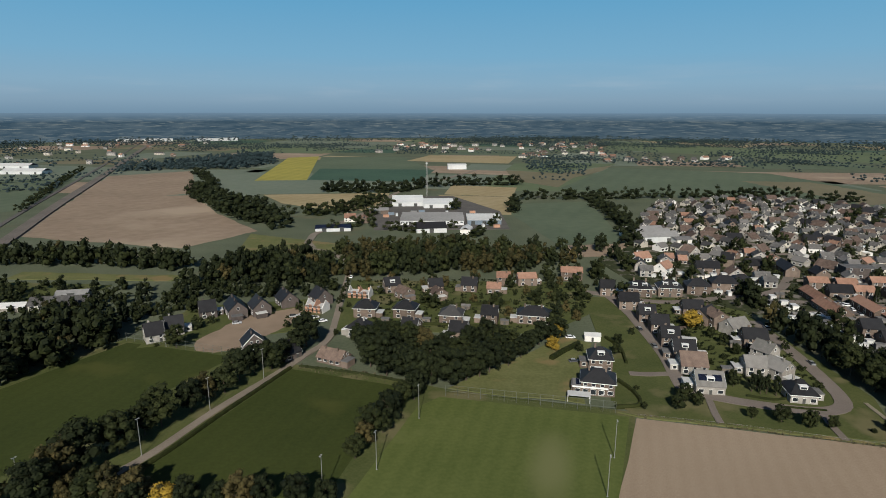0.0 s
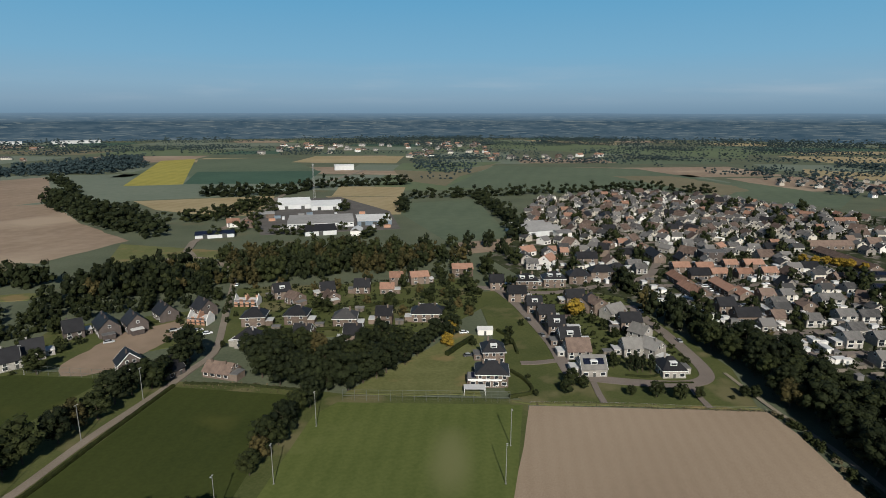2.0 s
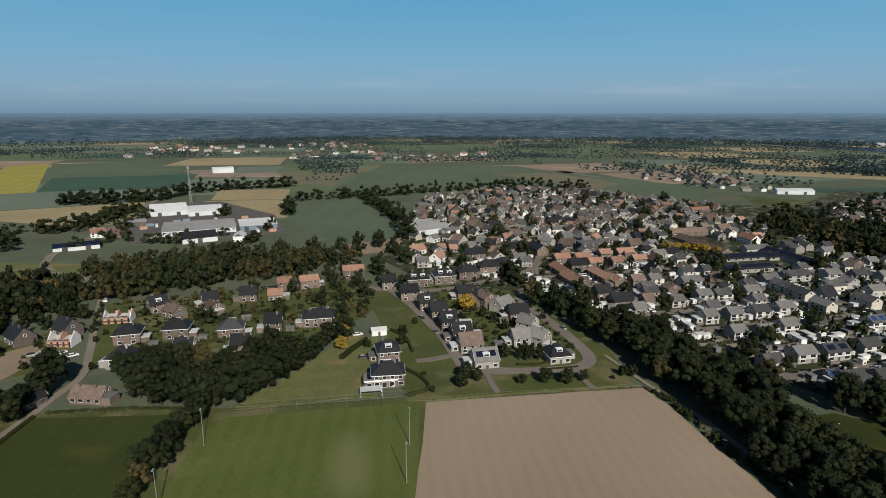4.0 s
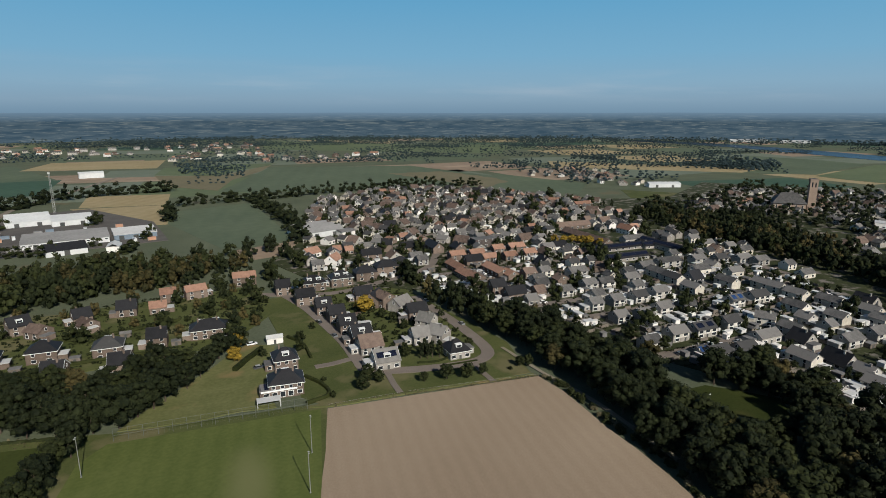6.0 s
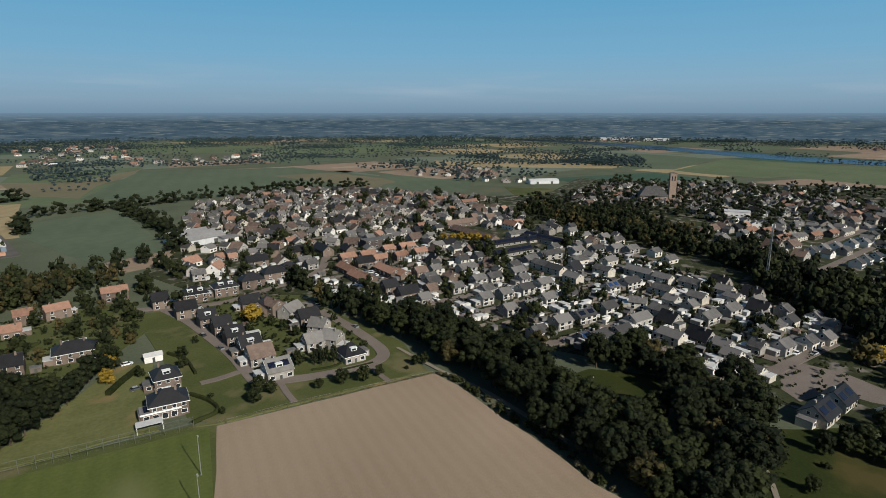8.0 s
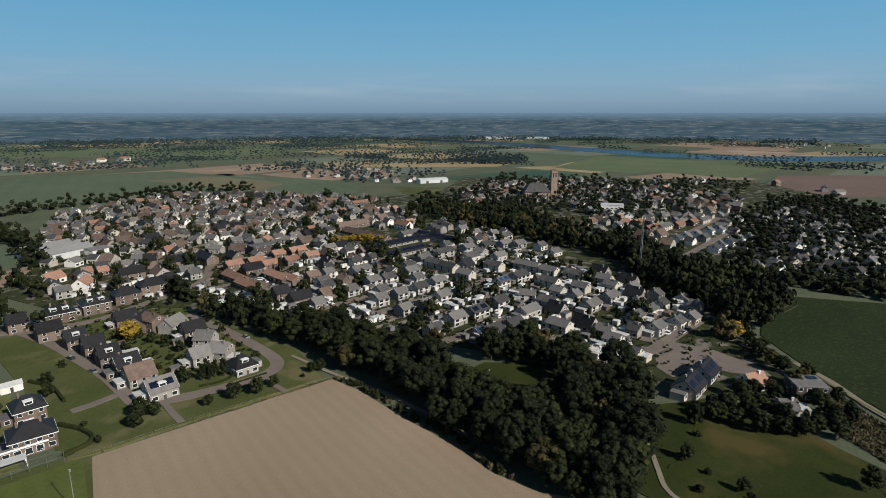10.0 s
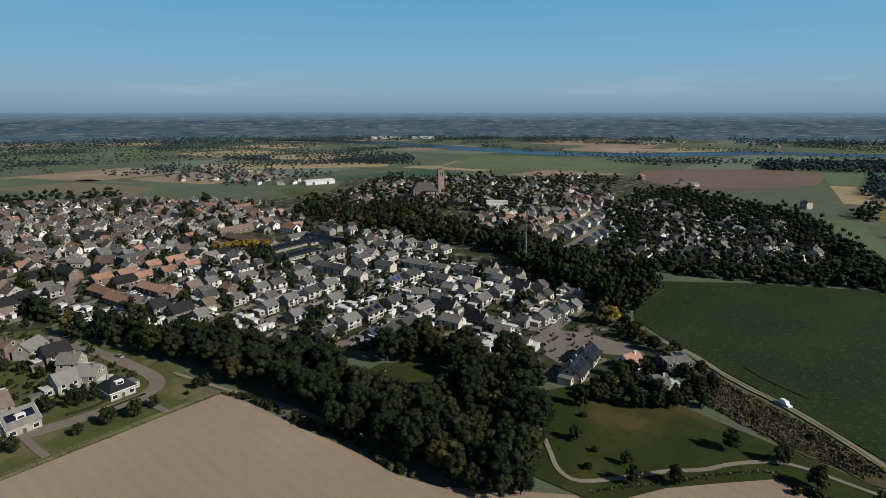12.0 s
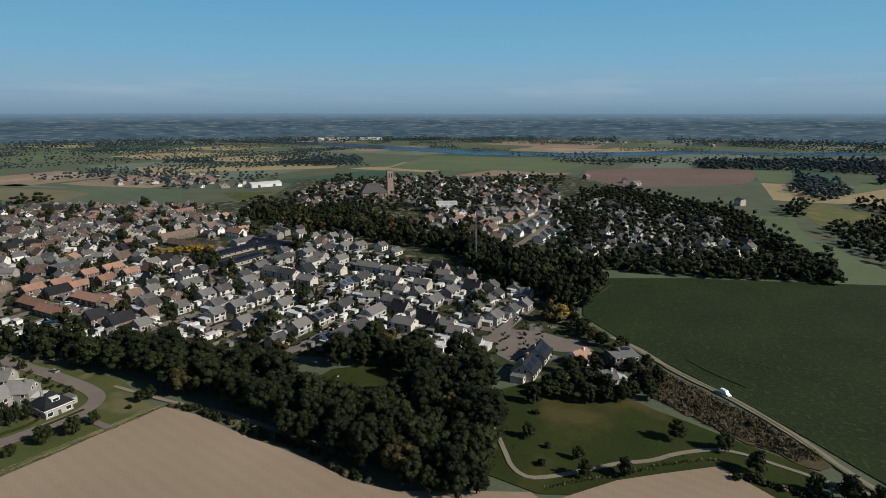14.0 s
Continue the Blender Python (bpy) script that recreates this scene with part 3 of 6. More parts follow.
ribbon("farm_track", [(265.3, 15.9), (254.7, 3.4), (235.3, -11.9), (218.8, -29.3), (198.4, -45.6), (180.9, -56.2), (163.4, -68.7), (134.1, -89.9)], 2.6, M_PATH, "pale two-rut farm track beside the crop", "track", z=.14, step=4, wobble=.25)
ribbon("grass_strip", [(256.6, 8.3), (237.2, -10), (219.8, -28.3), (199.4, -44.7), (180.9, -55.2), (165.3, -66.7)], .9, M_MEADOW, "grass strip between the ruts of the track", "grass", z=.17, step=3, wobble=.4)
ribbon("footpath", [(149.3, 188.7), (147.1, 158.7), (147.1, 134.4), (143, 105.4), (141, 93.7)], 1.6, M_PATH, "trodden earth path along the wood's edge", "path", z=.12, wobble=.3)
ribbon("footpath", [(60.1, 182.2), (65, 179.6), (96.9, 172.3), (143.3, 160.7)], 1.0, M_MEADOW, "dry grass margin along the field", "grass", z=.10, step=3, wobble=.8)
ribbon("railway", [(-293.2, 311.7), (-341.6, 439), (-424, 635), (-597, 1061), (-1233, 2602)], 11, M_RAIL, "railway embankment of grey ballast", "railway", z=.9, step=30)
ribbon("road", [(-315.2, 312.9), (-367.3, 441), (-452, 638), (-629, 1067), (-1280, 2620)], 5, M_ASPHALT, "road running along the railway", step=30, z=.2)
# streets of the housing estate
ESTATE = radians(-9)


def street(x, y, turn, length, width=5.5):
    a = radians(turn)
    dx, dy = math.cos(a) * length / 2, math.sin(a) * length / 2
    ribbon("road", [(x - dx, y - dy), (x, y), (x + dx, y + dy)], width, M_BRICKROAD, "brick-paved street between the houses", z=.11 + .01 * rnd.random(), step=12)


street(232, 140.8, -9, 90)
street(241.8, 190.9, -9, 110)
street(256.2, 214.8, -9, 120)
street(290, 249.9, -9, 190)
street(232.6, 295.5, -9, 90)
street(208.4, 268.9, 82, 70)
street(310.9, 170.4, 82, 130)
street(258.9, 98.8, 82, 80)
street(260.7, 64.7, -9, 70)
street(390.5, 284.5, 82, 220)
street(333.3, 348.1, 82, 110)
street(319.2, 401, -9, 240)
street(290.7, 498, 12, 200)
street(241.5, 535, 80, 240)
street(405, 533, 75, 260)
street(539, 118.3, -4, 220)
street(501, 94.8, -4, 150)
street(586, 49.9, 80, 200)
street(652, 231.8, 70, 300)

# ---------------------------------------------------------------- houses
KINDS = {
    # wall, roof, hipped, dormer, solar cells, depth, words
    "solar": (M_BRICK_PALE, M_ROOF_PALE, False, True, 2, 9.5, "pale brick house with grey roof and solar cells"),
    "brown": (M_BRICK_PALE, M_ROOF_BROWN, False, False, 0, 10, "pale brick house with a brown tiled roof"),
    "blackd": (M_BRICK, M_ROOF_BLACK, False, True, 0, 9, "brown brick house with black roof and white dormer"),
    "black": (M_BRICK, M_ROOF_BLACK, False, False, 0, 8.5, "brown brick house with a black tiled roof"),
    "blackdh": (M_BRICK, M_ROOF_BLACK, True, True, 0, 9.5, "brown brick house with hipped black roof and white dormer"),
    "blackh": (M_BRICK_PALE, M_ROOF_BLACK, True, True, 0, 10, "pale brick house with a hipped black tiled roof"),
    "brick": (M_BRICK, M_ROOF_BROWN, False, False, 0, 8, "brown brick house with brown tiled roof"),
    "grey": (M_BRICK_PALE, M_ROOF_PALE, False, False, 0, 8, "pale house with a light grey tiled roof"),
    "slated": (M_BRICK, M_ROOF_SLATE, True, True, 0, 9.5, "brown brick house with hipped grey roof and dormer"),
    "slate": (M_BRICK_PALE, M_ROOF_SLATE, False, False, 0, 7.4, "pale brick house with a grey tiled roof"),
    "orange": (M_BRICK, M_ROOF_RED, False, False, 0, 7.6, "brick house with an orange clay-tiled roof"),
    "orangelow": (M_BRICK, M_ROOF_BROWN, False, False, 0, 7.5, "low brick building with a brown-red tiled roof"),
    "hamlet": (M_BRICK_DARK, M_ROOF_BLACK, False, False, 0, 9, "dark house with steep black roof and white trim"),
    "hamletw": (M_BRICK_PALE, M_ROOF_BLACK, False, False, 0, 9, "pale brick house with a steep black roof"),
    "white": (M_RENDER, M_ROOF_RED, False, False, 0, 8.5, "white rendered house with an orange tiled roof"),
    "semi": (M_BRICK_PALE, M_ROOF_SLATE, False, False, 0, 7.4, "pair of pale brick houses with grey tiled roof"),
    "semis": (M_BRICK_PALE, M_ROOF_SLATE, False, False, 2, 7.4, "pale brick house pair with solar cells on the roof"),
    "semi2": (M_RENDER, M_ROOF_SLATE, False, True, 0, 8, "white gabled house with a grey tiled roof"),
    "gable": (M_BRICK_CREAM, M_ROOF_SLATE, False, False, 0, 7.2, "cream brick house with grey roof and bright gable"),
    "terr": (M_BRICK_PALE, M_ROOF_BLACK, False, False, 3, 8, "long terrace with dark solar-covered roof"),
    "redlong": (M_BRICK, M_ROOF_BROWN, False, False, 0, 9, "long brick terrace with red-brown tiled roof"),
    "solarbig": (M_BRICK_CREAM, M_ROOF_BLACK, False, False, 2, 9, "cream house with large solar-covered dark roof"),
    "flatdark": (M_BRICK_DARK, M_FLAT, False, False, 2, 10, "dark flat-roofed building with roof cells"),
}
PLACED, PROTOS = [], {}


def window(w, h):
    """A white frame round a dark pane that is set back in it, in one piece."""
    t, a, b = .1, w / 2, -.09
    s = Shape()
    v = [(-a, .02, 0), (a, .02, 0), (a, .02, h), (-a, .02, h), (-a, b, 0), (a, b, 0), (a, b, h), (-a, b, h),
         (-a + t, b, t), (a - t, b, t), (a - t, b, h - t), (-a + t, b, h - t), (-a + t, -.055, t), (a - t, -.055, t), (a - t, -.055, h - t), (-a + t, -.055, h - t)]
    f = []
    for i in range(4):
        k = (i + 1) % 4
        f += [(i, k, 4 + k, 4 + i), (4 + i, 4 + k, 8 + k, 8 + i), (8 + i, 8 + k, 12 + k, 12 + i)]
    s.add(v, f)
    s.f.append((12, 13, 14, 15))
    s.s.append(1)
    return s


WINDOW_MESH = {}


def set_window(parent, x, y, z, turn, w, h, name="window"):
    if (w, h) not in WINDOW_MESH:
        WINDOW_MESH[w, h] = window(w, h).mesh("window", [M_FRAME, M_GLASS])
    ob = new(name, WINDOW_MESH[w, h])
    ob.parent, ob.matrix_local = parent, pose(x, y, z, 0, 0, turn)
    return ob


LOW = ("semi", "semis", "semi2", "gable", "slate", "orange", "brick", "terr", "redlong")


def pitch_of(kind):
    """The rise of a roof: steep in the hamlet, low on the estate's houses."""
    return .95 if kind[:6] == "hamlet" else .62 if kind in LOW else .78


def house(kind, L, ridge, fine):
    """One house, its ridge along x, its garden front towards -y. fine: 2 near, 1 in the village, 0 far off."""
    wall_m, roof_m, hip, dormer, cells, D, words = KINDS[kind]
    flat = kind == "flatdark"
    slope = pitch_of(kind)
    eave = ridge - .3 if flat else max(2.6, ridge - D / 2 * slope)
    if flat:
        slope = 0.05
    name = "terraced_house" if kind in ("terr", "redlong") else "house"
    h = thing(name, words, "house", "village houses")
    x0, x1, y0, y1 = -L / 2, L / 2, -D / 2, D / 2
    s = Shape()
    if hip or flat:
        s.box(x0, x1, y0, y1, -.3, eave)
    else:
        top = eave + D / 2 * slope - .05
        v = [(x, y, z) for x in (x0, x1) for y, z in ((y0, -.3), (y1, -.3), (y1, eave), (0, top), (y0, eave))]
        s.add(v, [(0, 1, 2, 3, 4)[::-1], (5, 6, 7, 8, 9), (0, 4, 9, 5), (2, 1, 6, 7), (0, 5, 6, 1)])
    part("wall", s, wall_m, h)
    # roof
    s = Shape()
    o, th = .45, .22
    if flat:
        s.box(x0 - .15, x1 + .15, y0 - .15, y1 + .15, eave, eave + .3, bevel=.08)
    elif hip:
        run = min(D / 2, L / 2 - .8)
        zt = eave + D / 2 * slope
        v = [(x0 - o, y0 - o, eave - .1), (x1 + o, y0 - o, eave - .1), (x1 + o, y1 + o, eave - .1), (x0 - o, y1 + o, eave - .1),
             (x0 - o, y0 - o, eave + .1), (x1 + o, y0 - o, eave + .1), (x1 + o, y1 + o, eave + .1), (x0 - o, y1 + o, eave + .1), (x0 + run, 0, zt), (x1 - run, 0, zt)]
        s.add(v, [(3, 2, 1, 0), (0, 1, 5, 4), (1, 2, 6, 5), (2, 3, 7, 6), (3, 0, 4, 7), (4, 5, 9, 8), (6, 7, 8, 9), (5, 6, 9), (7, 4, 8)])
    else:
        g = .25
        zt = eave + D / 2 * slope
        for k in (-1, 1):
            ye, ze = k * (D / 2 + o), eave - o * slope
            v = [(x, y, z + dz) for x in (x0 - g, x1 + g) for y, z in ((ye, ze), (0, zt)) for dz in (0, th)]
            s.add(v, [(0, 1, 3, 2), (4, 6, 7, 5), (1, 5, 7, 3), (0, 2, 6, 4), (0, 4, 5, 1), (2, 3, 7, 6)])
        s.tube((x0 - g, 0, zt + th - .05), (x1 + g, 0, zt + th - .05), .16, .16, 5)
    roof = part("roof", s, roof_m, h)
    if hip and fine and not flat:
        s = Shape().box(x0 - o - .1, x1 + o + .1, y0 - o - .1, y1 + o + .1, eave - .32, eave - .1)
        part("eaves_board", s, M_FRAME, h, "white eaves board")
    zt = eave + D / 2 * slope
    # white boards along the gables
    if fine == 2 and not hip and not flat and kind in ("hamlet", "hamletw", "black", "blackd", "white", "solar"):
        for gx in (x0 - .27, x1 + .21):
            for k in (-1, 1):
                ye, ze = k * (D / 2 + .45), eave - .45 * slope
                v = [(x, y, z + dz) for x in (gx, gx + .06) for y, z in ((ye, ze), (0, zt)) for dz in (-.12, .26)]
                part("bargeboard", Shape().add(v, [(0, 1, 3, 2), (4, 6, 7, 5), (1, 5, 7, 3), (0, 2, 6, 4), (0, 4, 5, 1), (2, 3, 7, 6)]), M_FRAME, h, "white bargeboard")
    # chimneys
    if not flat:
        for cx in ((x0 + L * .28, x1 - L * .22) if L > 11 and fine else (x0 + L * .28,)):
            cy = D * .08
            part("chimney", Shape().box(cx - .35, cx + .35, cy - .3, cy + .3, zt - 1.0, zt + .8).box(cx - .42, cx + .42, cy - .37, cy + .37, zt + .8, zt + .95), wall_m, h)
    # windows and doors
    n = max(2, int(L / (2.7 if fine == 2 else 3.8 if fine == 1 else 5.5)))
    if L > 20:
        n = min(n, 10)
    floors = [0.9] + ([eave - 1.75] if eave > 4.0 else [])
    for side in ((-1, 1) if fine else (-1,)):
        for fl in floors:
            for i in range(n):
                x = x0 + L * (i + .5) / n
                if side < 0 and fl == .9 and i == n // 2 and fine:
                    d = part("door", Shape().box(-.5, .5, -.05, .02, 0, 2.2).box(-.6, .6, -.09, .02, 2.2, 2.3, 1), [M_DOOR, M_FRAME], h)
                    d.matrix_local = pose(x, y0, .05)
                    continue
                w = 1.9 if fl == .9 else 1.4
                set_window(h, x, side * D / 2, fl, 0 if side < 0 else 180, min(w if kind[:4] != "semi" else 2.6, L / n * .8), 1.5)
    # pale boarded front between the upper windows
    if fine and kind in ("semi", "semis", "terr") and len(floors) > 1:
        part("front_panel", Shape().box(x0 + .5, x1 - .5, y0 - .045, y0 + .02, floors[1] - .5, floors[1] + 1.62), M_PANEL, h, "cream boarded front")
    if not hip and not flat:
        for side in (-1, 1):
            set_window(h, side * L / 2, 0 if fine < 2 else 1.2, max(eave, 3.3) + .1, 90 * side, 1.2, 1.3)
            if fine == 2:
                set_window(h, side * L / 2, -1.4, max(eave, 3.3) + .1, 90 * side, 1.2, 1.3)
                set_window(h, side * L / 2, 0, .9, 90 * side, 1.6, 1.45)
    elif fine == 2:
        for side in (-1, 1):
            set_window(h, side * L / 2, -1.5, .9, 90 * side, 1.5, 1.45)
            if len(floors) > 1:
                set_window(h, side * L / 2, 1.5, floors[1], 90 * side, 1.3, 1.45)
    # dormers with white cheeks
    if dormer and fine:
        for dx in ((0,) if L < 13 else (-L * .2, L * .2)):
            w, zc = 2.6, eave + D * .13 * slope + .35
            yf = -D / 2 * .72
            d = part("dormer", Shape().box(dx - w / 2, dx + w / 2, yf, -.6, zc - .3, zc + 1.15).box(dx - w / 2 - .15, dx + w / 2 + .15, yf - .2, -.5, zc + 1.15, zc + 1.3), M_FRAME, h, "white boarded dormer")
            set_window(d, dx, yf, zc, 0, w * .86, 1.05, "dormer_window")
    # solar cells
    if cells and fine or cells == 3:
        tilt = math.degrees(math.atan(slope))
        for k in range(cells):
            px = x0 + L * (k + .5) / cells
            w = L / cells * (.62 if cells < 3 else .96) / 2
            hh = 2.6 if not flat else 3
            s = Shape().box(-w, w, -hh / 2, hh / 2, 0, .06, bevel=.03)
            pn = part("solar_panel", s, M_SOLAR_BLUE if kind == "semis" and L < 9 else M_SOLAR, h, "dark glossy solar panels")
            pn.matrix_local = pose(px, -D / 4, eave + D / 4 * slope + .30 + (.15 if flat else 0), tilt, 0, 0)
    # a low flat-roofed extension
    if fine and not flat and L < 20:
        k = 1 if int(L * 7 + ridge * 3) % 2 else -1
        e = part("extension", Shape().box(-1.7, 1.7, -2.6, 2.6, -.3, 2.7), wall_m, h)
        e.matrix_local = pose(k * (L / 2 + 1.7), 1.0, 0)
        part("flat_roof", Shape().box(-1.85, 1.85, -2.75, 2.75, 2.7, 2.95, bevel=.06), M_FLAT_PALE if int(L) % 3 else M_FLAT, e, "pale flat roof")
        set_window(e, 0, -2.6, .9, 0, 1.6, 1.4)
    return h


WANTED = []


def place(kind, x, y, turn, L, ridge=8.0, where=0):
    if kind in LOW and x > 150:
        L, ridge = round(L * (.74 if L < 20 else .92), 1), round(ridge * .8, 1)
    WANTED.append((math.hypot(x, y), kind, x, y, turn, L, ridge, where))
    PLACED.append((x, y, max(L, 8) / 2 + 1.6))


def far_house(s, kind, L, ridge, m):
    """A plain far house added to a shape: slots wall, roof, glass, white."""
    hip, D = KINDS[kind][2], KINDS[kind][5]
    k_ = pitch_of(kind)
    e, z = max(2.6, ridge - D / 2 * k_), max(ridge, 2.6 + D / 2 * k_)
    x0, x1, y0, y1, o = -L / 2, L / 2, -D / 2, D / 2, .4
    v = [(x, y, q) for x in (x0, x1) for y, q in ((y0, -.3), (y1, -.3), (y1, e), (0, z - .05), (y0, e))]
    s.add([m @ Vector(p) for p in v], [(4, 3, 2, 1, 0), (5, 6, 7, 8, 9), (0, 4, 9, 5), (2, 1, 6, 7)], 0)
    for k in (-1, 1):
        v = [(x, y, q + d) for x in (x0 - .2, x1 + .2) for y, q in ((k * (D / 2 + o), e - o * k_), (0, z)) for d in (0, .22)]
        s.add([m @ Vector(p) for p in v], [(0, 1, 3, 2), (4, 6, 7, 5), (1, 5, 7, 3), (0, 2, 6, 4), (0, 4, 5, 1), (2, 3, 7, 6)], 1)
    n = max(2, int(L / 3.5))
    for q in (.8, e - 1.6) if e > 4 else (.8,):
        for i in range(n):
            x = x0 + L * (i + .5) / n
            for k in (-1, 1):
                s.box(x - .8, x + .8, k * D / 2 - .05, k * D / 2 + .05, q, q + 1.4, 3, m)
                s.box(x - .68, x + .68, k * D / 2 - .07, k * D / 2 + .07, q + .12, q + 1.28, 2, m)
    for k in (x0, x1):
        s.box(k - .06, k + .06, -.7, .7, e + .2, e + 1.5, 2, m)
    s.box(x0 + L * .3 - .35, x0 + L * .3 + .35, .2, .8, z - .8, z + .8, 0, m)
    if int(L * 3 + ridge) % 2:
        s.box(x1 + .02, x1 + 3.2, -2, 3, -.2, 2.7, 0, m)
        s.box(x1 - .1, x1 + 3.4, -2.2, 3.2, 2.7, 2.95, 3, m)


def build_houses(most=300):
    """The nearest houses one by one, those farther off gathered by quarter and kind."""
    rest = {}
    for n, (d, kind, x, y, turn, L, ridge, where) in enumerate(sorted(WANTED)):
        m = pose(x, y, 0, 0, 0, turn)
        if n >= most and kind not in ("terr", "redlong", "flatdark"):
            far_house(rest.setdefault((where, kind), Shape()), kind, L, ridge, m)
            continue
        k = (kind, L, ridge, 2 if d < 255 else 1 if d < 350 else 0)
        if k in PROTOS:
            copy_thing(PROTOS[k], m)
        else:
            PROTOS[k] = house(*k)
            PROTOS[k].matrix_basis = m
    for (where, kind), s in rest.items():
        ob = new("far_houses", s.mesh("far_houses", [KINDS[kind][0], KINDS[kind][1], M_GLASS, M_FRAME]))
        tagged(ob, "many far village houses: " + KINDS[kind][6], "houses", kind="stuff")


def free(x, y, r):
    return all((x - a) ** 2 + (y - b) ** 2 > (r + q) ** 2 for a, b, q in PLACED) and all((x - a) ** 2 + (y - b) ** 2 > (r + q - 3) ** 2 for a, b, q in ROADS)


place("solar", 98, 199.5, -9, 10, 7.5)
place("brown", 99.1, 216.2, -9, 10, 8)
place("blackd", 100.1, 227.8, -9, 9, 8.5)
place("blackd", 100.2, 243.4, -9, 8, 8.5)
place("black", 101.2, 258.9, -9, 8, 8.5)
place("blackd", 100.3, 273.6, -9, 8, 8.5)
place("black", 97.4, 293.1, -9, 10, 8.5)
place("black", 92.7, 316.5, -9, 8, 8.5)
place("blackdh", 110.1, 315, -9, 13, 9)
place("blackdh", 127.5, 316.2, -9, 13, 9)
place("blackdh", 144.8, 319.4, -9, 13, 9)
place("blackdh", 162.4, 325.2, -9, 15, 9)
place("blackh", 175.9, 331.6, -9, 13, 8)
place("black", 126.4, 282.3, -9, 10, 8)
place("black", 128.3, 271.6, 41, 12, 8)
place("brick", 131.2, 265.8, 97, 10, 8.5)
place("grey", 136, 257, 22, 11, 7.5)
place("black", 137, 242.4, -9, 10, 8)
place("grey", 122.3, 213.6, -9, 8, 7.5)
place("grey", 134, 226.9, 121, 8, 8)
place("grey", 130, 209.6, 117, 8, 8)
place("blackh", 128, 193.1, -9, 9, 7.5)
place("blackdh", 63.2, 219.2, -9, 9, 9)
place("blackdh", 57.2, 198.9, 166, 12, 9)
place("blackdh", 44.7, 271.6, 170, 16, 8.5)
place("blackdh", -38.7, 280.8, 174, 11, 9)
place("blackdh", -18.6, 279.7, 169, 11, 9)
place("slated", 4.3, 270.6, 171, 11, 9)
place("black", 23.1, 271.7, 168, 8, 8.5)
place("blackh", -37.8, 254, 157, 10, 8.5)
place("blackd", -14.7, 253.9, 163, 8, 8.5)
place("blackd", 7.2, 249.9, 169, 8, 8.5)
place("blackd", -29.4, 321.7, 17, 9, 8.5)
place("black", -4.4, 321.2, 10, 8, 8)
place("brick", -2.5, 310.3, 115, 8, 6)
place("blackd", 15.4, 323.9, 171, 9, 8)
place("brick", -21.4, 310.4, 131, 9, 6.5)
place("orange", 36.1, 335.4, 174, 8, 8)
place("orange", 29.2, 320.2, 173, 8, 6)
place("orange", 49.8, 335.7, 4, 11, 7.5)
place("orange", 79.1, 347.1, -9, 13, 8)
place("hamletw", -130, 247.4, 35, 8, 8.5)
place("hamletw", -124.8, 256.2, 25, 8, 8.5)
place("hamlet", -118.4, 279, 28, 8, 8.5)
place("hamlet", -105, 281.3, 119, 15, 9)
place("hamlet", -93.6, 283.7, 122, 11, 9)
place("hamlet", -83.3, 297.1, 122, 12, 8.5)
place("hamlet", -65.9, 301.1, 128, 10, 8.5)
place("hamlet", -81.6, 235.2, 118, 8, 9)
place("hamlet", -65.3, 228.5, 51, 8, 7.5)
place("orangelow", -45, 224.7, 153, 12, 5.5)
place("white", -87.8, 545.1, 8, 11, 7.5)
place("orange", -74.1, 539.1, 100, 10, 7)
place("white", 136.4, 391.5, 20, 12, 7)
place("orange", 156.6, 393.4, -9, 8, 7)
place("orange", 163.2, 387.3, -9, 8, 7)
place("slate", 168.1, 399.6, -9, 10, 7)
place("white", 141.1, 361.2, 43, 11, 8)
place("slate", 127.6, 355.1, -9, 8, 7)
place("black", 169.9, 363.8, -9, 14, 7.5)
place("blackd", 190.6, 379.6, 147, 8, 9.5)
place("black", 202.1, 367.7, -9, 12, 8)
place("slate", 177.6, 390.5, -9, 12, 7.5)
place("black", 219.3, 360.4, -98, 19, 8)
place("semi", 236.1, 202.6, -9, 10, 8)
place("semi", 251.4, 200.4, -9, 12, 8)
place("semi", 266.8, 199.2, -9, 13, 8.5)
place("semi", 245.6, 180.2, -9, 12, 8.5)
place("semi", 259.1, 176.1, -9, 13, 8.5)
place("semi", 229.2, 178.6, -9, 11, 8.5)
place("semi", 217.6, 183.6, -9, 10, 8)
place("semi", 221.4, 154.5, -9, 13, 8.5)
place("semis", 235.9, 151.4, -9, 16, 8.5)
place("semi", 255.1, 150.1, -9, 13, 8.5)
place("semi", 203.1, 153.9, -9, 11, 8)
place("semis", 214.7, 137.2, -9, 8, 6)
place("semi", 218.5, 132.3, -9, 14, 7.5)
place("semi", 232.9, 129.1, -9, 13, 7)
place("semi", 253.1, 131.7, -9, 17, 7.5)
place("semis", 287.9, 167.9, -9, 12, 8.5)
place("semi", 305.1, 165.6, -9, 16, 8.5)
place("gable", 290.8, 194.9, -98, 15, 8)
place("gable", 298.5, 213.1, -98, 17, 8)
place("gable", 301.4, 226.5, -98, 18, 8)
place("gable", 317.7, 190.6, -98, 17, 8.5)
place("gable", 332, 173.9, -98, 20, 8)
place("gable", 328.2, 156.6, -98, 16, 8)
place("gable", 330.2, 140.2, -98, 17, 8)
place("gable", 330.1, 121.8, -98, 14, 8)
place("gable", 306.1, 145.4, -98, 16, 8)
place("gable", 275.3, 143.9, 113, 12, 8)
place("gable", 271.4, 129.5, -98, 14, 8)
place("gable", 306.2, 126.1, -98, 13, 8)
place("semi", 297.4, 105.9, -9, 14, 8.5)
place("semi", 279.2, 109.1, -9, 15, 8)
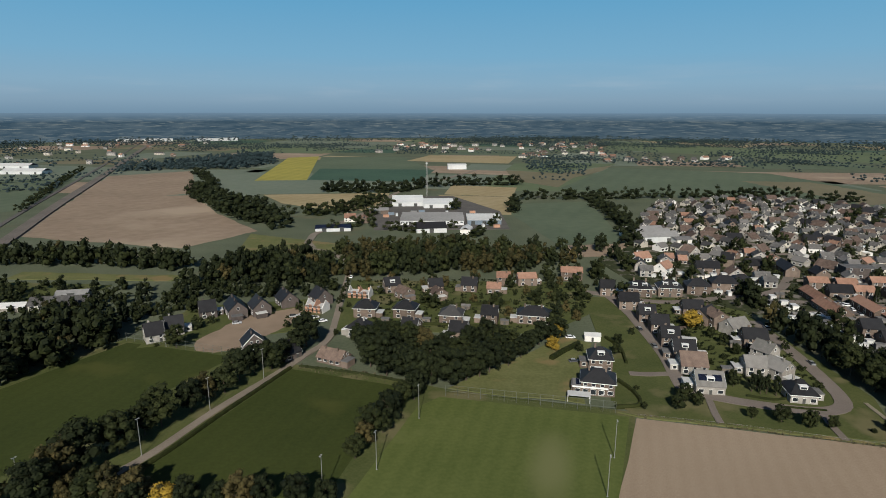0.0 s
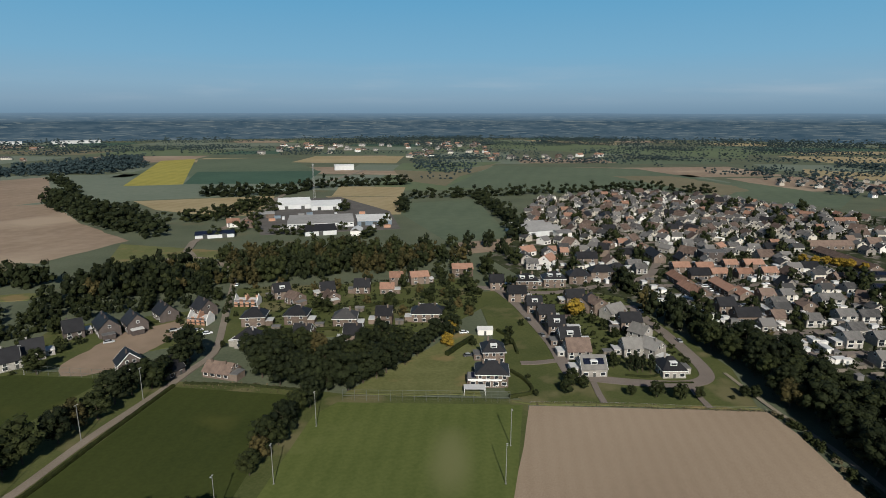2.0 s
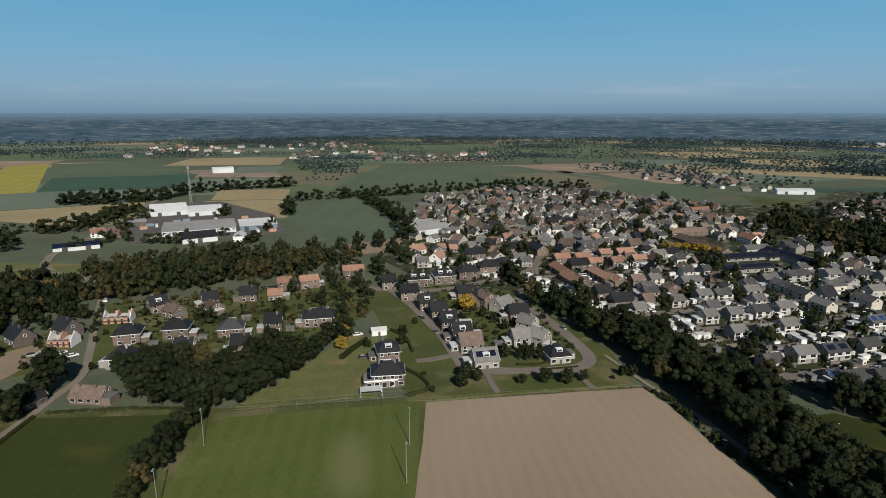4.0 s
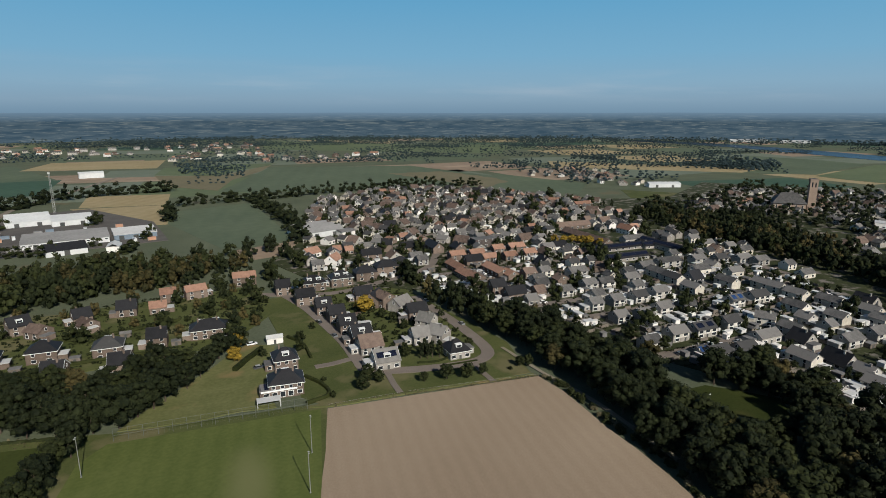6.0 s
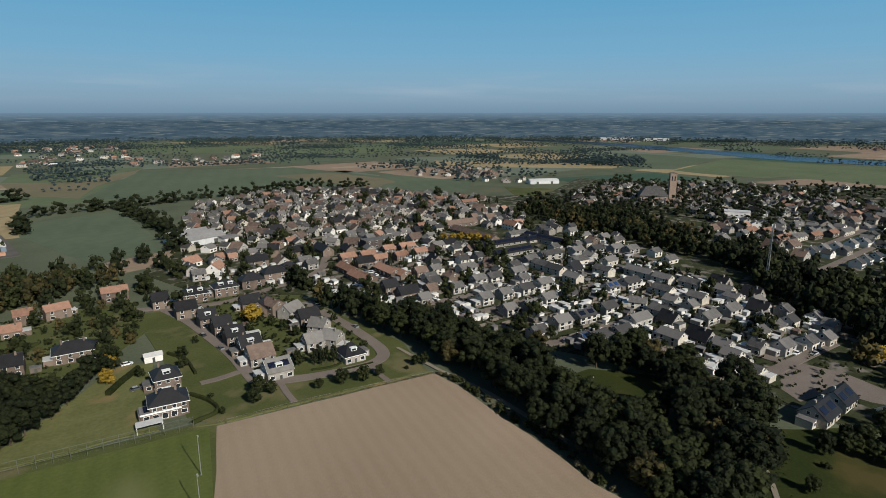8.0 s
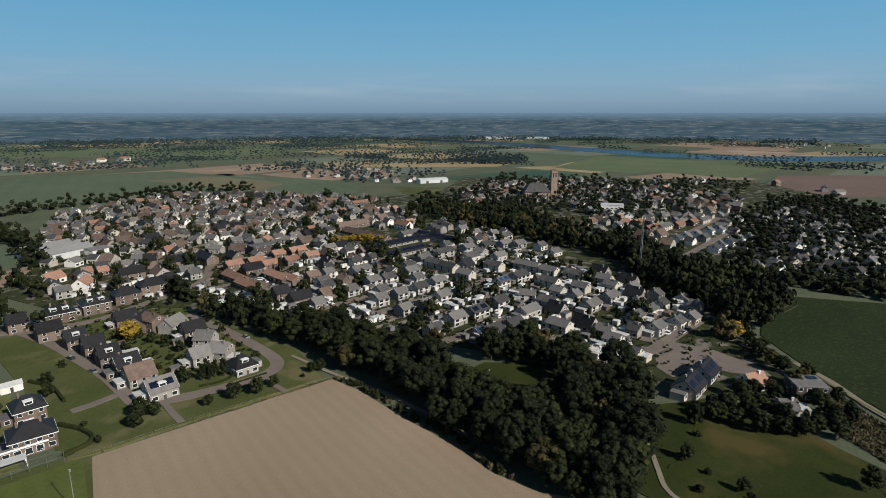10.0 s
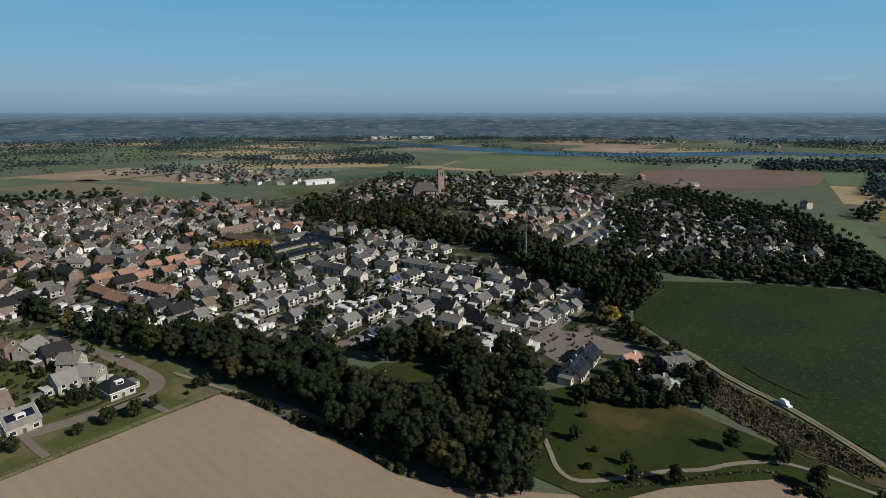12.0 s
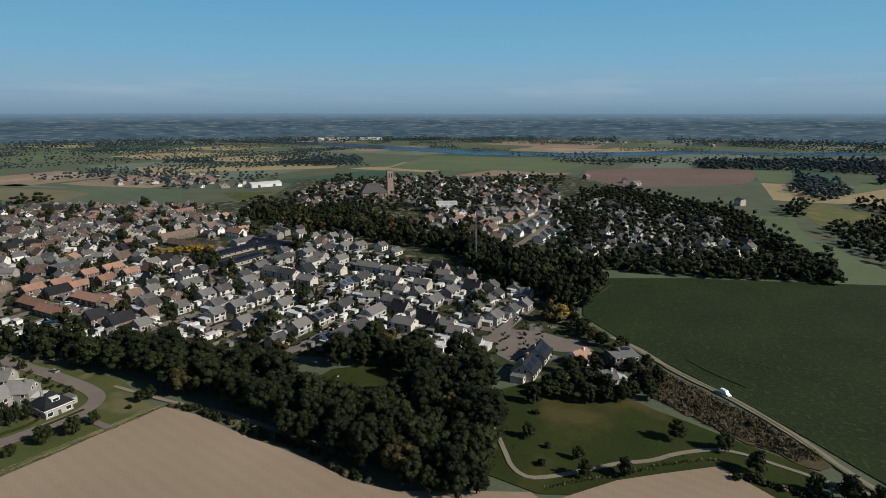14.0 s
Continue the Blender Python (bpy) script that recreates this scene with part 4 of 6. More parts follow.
place("gable", 242.5, 109.6, -98, 15, 8)
place("gable", 239.6, 82.6, -98, 10, 8)
place("slate", 225.1, 89.6, -98, 8, 6)
place("semi", 276.4, 227, -9, 13, 8)
place("semi", 307.2, 240.9, -9, 14, 8)
place("semi", 327.3, 239.6, -9, 20, 8.5)
place("semi", 352.3, 234.3, -9, 14, 8)
place("semi", 366.6, 227.3, -9, 13, 8)
place("semi", 380, 219.3, -9, 15, 8)
place("semi", 384.7, 209.6, -9, 15, 8)
place("semi", 258.3, 253.4, -9, 17, 8.5)
place("semi", 245.8, 231.4, -9, 12, 8)
place("semi", 256.3, 228.3, -9, 14, 8)
place("semi", 224.6, 228.9, -9, 11, 8)
place("brick", 282.3, 253.9, 124, 12, 8)
place("semi", 221.6, 203.8, -9, 10, 8.5)
place("gable", 330.2, 217.4, -9, 17, 7.5)
place("gable", 343.6, 202.7, -9, 14, 7.5)
place("gable", 388.6, 193.2, -9, 11, 8)
place("gable", 400, 260.3, -9, 16, 8)
place("gable", 407, 245.8, -9, 11, 8)
place("gable", 404, 232.4, -9, 15, 8)
place("gable", 408, 277.5, -9, 12, 8)
place("gable", 378.1, 177, -9, 14, 7)
place("terr", 336.1, 290.4, -9, 51, 6.5)
place("terr", 363.7, 283.1, -9, 18, 6.5)
place("terr", 318.7, 265.7, -9, 36, 7)
place("terr", 368.5, 275.3, -98, 44, 8)
place("redlong", 345.7, 330.5, -98, 60, 6.5)
place("redlong", 368.6, 369.4, -9, 37, 8)
place("redlong", 399.2, 382.1, -9, 9, 8)
place("orange", 219.2, 329.5, -9, 15, 8.5)
place("orange", 233.6, 326.2, -9, 15, 8.5)
place("orange", 254.8, 329.7, -9, 12, 8.5)
place("orange", 270.1, 327.4, -9, 17, 8.5)
place("orange", 234.6, 312.8, -9, 14, 8)
place("orange", 250, 309.6, -9, 13, 8)
place("orange", 267.2, 309.2, -9, 13, 8)
place("orange", 219.1, 285.1, -98, 24, 8)
place("orange", 220.9, 272.5, -98, 13, 7.5)
place("orange", 203.8, 305.7, -98, 23, 7.5)
place("orange", 197.9, 284.5, -98, 23, 7.5)
place("orange", 197.9, 277.8, -98, 17, 8)
place("black", 196.8, 254.7, -9, 9, 8)
place("black", 198.7, 241, -9, 12, 7)
place("slate", 199.6, 228.5, -9, 9, 7)
place("flatdark", 259.6, 353.5, -9, 18, 7)
place("orange", 459, 490, 123, 16, 8)
place("orange", 465, 453, -9, 22, 8)
place("slate", 439, 363.1, -9, 22, 7)
place("white", 390.5, 327.7, -98, 16, 8)
place("slate", 370.4, 304.1, -9, 22, 7)
place("orange", 520, 175.6, -9, 19, 8)
place("orange", 528, 165.8, -9, 17, 8)
place("orange", 508, 146.9, -9, 24, 8)
place("gable", 521, 139.9, -9, 22, 8)
place("orange", 538, 132.8, -9, 19, 8)
place("orange", 559, 125.7, -9, 17, 8)
place("gable", 575, 119.7, -9, 21, 8)
place("semi2", 476, 117.5, -9, 9, 8)
place("semi2", 490, 114.3, -9, 9, 8)
place("semi2", 504, 109.3, -9, 9, 8)
place("semi2", 524, 104.1, -9, 9, 8)
place("semi2", 535, 98.1, -9, 9, 8)
place("semi2", 457, 85.8, -9, 9, 8)
place("semi2", 473, 84.6, -9, 9, 8)
place("semi2", 487, 81.5, -9, 9, 8)
place("semi2", 503, 77.3, -9, 9, 8)
place("semi2", 516, 72.3, -9, 9, 8)
place("solarbig", 229.5, 43, -5, 11, 6.8)
place("solarbig", 213.5, 44.5, -5, 12, 6.8)
place("white", 231.6, 26.2, 146, 8, 6)
place("flatdark", 235.4, 9.6, 120, 11, 6)
place("gable", 218, 13.7, 121, 8, 5.5)
place("gable", 231.8, 72, -98, 11, 7)
place("gable", 277.1, 84.9, -9, 9, 7.5)
place("gable", 290.6, 82.7, -9, 9, 7.5)
place("gable", 303.1, 80.6, -9, 9, 7.5)
place("gable", 280, 66.3, -9, 9, 7.5)
place("gable", 290.6, 62.3, -9, 9, 7.5)


def quarter(poly, gap, kinds, turns, seed, keep=1.0):
    """A part of the village: houses on loose plots, most of them squared to the streets."""
    r = random.Random(seed)
    for x, y in spread(poly, gap, keep, seed):
        kind = r.choice(kinds)
        L = r.choice((8, 9, 10, 11)) if kinds is not MIXED else r.choice((9, 10, 11, 12))
        if free(x, y, L / 2 - .5):
            place(kind, round(x, 1), round(y, 1), r.choice(turns) + r.uniform(-4, 4), L, r.choice((7, 7.6, 8.2)) * (1 if kind in LOW else .85), seed)


PLACED += [(168, 462, 19), (184, 452, 10), (175, 452, 14)]
MIXED = ("slate", "brown", "gable", "slate", "gable", "brown", "semi", "black", "orange", "semi2", "slate", "gable")
quarter([(146.1, 435), (208.8, 380.1), (290.3, 353.9), (405, 380.1), (509, 473), (452, 627), (367.4, 697), (241.9, 650), (184.7, 539)], 14, MIXED, (-9, 81, 30, -60), 3)
quarter([(175, 332.6), (208.6, 307.5), (318.8, 295.5), (328.7, 381.9), (213.7, 384.8), (155.6, 405), (126.7, 372.6)], 14, MIXED, (-9, 81), 4)
quarter([(198.7, 249.8), (227.4, 215.3), (318.7, 204.1), (414, 255.3), (385.7, 313.4), (270.9, 296.5)], 13, ("semi", "hamletw", "gable", "slate", "brick"), (-9, 81), 5)
quarter([(224.2, 113.8), (265.5, 69.5), (318.5, 63.8), (347.5, 131.3), (328.2, 150.8)], 12.5, ("gable", "hamletw", "slate"), (-9, 81), 6)
quarter([(414, 52.6), (410, -44.6), (501, -75.1), (663, -53), (729, 47.7), (615, 97.8), (539, 50.6), (453, 66.5)], 14.5, ("gable", "slate", "semi2", "black", "gable"), (-35, 55, -30), 7, .95)
quarter([(462, 139), (596, 136.7), (766, 124.1), (822, 199.9), (745, 449), (614, 414), (538, 377.3), (614, 280.4), (539, 205.3)], 15, MIXED, (-9, 81, 30), 8, .95)
quarter([(440, 130), (470, 60), (620, 100), (770, 120), (600, 140), (540, 205), (480, 200)], 14, MIXED, (-9, 81), 14)
quarter([(613, 746), (627, 527), (754, 581), (799, 843)], 22, MIXED, (-9, 81, 30), 9, .55)
quarter([(822, 219), (954, 159.2), (840, 390.3), (764, 420)], 24, MIXED, (-9, 60), 10, .6)
quarter([(330, 345), (395, 320), (450, 350), (470, 440), (410, 470), (350, 400)], 14, MIXED, (-9, 81), 12)
quarter([(385, 245), (420, 240), (440, 330), (400, 310)], 15, ("gable", "slate"), (-9, 81), 13)

build_houses()

# ---------------------------------------------------------------- trees
def ball(seed, sub=1):
    bm = bmesh.new()
    bmesh.ops.create_icosphere(bm, subdivisions=sub, radius=1.0)
    v = np.array([p.co[:] for p in bm.verts])
    f = np.array([[p.index for p in q.verts] for q in bm.faces])
    bm.free()
    r = np.random.RandomState(seed)
    return v * (1 + .22 * (r.rand(len(v), 1) - .5)), f


def crown_shape(seed, lobes, clumps, leaf, top=1.0, wide=1.0, round_sub=1):
    """A crown of unit height and width: many lobes with gaps between them, each clothed in small leaf clumps."""
    r = np.random.RandomState(seed)
    V, F, k = [], [], 0
    for i in range(lobes):
        a, z = i * 2.39996 + r.rand(), (i + r.rand()) / lobes
        out = .37 * wide * math.sqrt(max(.05, 1 - ((z - .40) / .64) ** 2)) * (.72 + .28 * r.rand() if i % 5 else .35)
        centre = np.array([math.cos(a) * out, math.sin(a) * out, .14 + .72 * z * top + .05 * r.randn()])
        size = (.15 + .08 * r.rand()) * (1.08 - .25 * z) * (.76 if lobes > 30 else 1)
        bv, bf = ball(seed * 31 + i, round_sub)
        V.append(bv * size * np.array([1, 1, .8]) * .86 + centre)
        F.append(bf + k)
        k += len(bv)
        # leaf clumps: small bent four-sided pieces lying about the lobe
        d = r.randn(clumps, 3)
        d /= np.linalg.norm(d, axis=1)[:, None]
        at = centre + d * np.array([1, 1, .8]) * size * (.94 + .28 * r.rand(clumps, 1))
        u = np.cross(d, r.randn(clumps, 3))
        u /= np.linalg.norm(u, axis=1)[:, None] + 1e-9
        w = np.cross(d, u)
        s = leaf * (.6 + .8 * r.rand(clumps, 1))
        tip = d * s * (r.rand(clumps, 1) - .25)
        quad = np.stack([at - u * s, at - w * s * .8 - tip * .5, at + u * s + tip, at + w * s * .8 - tip * .3], 1).reshape(-1, 3)
        V.append(quad)
        F4 = np.arange(4 * clumps).reshape(-1, 4) + k
        F += [F4[:, [0, 1, 2]], F4[:, [0, 2, 3]]]
        k += 4 * clumps
    return np.concatenate(V), np.concatenate(F)


def trunk_shape(seed, h, r0):
    r = random.Random(seed)
    s = Shape()
    p, n = Vector((0, 0, -.3)), 4
    for i in range(n):
        q = p + Vector((r.uniform(-.2, .2), r.uniform(-.2, .2), h * .6 / n))
        s.tube(p, q, r0 * (1 - i / n * .5), r0 * (1 - (i + 1) / n * .5), 7)
        if i >= 1:
            for _ in range(2):
                a = r.uniform(0, 6.28)
                s.tube(q, q + Vector((math.cos(a) * h * .2, math.sin(a) * h * .2, h * .2)), r0 * .35, r0 * .1, 5)
        p = q
    return s


TREE_KINDS = {
    # leaves, height, width, lobes, clumps, leaf size, words
    "oak": (M_LEAF, 13, 11, 38, 34, .026, "broad dark green oak in full leaf"),
    "deep": (M_LEAF_DEEP, 14, 10, 38, 34, .026, "tall dark green tree in full leaf"),
    "rust": (M_LEAF_RUST, 12, 9, 34, 34, .028, "tree with rust-brown autumn leaves"),
    "gold": (M_LEAF_GOLD, 7, 7, 18, 40, .05, "small tree with golden-yellow autumn leaves"),
    "young": (M_LEAF, 6, 4.2, 14, 36, .055, "small young green tree with thin trunk"),
    "slim": (M_LEAF_DEEP, 11, 3.4, 16, 36, .04, "slim upright dark green tree"),
    "dry": (M_LEAF_DRY, 2.0, 2.6, 12, 26, .06, "dry grey-brown scrub bush"),
    "bush": (M_LEAF, 2.6, 3.0, 10, 26, .07, "rounded green garden shrub"),
}
TREE_PROTO, TREES = {}, []
HAS = 4


def tree_proto(kind, i):
    if (kind, i) not in TREE_PROTO:
        leaf_m, h, w, lobes, clumps, leaf, words = TREE_KINDS[kind]
        v, f = crown_shape(hash_of(kind) + i * 17, lobes, clumps, leaf, top=1.0 if kind != "slim" else 1.1)
        v = v * np.array([w * 1.15, w * 1.15, h])
        low = .14 * h if kind != "bush" else -.12 * h
        v[:, 2] = (v[:, 2] - v[:, 2].min()) * (h - low) / (v[:, 2].max() - v[:, 2].min()) + low
        crown = mesh_of("crown", v.tolist(), f.tolist(), leaf_m)
        trunk = trunk_shape(i, h, .022 * h).mesh("trunk", M_BARK)
        TREE_PROTO[kind, i] = (crown, trunk, words)
    return TREE_PROTO[kind, i]


def hash_of(text):
    return sum(ord(ch) * (n + 3) for n, ch in enumerate(text)) % 1000


GROVE = []


def tree(kind, x, y, size=1.0, group="trees", label=""):
    GROVE.append((math.hypot(x, y), kind, x, y, size, group, label))


def build_trees(most=300, shrubs=110):
    """The nearest trees and shrubs one by one, the others gathered by group and kind."""
    rest, count = {}, {True: 0, False: 0}
    for d, kind, x, y, size, group, label in sorted(GROVE):
        small = kind in ("bush", "dry")
        count[small] += 1
        if count[small] > (shrubs if small else most) and kind != "gold":
            rest.setdefault((group, kind), []).append((x, y, size))
            continue
        crown, trunk, words = tree_proto(kind, rnd.randrange(HAS))
        t = thing("shrub" if small else "tree", label or words, "shrub" if small else "tree", group)
        a, b = new("trunk", trunk), new("crown", crown)
        a.parent = b.parent = t
        s = size * rnd.uniform(.88, 1.14)
        t.matrix_basis = pose(x, y, 0, 0, 0, rnd.uniform(0, 360)) @ Matrix.Diagonal((s * rnd.uniform(.9, 1.15), s * rnd.uniform(.9, 1.15), s, 1))
    for (group, kind), places in rest.items():
        leaf_m, h, w = TREE_KINDS[kind][:3]
        V, F, k = [], [], 0
        for x, y, size in places:
            v, f = crown_shape(700 + rnd.randrange(6), 9, 12, .075)
            s, a = size * rnd.uniform(.88, 1.14), rnd.uniform(0, 6.28)
            v = v * np.array([w * 1.15, w * 1.15, h * 1.1]) * s
            V.append(np.stack([v[:, 0] * math.cos(a) - v[:, 1] * math.sin(a) + x, v[:, 0] * math.sin(a) + v[:, 1] * math.cos(a) + y, v[:, 2] - .06 * h], 1))
            F.append(f + k)
            k += len(v)
        ob = new("grove", mesh_of("grove", np.concatenate(V).tolist(), np.concatenate(F).tolist(), leaf_m))
        tagged(ob, "many of the " + group + ": " + TREE_KINDS[kind][6], "trees", kind="stuff")


def wood(poly, gap, kinds, size, seed, group, keep=1.0):
    r = random.Random(seed)
    for x, y in spread(poly, gap, keep, seed):
        tree(r.choice(kinds), x, y, size * r.uniform(.8, 1.15), group)


def row(pts, gap, kinds, size, seed, group, off=1.5):
    r = random.Random(seed)
    for x, y in along(pts, gap, off, seed):
        tree(r.choice(kinds), x, y, size * r.uniform(.8, 1.15), group)


FAR_CROWNS = {}


def far_trees(name, places, height, label, mat=M_LEAF_HAZY, lobes=5, clumps=9, seed=1):
    """Many trees far off, gathered in one mesh: none of them can be told from the next."""
    r = random.Random(seed)
    V, F, k = [], [], 0
    for x, y in places:
        i = r.randrange(6)
        if (i, lobes, clumps) not in FAR_CROWNS:
            FAR_CROWNS[i, lobes, clumps] = crown_shape(900 + i, lobes, clumps, .075, round_sub=1)
        v, f = FAR_CROWNS[i, lobes, clumps]
        h, w = height * r.uniform(.65, 1.2), height * r.uniform(.75, 1.3)
        a = r.uniform(0, 6.28)
        p = np.stack([(v[:, 0] * math.cos(a) - v[:, 1] * math.sin(a)) * w * 1.2 + x, (v[:, 0] * math.sin(a) + v[:, 1] * math.cos(a)) * w * 1.2 + y,
                      v[:, 2] * h * 1.12 - .12 * h ], 1)
        V.append(p)
        F.append(f + k)
        k += len(p)
    if V:
        me = mesh_of(name, np.concatenate(V).tolist(), np.concatenate(F).tolist(), mat)
        tagged(new(name, me), label, "trees", kind="stuff")


OAKS = ("oak", "deep", "oak", "deep", "deep", "oak", "oak", "deep", "oak", "deep", "deep", "rust")
AUTUMN = ("oak", "rust", "deep", "oak", "rust")
# tree rows and woods round the playing fields
row([(-60, 240), (-66, 222), (-73, 212), (-83, 189)], 7, OAKS, .92, 11, "trees along the lane")
row([(-86, 182), (-93, 168), (-99, 154), (-108, 139)], 8.5, OAKS, 1.08, 12, "trees along the lane")
row([(-8.9, 197.5), (-14, 185.8), (-19.1, 171.2), (-25.1, 158.5), (-28.2, 151.7)], 5.2, OAKS, .8, 13, "trees between the playing fields")
row([(-115.2, 131.2), (-97.6, 132.7), (-87.3, 133.4)], 8, ("rust", "oak", "deep"), .95, 14, "trees along the front hedge")
row([(-80.1, 131.2), (-61.7, 132.7), (-46.5, 132.3), (-29.3, 132.9)], 6.5, OAKS, .72, 15, "trees along the front hedge")
wood([(-40.9, 244.3), (-30.9, 220.1), (-12.9, 200.6), (1.1, 200.1), (19, 212.1), (38.7, 230.8), (34.8, 240.8), (-0.8, 234.6)], 7.0, OAKS, .92, 16, "trees of the small wood")
row([(36.8, 237.7), (46.6, 244.2), (54.5, 255.7), (48.6, 265.6)], 6, ("oak", "deep", "gold"), .8, 17, "trees of the small wood")
wood([(-212.8, 195.1), (-177.8, 181.6), (-156.4, 217.3), (-145.7, 243.1), (-153.9, 271.7), (-217.7, 256.6)], 8.0, OAKS, 1.0, 18, "trees of the west wood")
# the long wood at the estate's edge
wood([(155.4, 274), (161.2, 250.6), (169.7, 226.2), (180.1, 196.8), (180, 167.8), (179.9, 133.9), (170.2, 124.4), (160.4, 95.4), (164.2, 89.5), (144.7, 58.7), (137, 56.8), (132.2, 74.4), (138.2, 100.6), (147, 129.6), (152.9, 158.6), (157.9, 192.4), (159.1, 226.3)], 7.6, OAKS, .98, 19, "trees of the long wood")
wood([(144.7, 58.7), (164.2, 89.5), (189.3, 79.4), (201, 98.6), (193.3, 120.1), (199.2, 129.7), (216.4, 94.5), (212.5, 65.5), (193.1, 54.1), (169.8, 46.6), (150.4, 41.1), (138.8, 41.3)], 7.8, OAKS, .98, 20, "trees of the long wood")
row([(171.1, 318.2), (167.2, 306.7), (165.2, 289.3)], 6, OAKS, .8, 21, "trees of the long wood")
tree("gold", 117.7, 262.2, 1.25, label="golden-yellow autumn tree between dark roofs")
tree("gold", 47.7, 237.1, .8)
tree("rust", 189.6, 143.4, .8)
# street and garden trees of the new houses
for kind, x, y, size in (("young", 85.5, 189.3, 1.15), ("young", 89.3, 187.2, .9), ("young", 103.7, 178, .9), ("young", 112.5, 175.9, 1.1), ("young", 119.2, 171.8, 1.15), ("young", 126.9, 171.7, .75),
                         ("oak", 81.5, 184.5, .5), ("young", 143.3, 169.4, .8), ("young", 147.2, 168.4, .8), ("bush", 138.5, 169.5, .7), ("young", 73.9, 231.6, .9), ("young", 77.8, 243.1, .8),
                         ("slim", 113.5, 197.3, .78), ("slim", 115.6, 195.3, .7), ("slim", 118.3, 195.9, .8), ("slim", 120.8, 194.2, .72), ("slim", 116.5, 199.5, .66), ("young", 108.7, 201.3, .9), ("bush", 71.9, 199.4, .8), ("young", 69.9, 184.8, .5),
                         ("young", 58.3, 234, .8), ("deep", 56.5, 277.9, .62), ("oak", 53.5, 251.8, .7), ("oak", 68.2, 282.4, .55), ("young", 73.1, 291.9, .9), ("young", 66.3, 302, .9), ("young", 87.6, 254.5, .6)):
    tree(kind, x, y, size, "garden trees")
for x, y in spread([(-52, 252), (-20, 240), (46, 250), (83, 292), (86, 345), (-56, 345)], 8.5, .55, 41):
    if free(x, y, -1.0):
        tree(rnd.choice(("young", "bush", "bush", "young", "oak", "rust")), x, y, rnd.uniform(.4, .65), "garden trees")
for x, y in spread([(-132, 240), (-110, 236), (-112, 285), (-64, 262), (-62, 312), (-130, 300)], 8, .7, 42):
    if free(x, y, -1.0):
        tree(rnd.choice(("young", "bush", "bush", "oak")), x, y, rnd.uniform(.5, .8), "garden trees")
# park trees
for kind, x, y, size in (("young", 167.8, 34, 1.0), ("young", 161, 17.5, .75), ("young", 152.2, 14.7, 1.0), ("young", 157, 3.9, 1.1), ("young", 182.1, -10.2, 1.1), ("young", 181.1, -23.9, 1.0), ("young", 171.3, -31.5, 1.2),
                         ("bush", 163.9, 27.2, .8), ("bush", 183.3, 34.7, .9), ("young", 166.4, -45.2, 1.2), ("young", 165.4, -53, 1.3), ("bush", 171.2, -55, 1.4), ("young", 163.4, -58.9, 1.2), ("bush", 154.2, 27.4, .8), ("bush", 146.6, 42.1, 1.0)):
    tree(kind, x, y, size, "park trees")
wood([(189.2, 40.5), (208.5, 36.3), (216.1, 10.8), (237.3, -1.2), (227.6, -6.9), (206.3, -2.7), (197.7, 16.9)], 5.5, ("deep", "oak", "young"), .55, 22, "shrubs by the last houses")
wood([(214.2, 32.3), (252.5, 10), (252.8, 8.3), (237.3, -1.2), (218, 12.7)], 7, ("oak", "young", "rust", "young"), .6, 23, "garden trees")
for x, y in spread([(235.3, -3.1), (214.1, -0.9), (192.7, -24), (182.9, -45.4), (188.7, -47.4), (206.2, -34)], 5.0, .55, 24):
    tree(rnd.choice(("dry", "dry", "dry", "bush")), x, y, rnd.uniform(.45, .85), "scrub bushes")
tree("rust", 278, 45, 1.0)
tree("gold", 281.8, 41, 1.2)
row([(252.8, 18.1), (272.1, 31.4), (289.5, 37)], 6, ("rust", "oak", "deep"), .6, 25, "field-edge trees")
# the dark wood behind the estate
wood([(289.5, 46.7), (306.8, 32.9), (354.9, 28.2), (390.5, 53), (385.8, 120.9), (357, 116.5), (337.8, 97.5), (318.5, 63.8)], 8.5, ("deep", "deep", "oak"), 1.05, 26, "trees of the dark wood")
wood([(390.6, 130.5), (424, 139.6), (462, 235.1), (481, 311.6), (452, 331.2), (424, 245.5), (405, 178.5)], 10.5, ("deep", "oak", "rust"), 1.0, 27, "trees of the village wood")
# trees among the hamlet and the farm
wood([(-70.7, 349), (39.2, 363.5), (83.1, 383.9), (68.6, 413), (19.8, 431), (-80.5, 427), (-62.4, 383)], 9, AUTUMN, .95, 28, "trees of the autumn wood")
wood([(-153.5, 329.1), (-72.9, 334.2), (-72.7, 370.9), (-101.1, 406), (-147.8, 389)], 9, OAKS, .9, 29, "trees behind the hamlet")
row([(-298, 382), (-239.2, 379.1), (-170, 367.4)], 8.0, OAKS, 1.05, 30, "trees along the old dike", 3)
row([(-297.9, 390.2), (-239.1, 388.3), (-170, 376.5)], 9.0, OAKS, 1.0, 31, "trees along the old dike", 3)
wood([(-260.2, 330.4), (-164.1, 322.7), (-138, 303.1), (-127.9, 264.4), (-148.8, 253.3), (-196.2, 267.7), (-249.7, 293.9)], 9.0, ("oak", "young", "oak", "deep", "bush"), .62, 32, "trees round the farm gardens", .8)
row([(-28.5, 297), (9.4, 294.9), (38.9, 298.2), (78, 311.2)], 8, ("young", "oak", "young"), .7, 33, "garden trees", 5)
wood([(-10.4, 330.4), (39, 327.5), (78.1, 320.9), (87.9, 369), (39.2, 356.7)], 12, AUTUMN, .6, 34, "garden trees", .9)
row([(-55.8, 298.5), (-58.6, 343.2)], 9, ("oak", "young"), .7, 35, "garden trees")
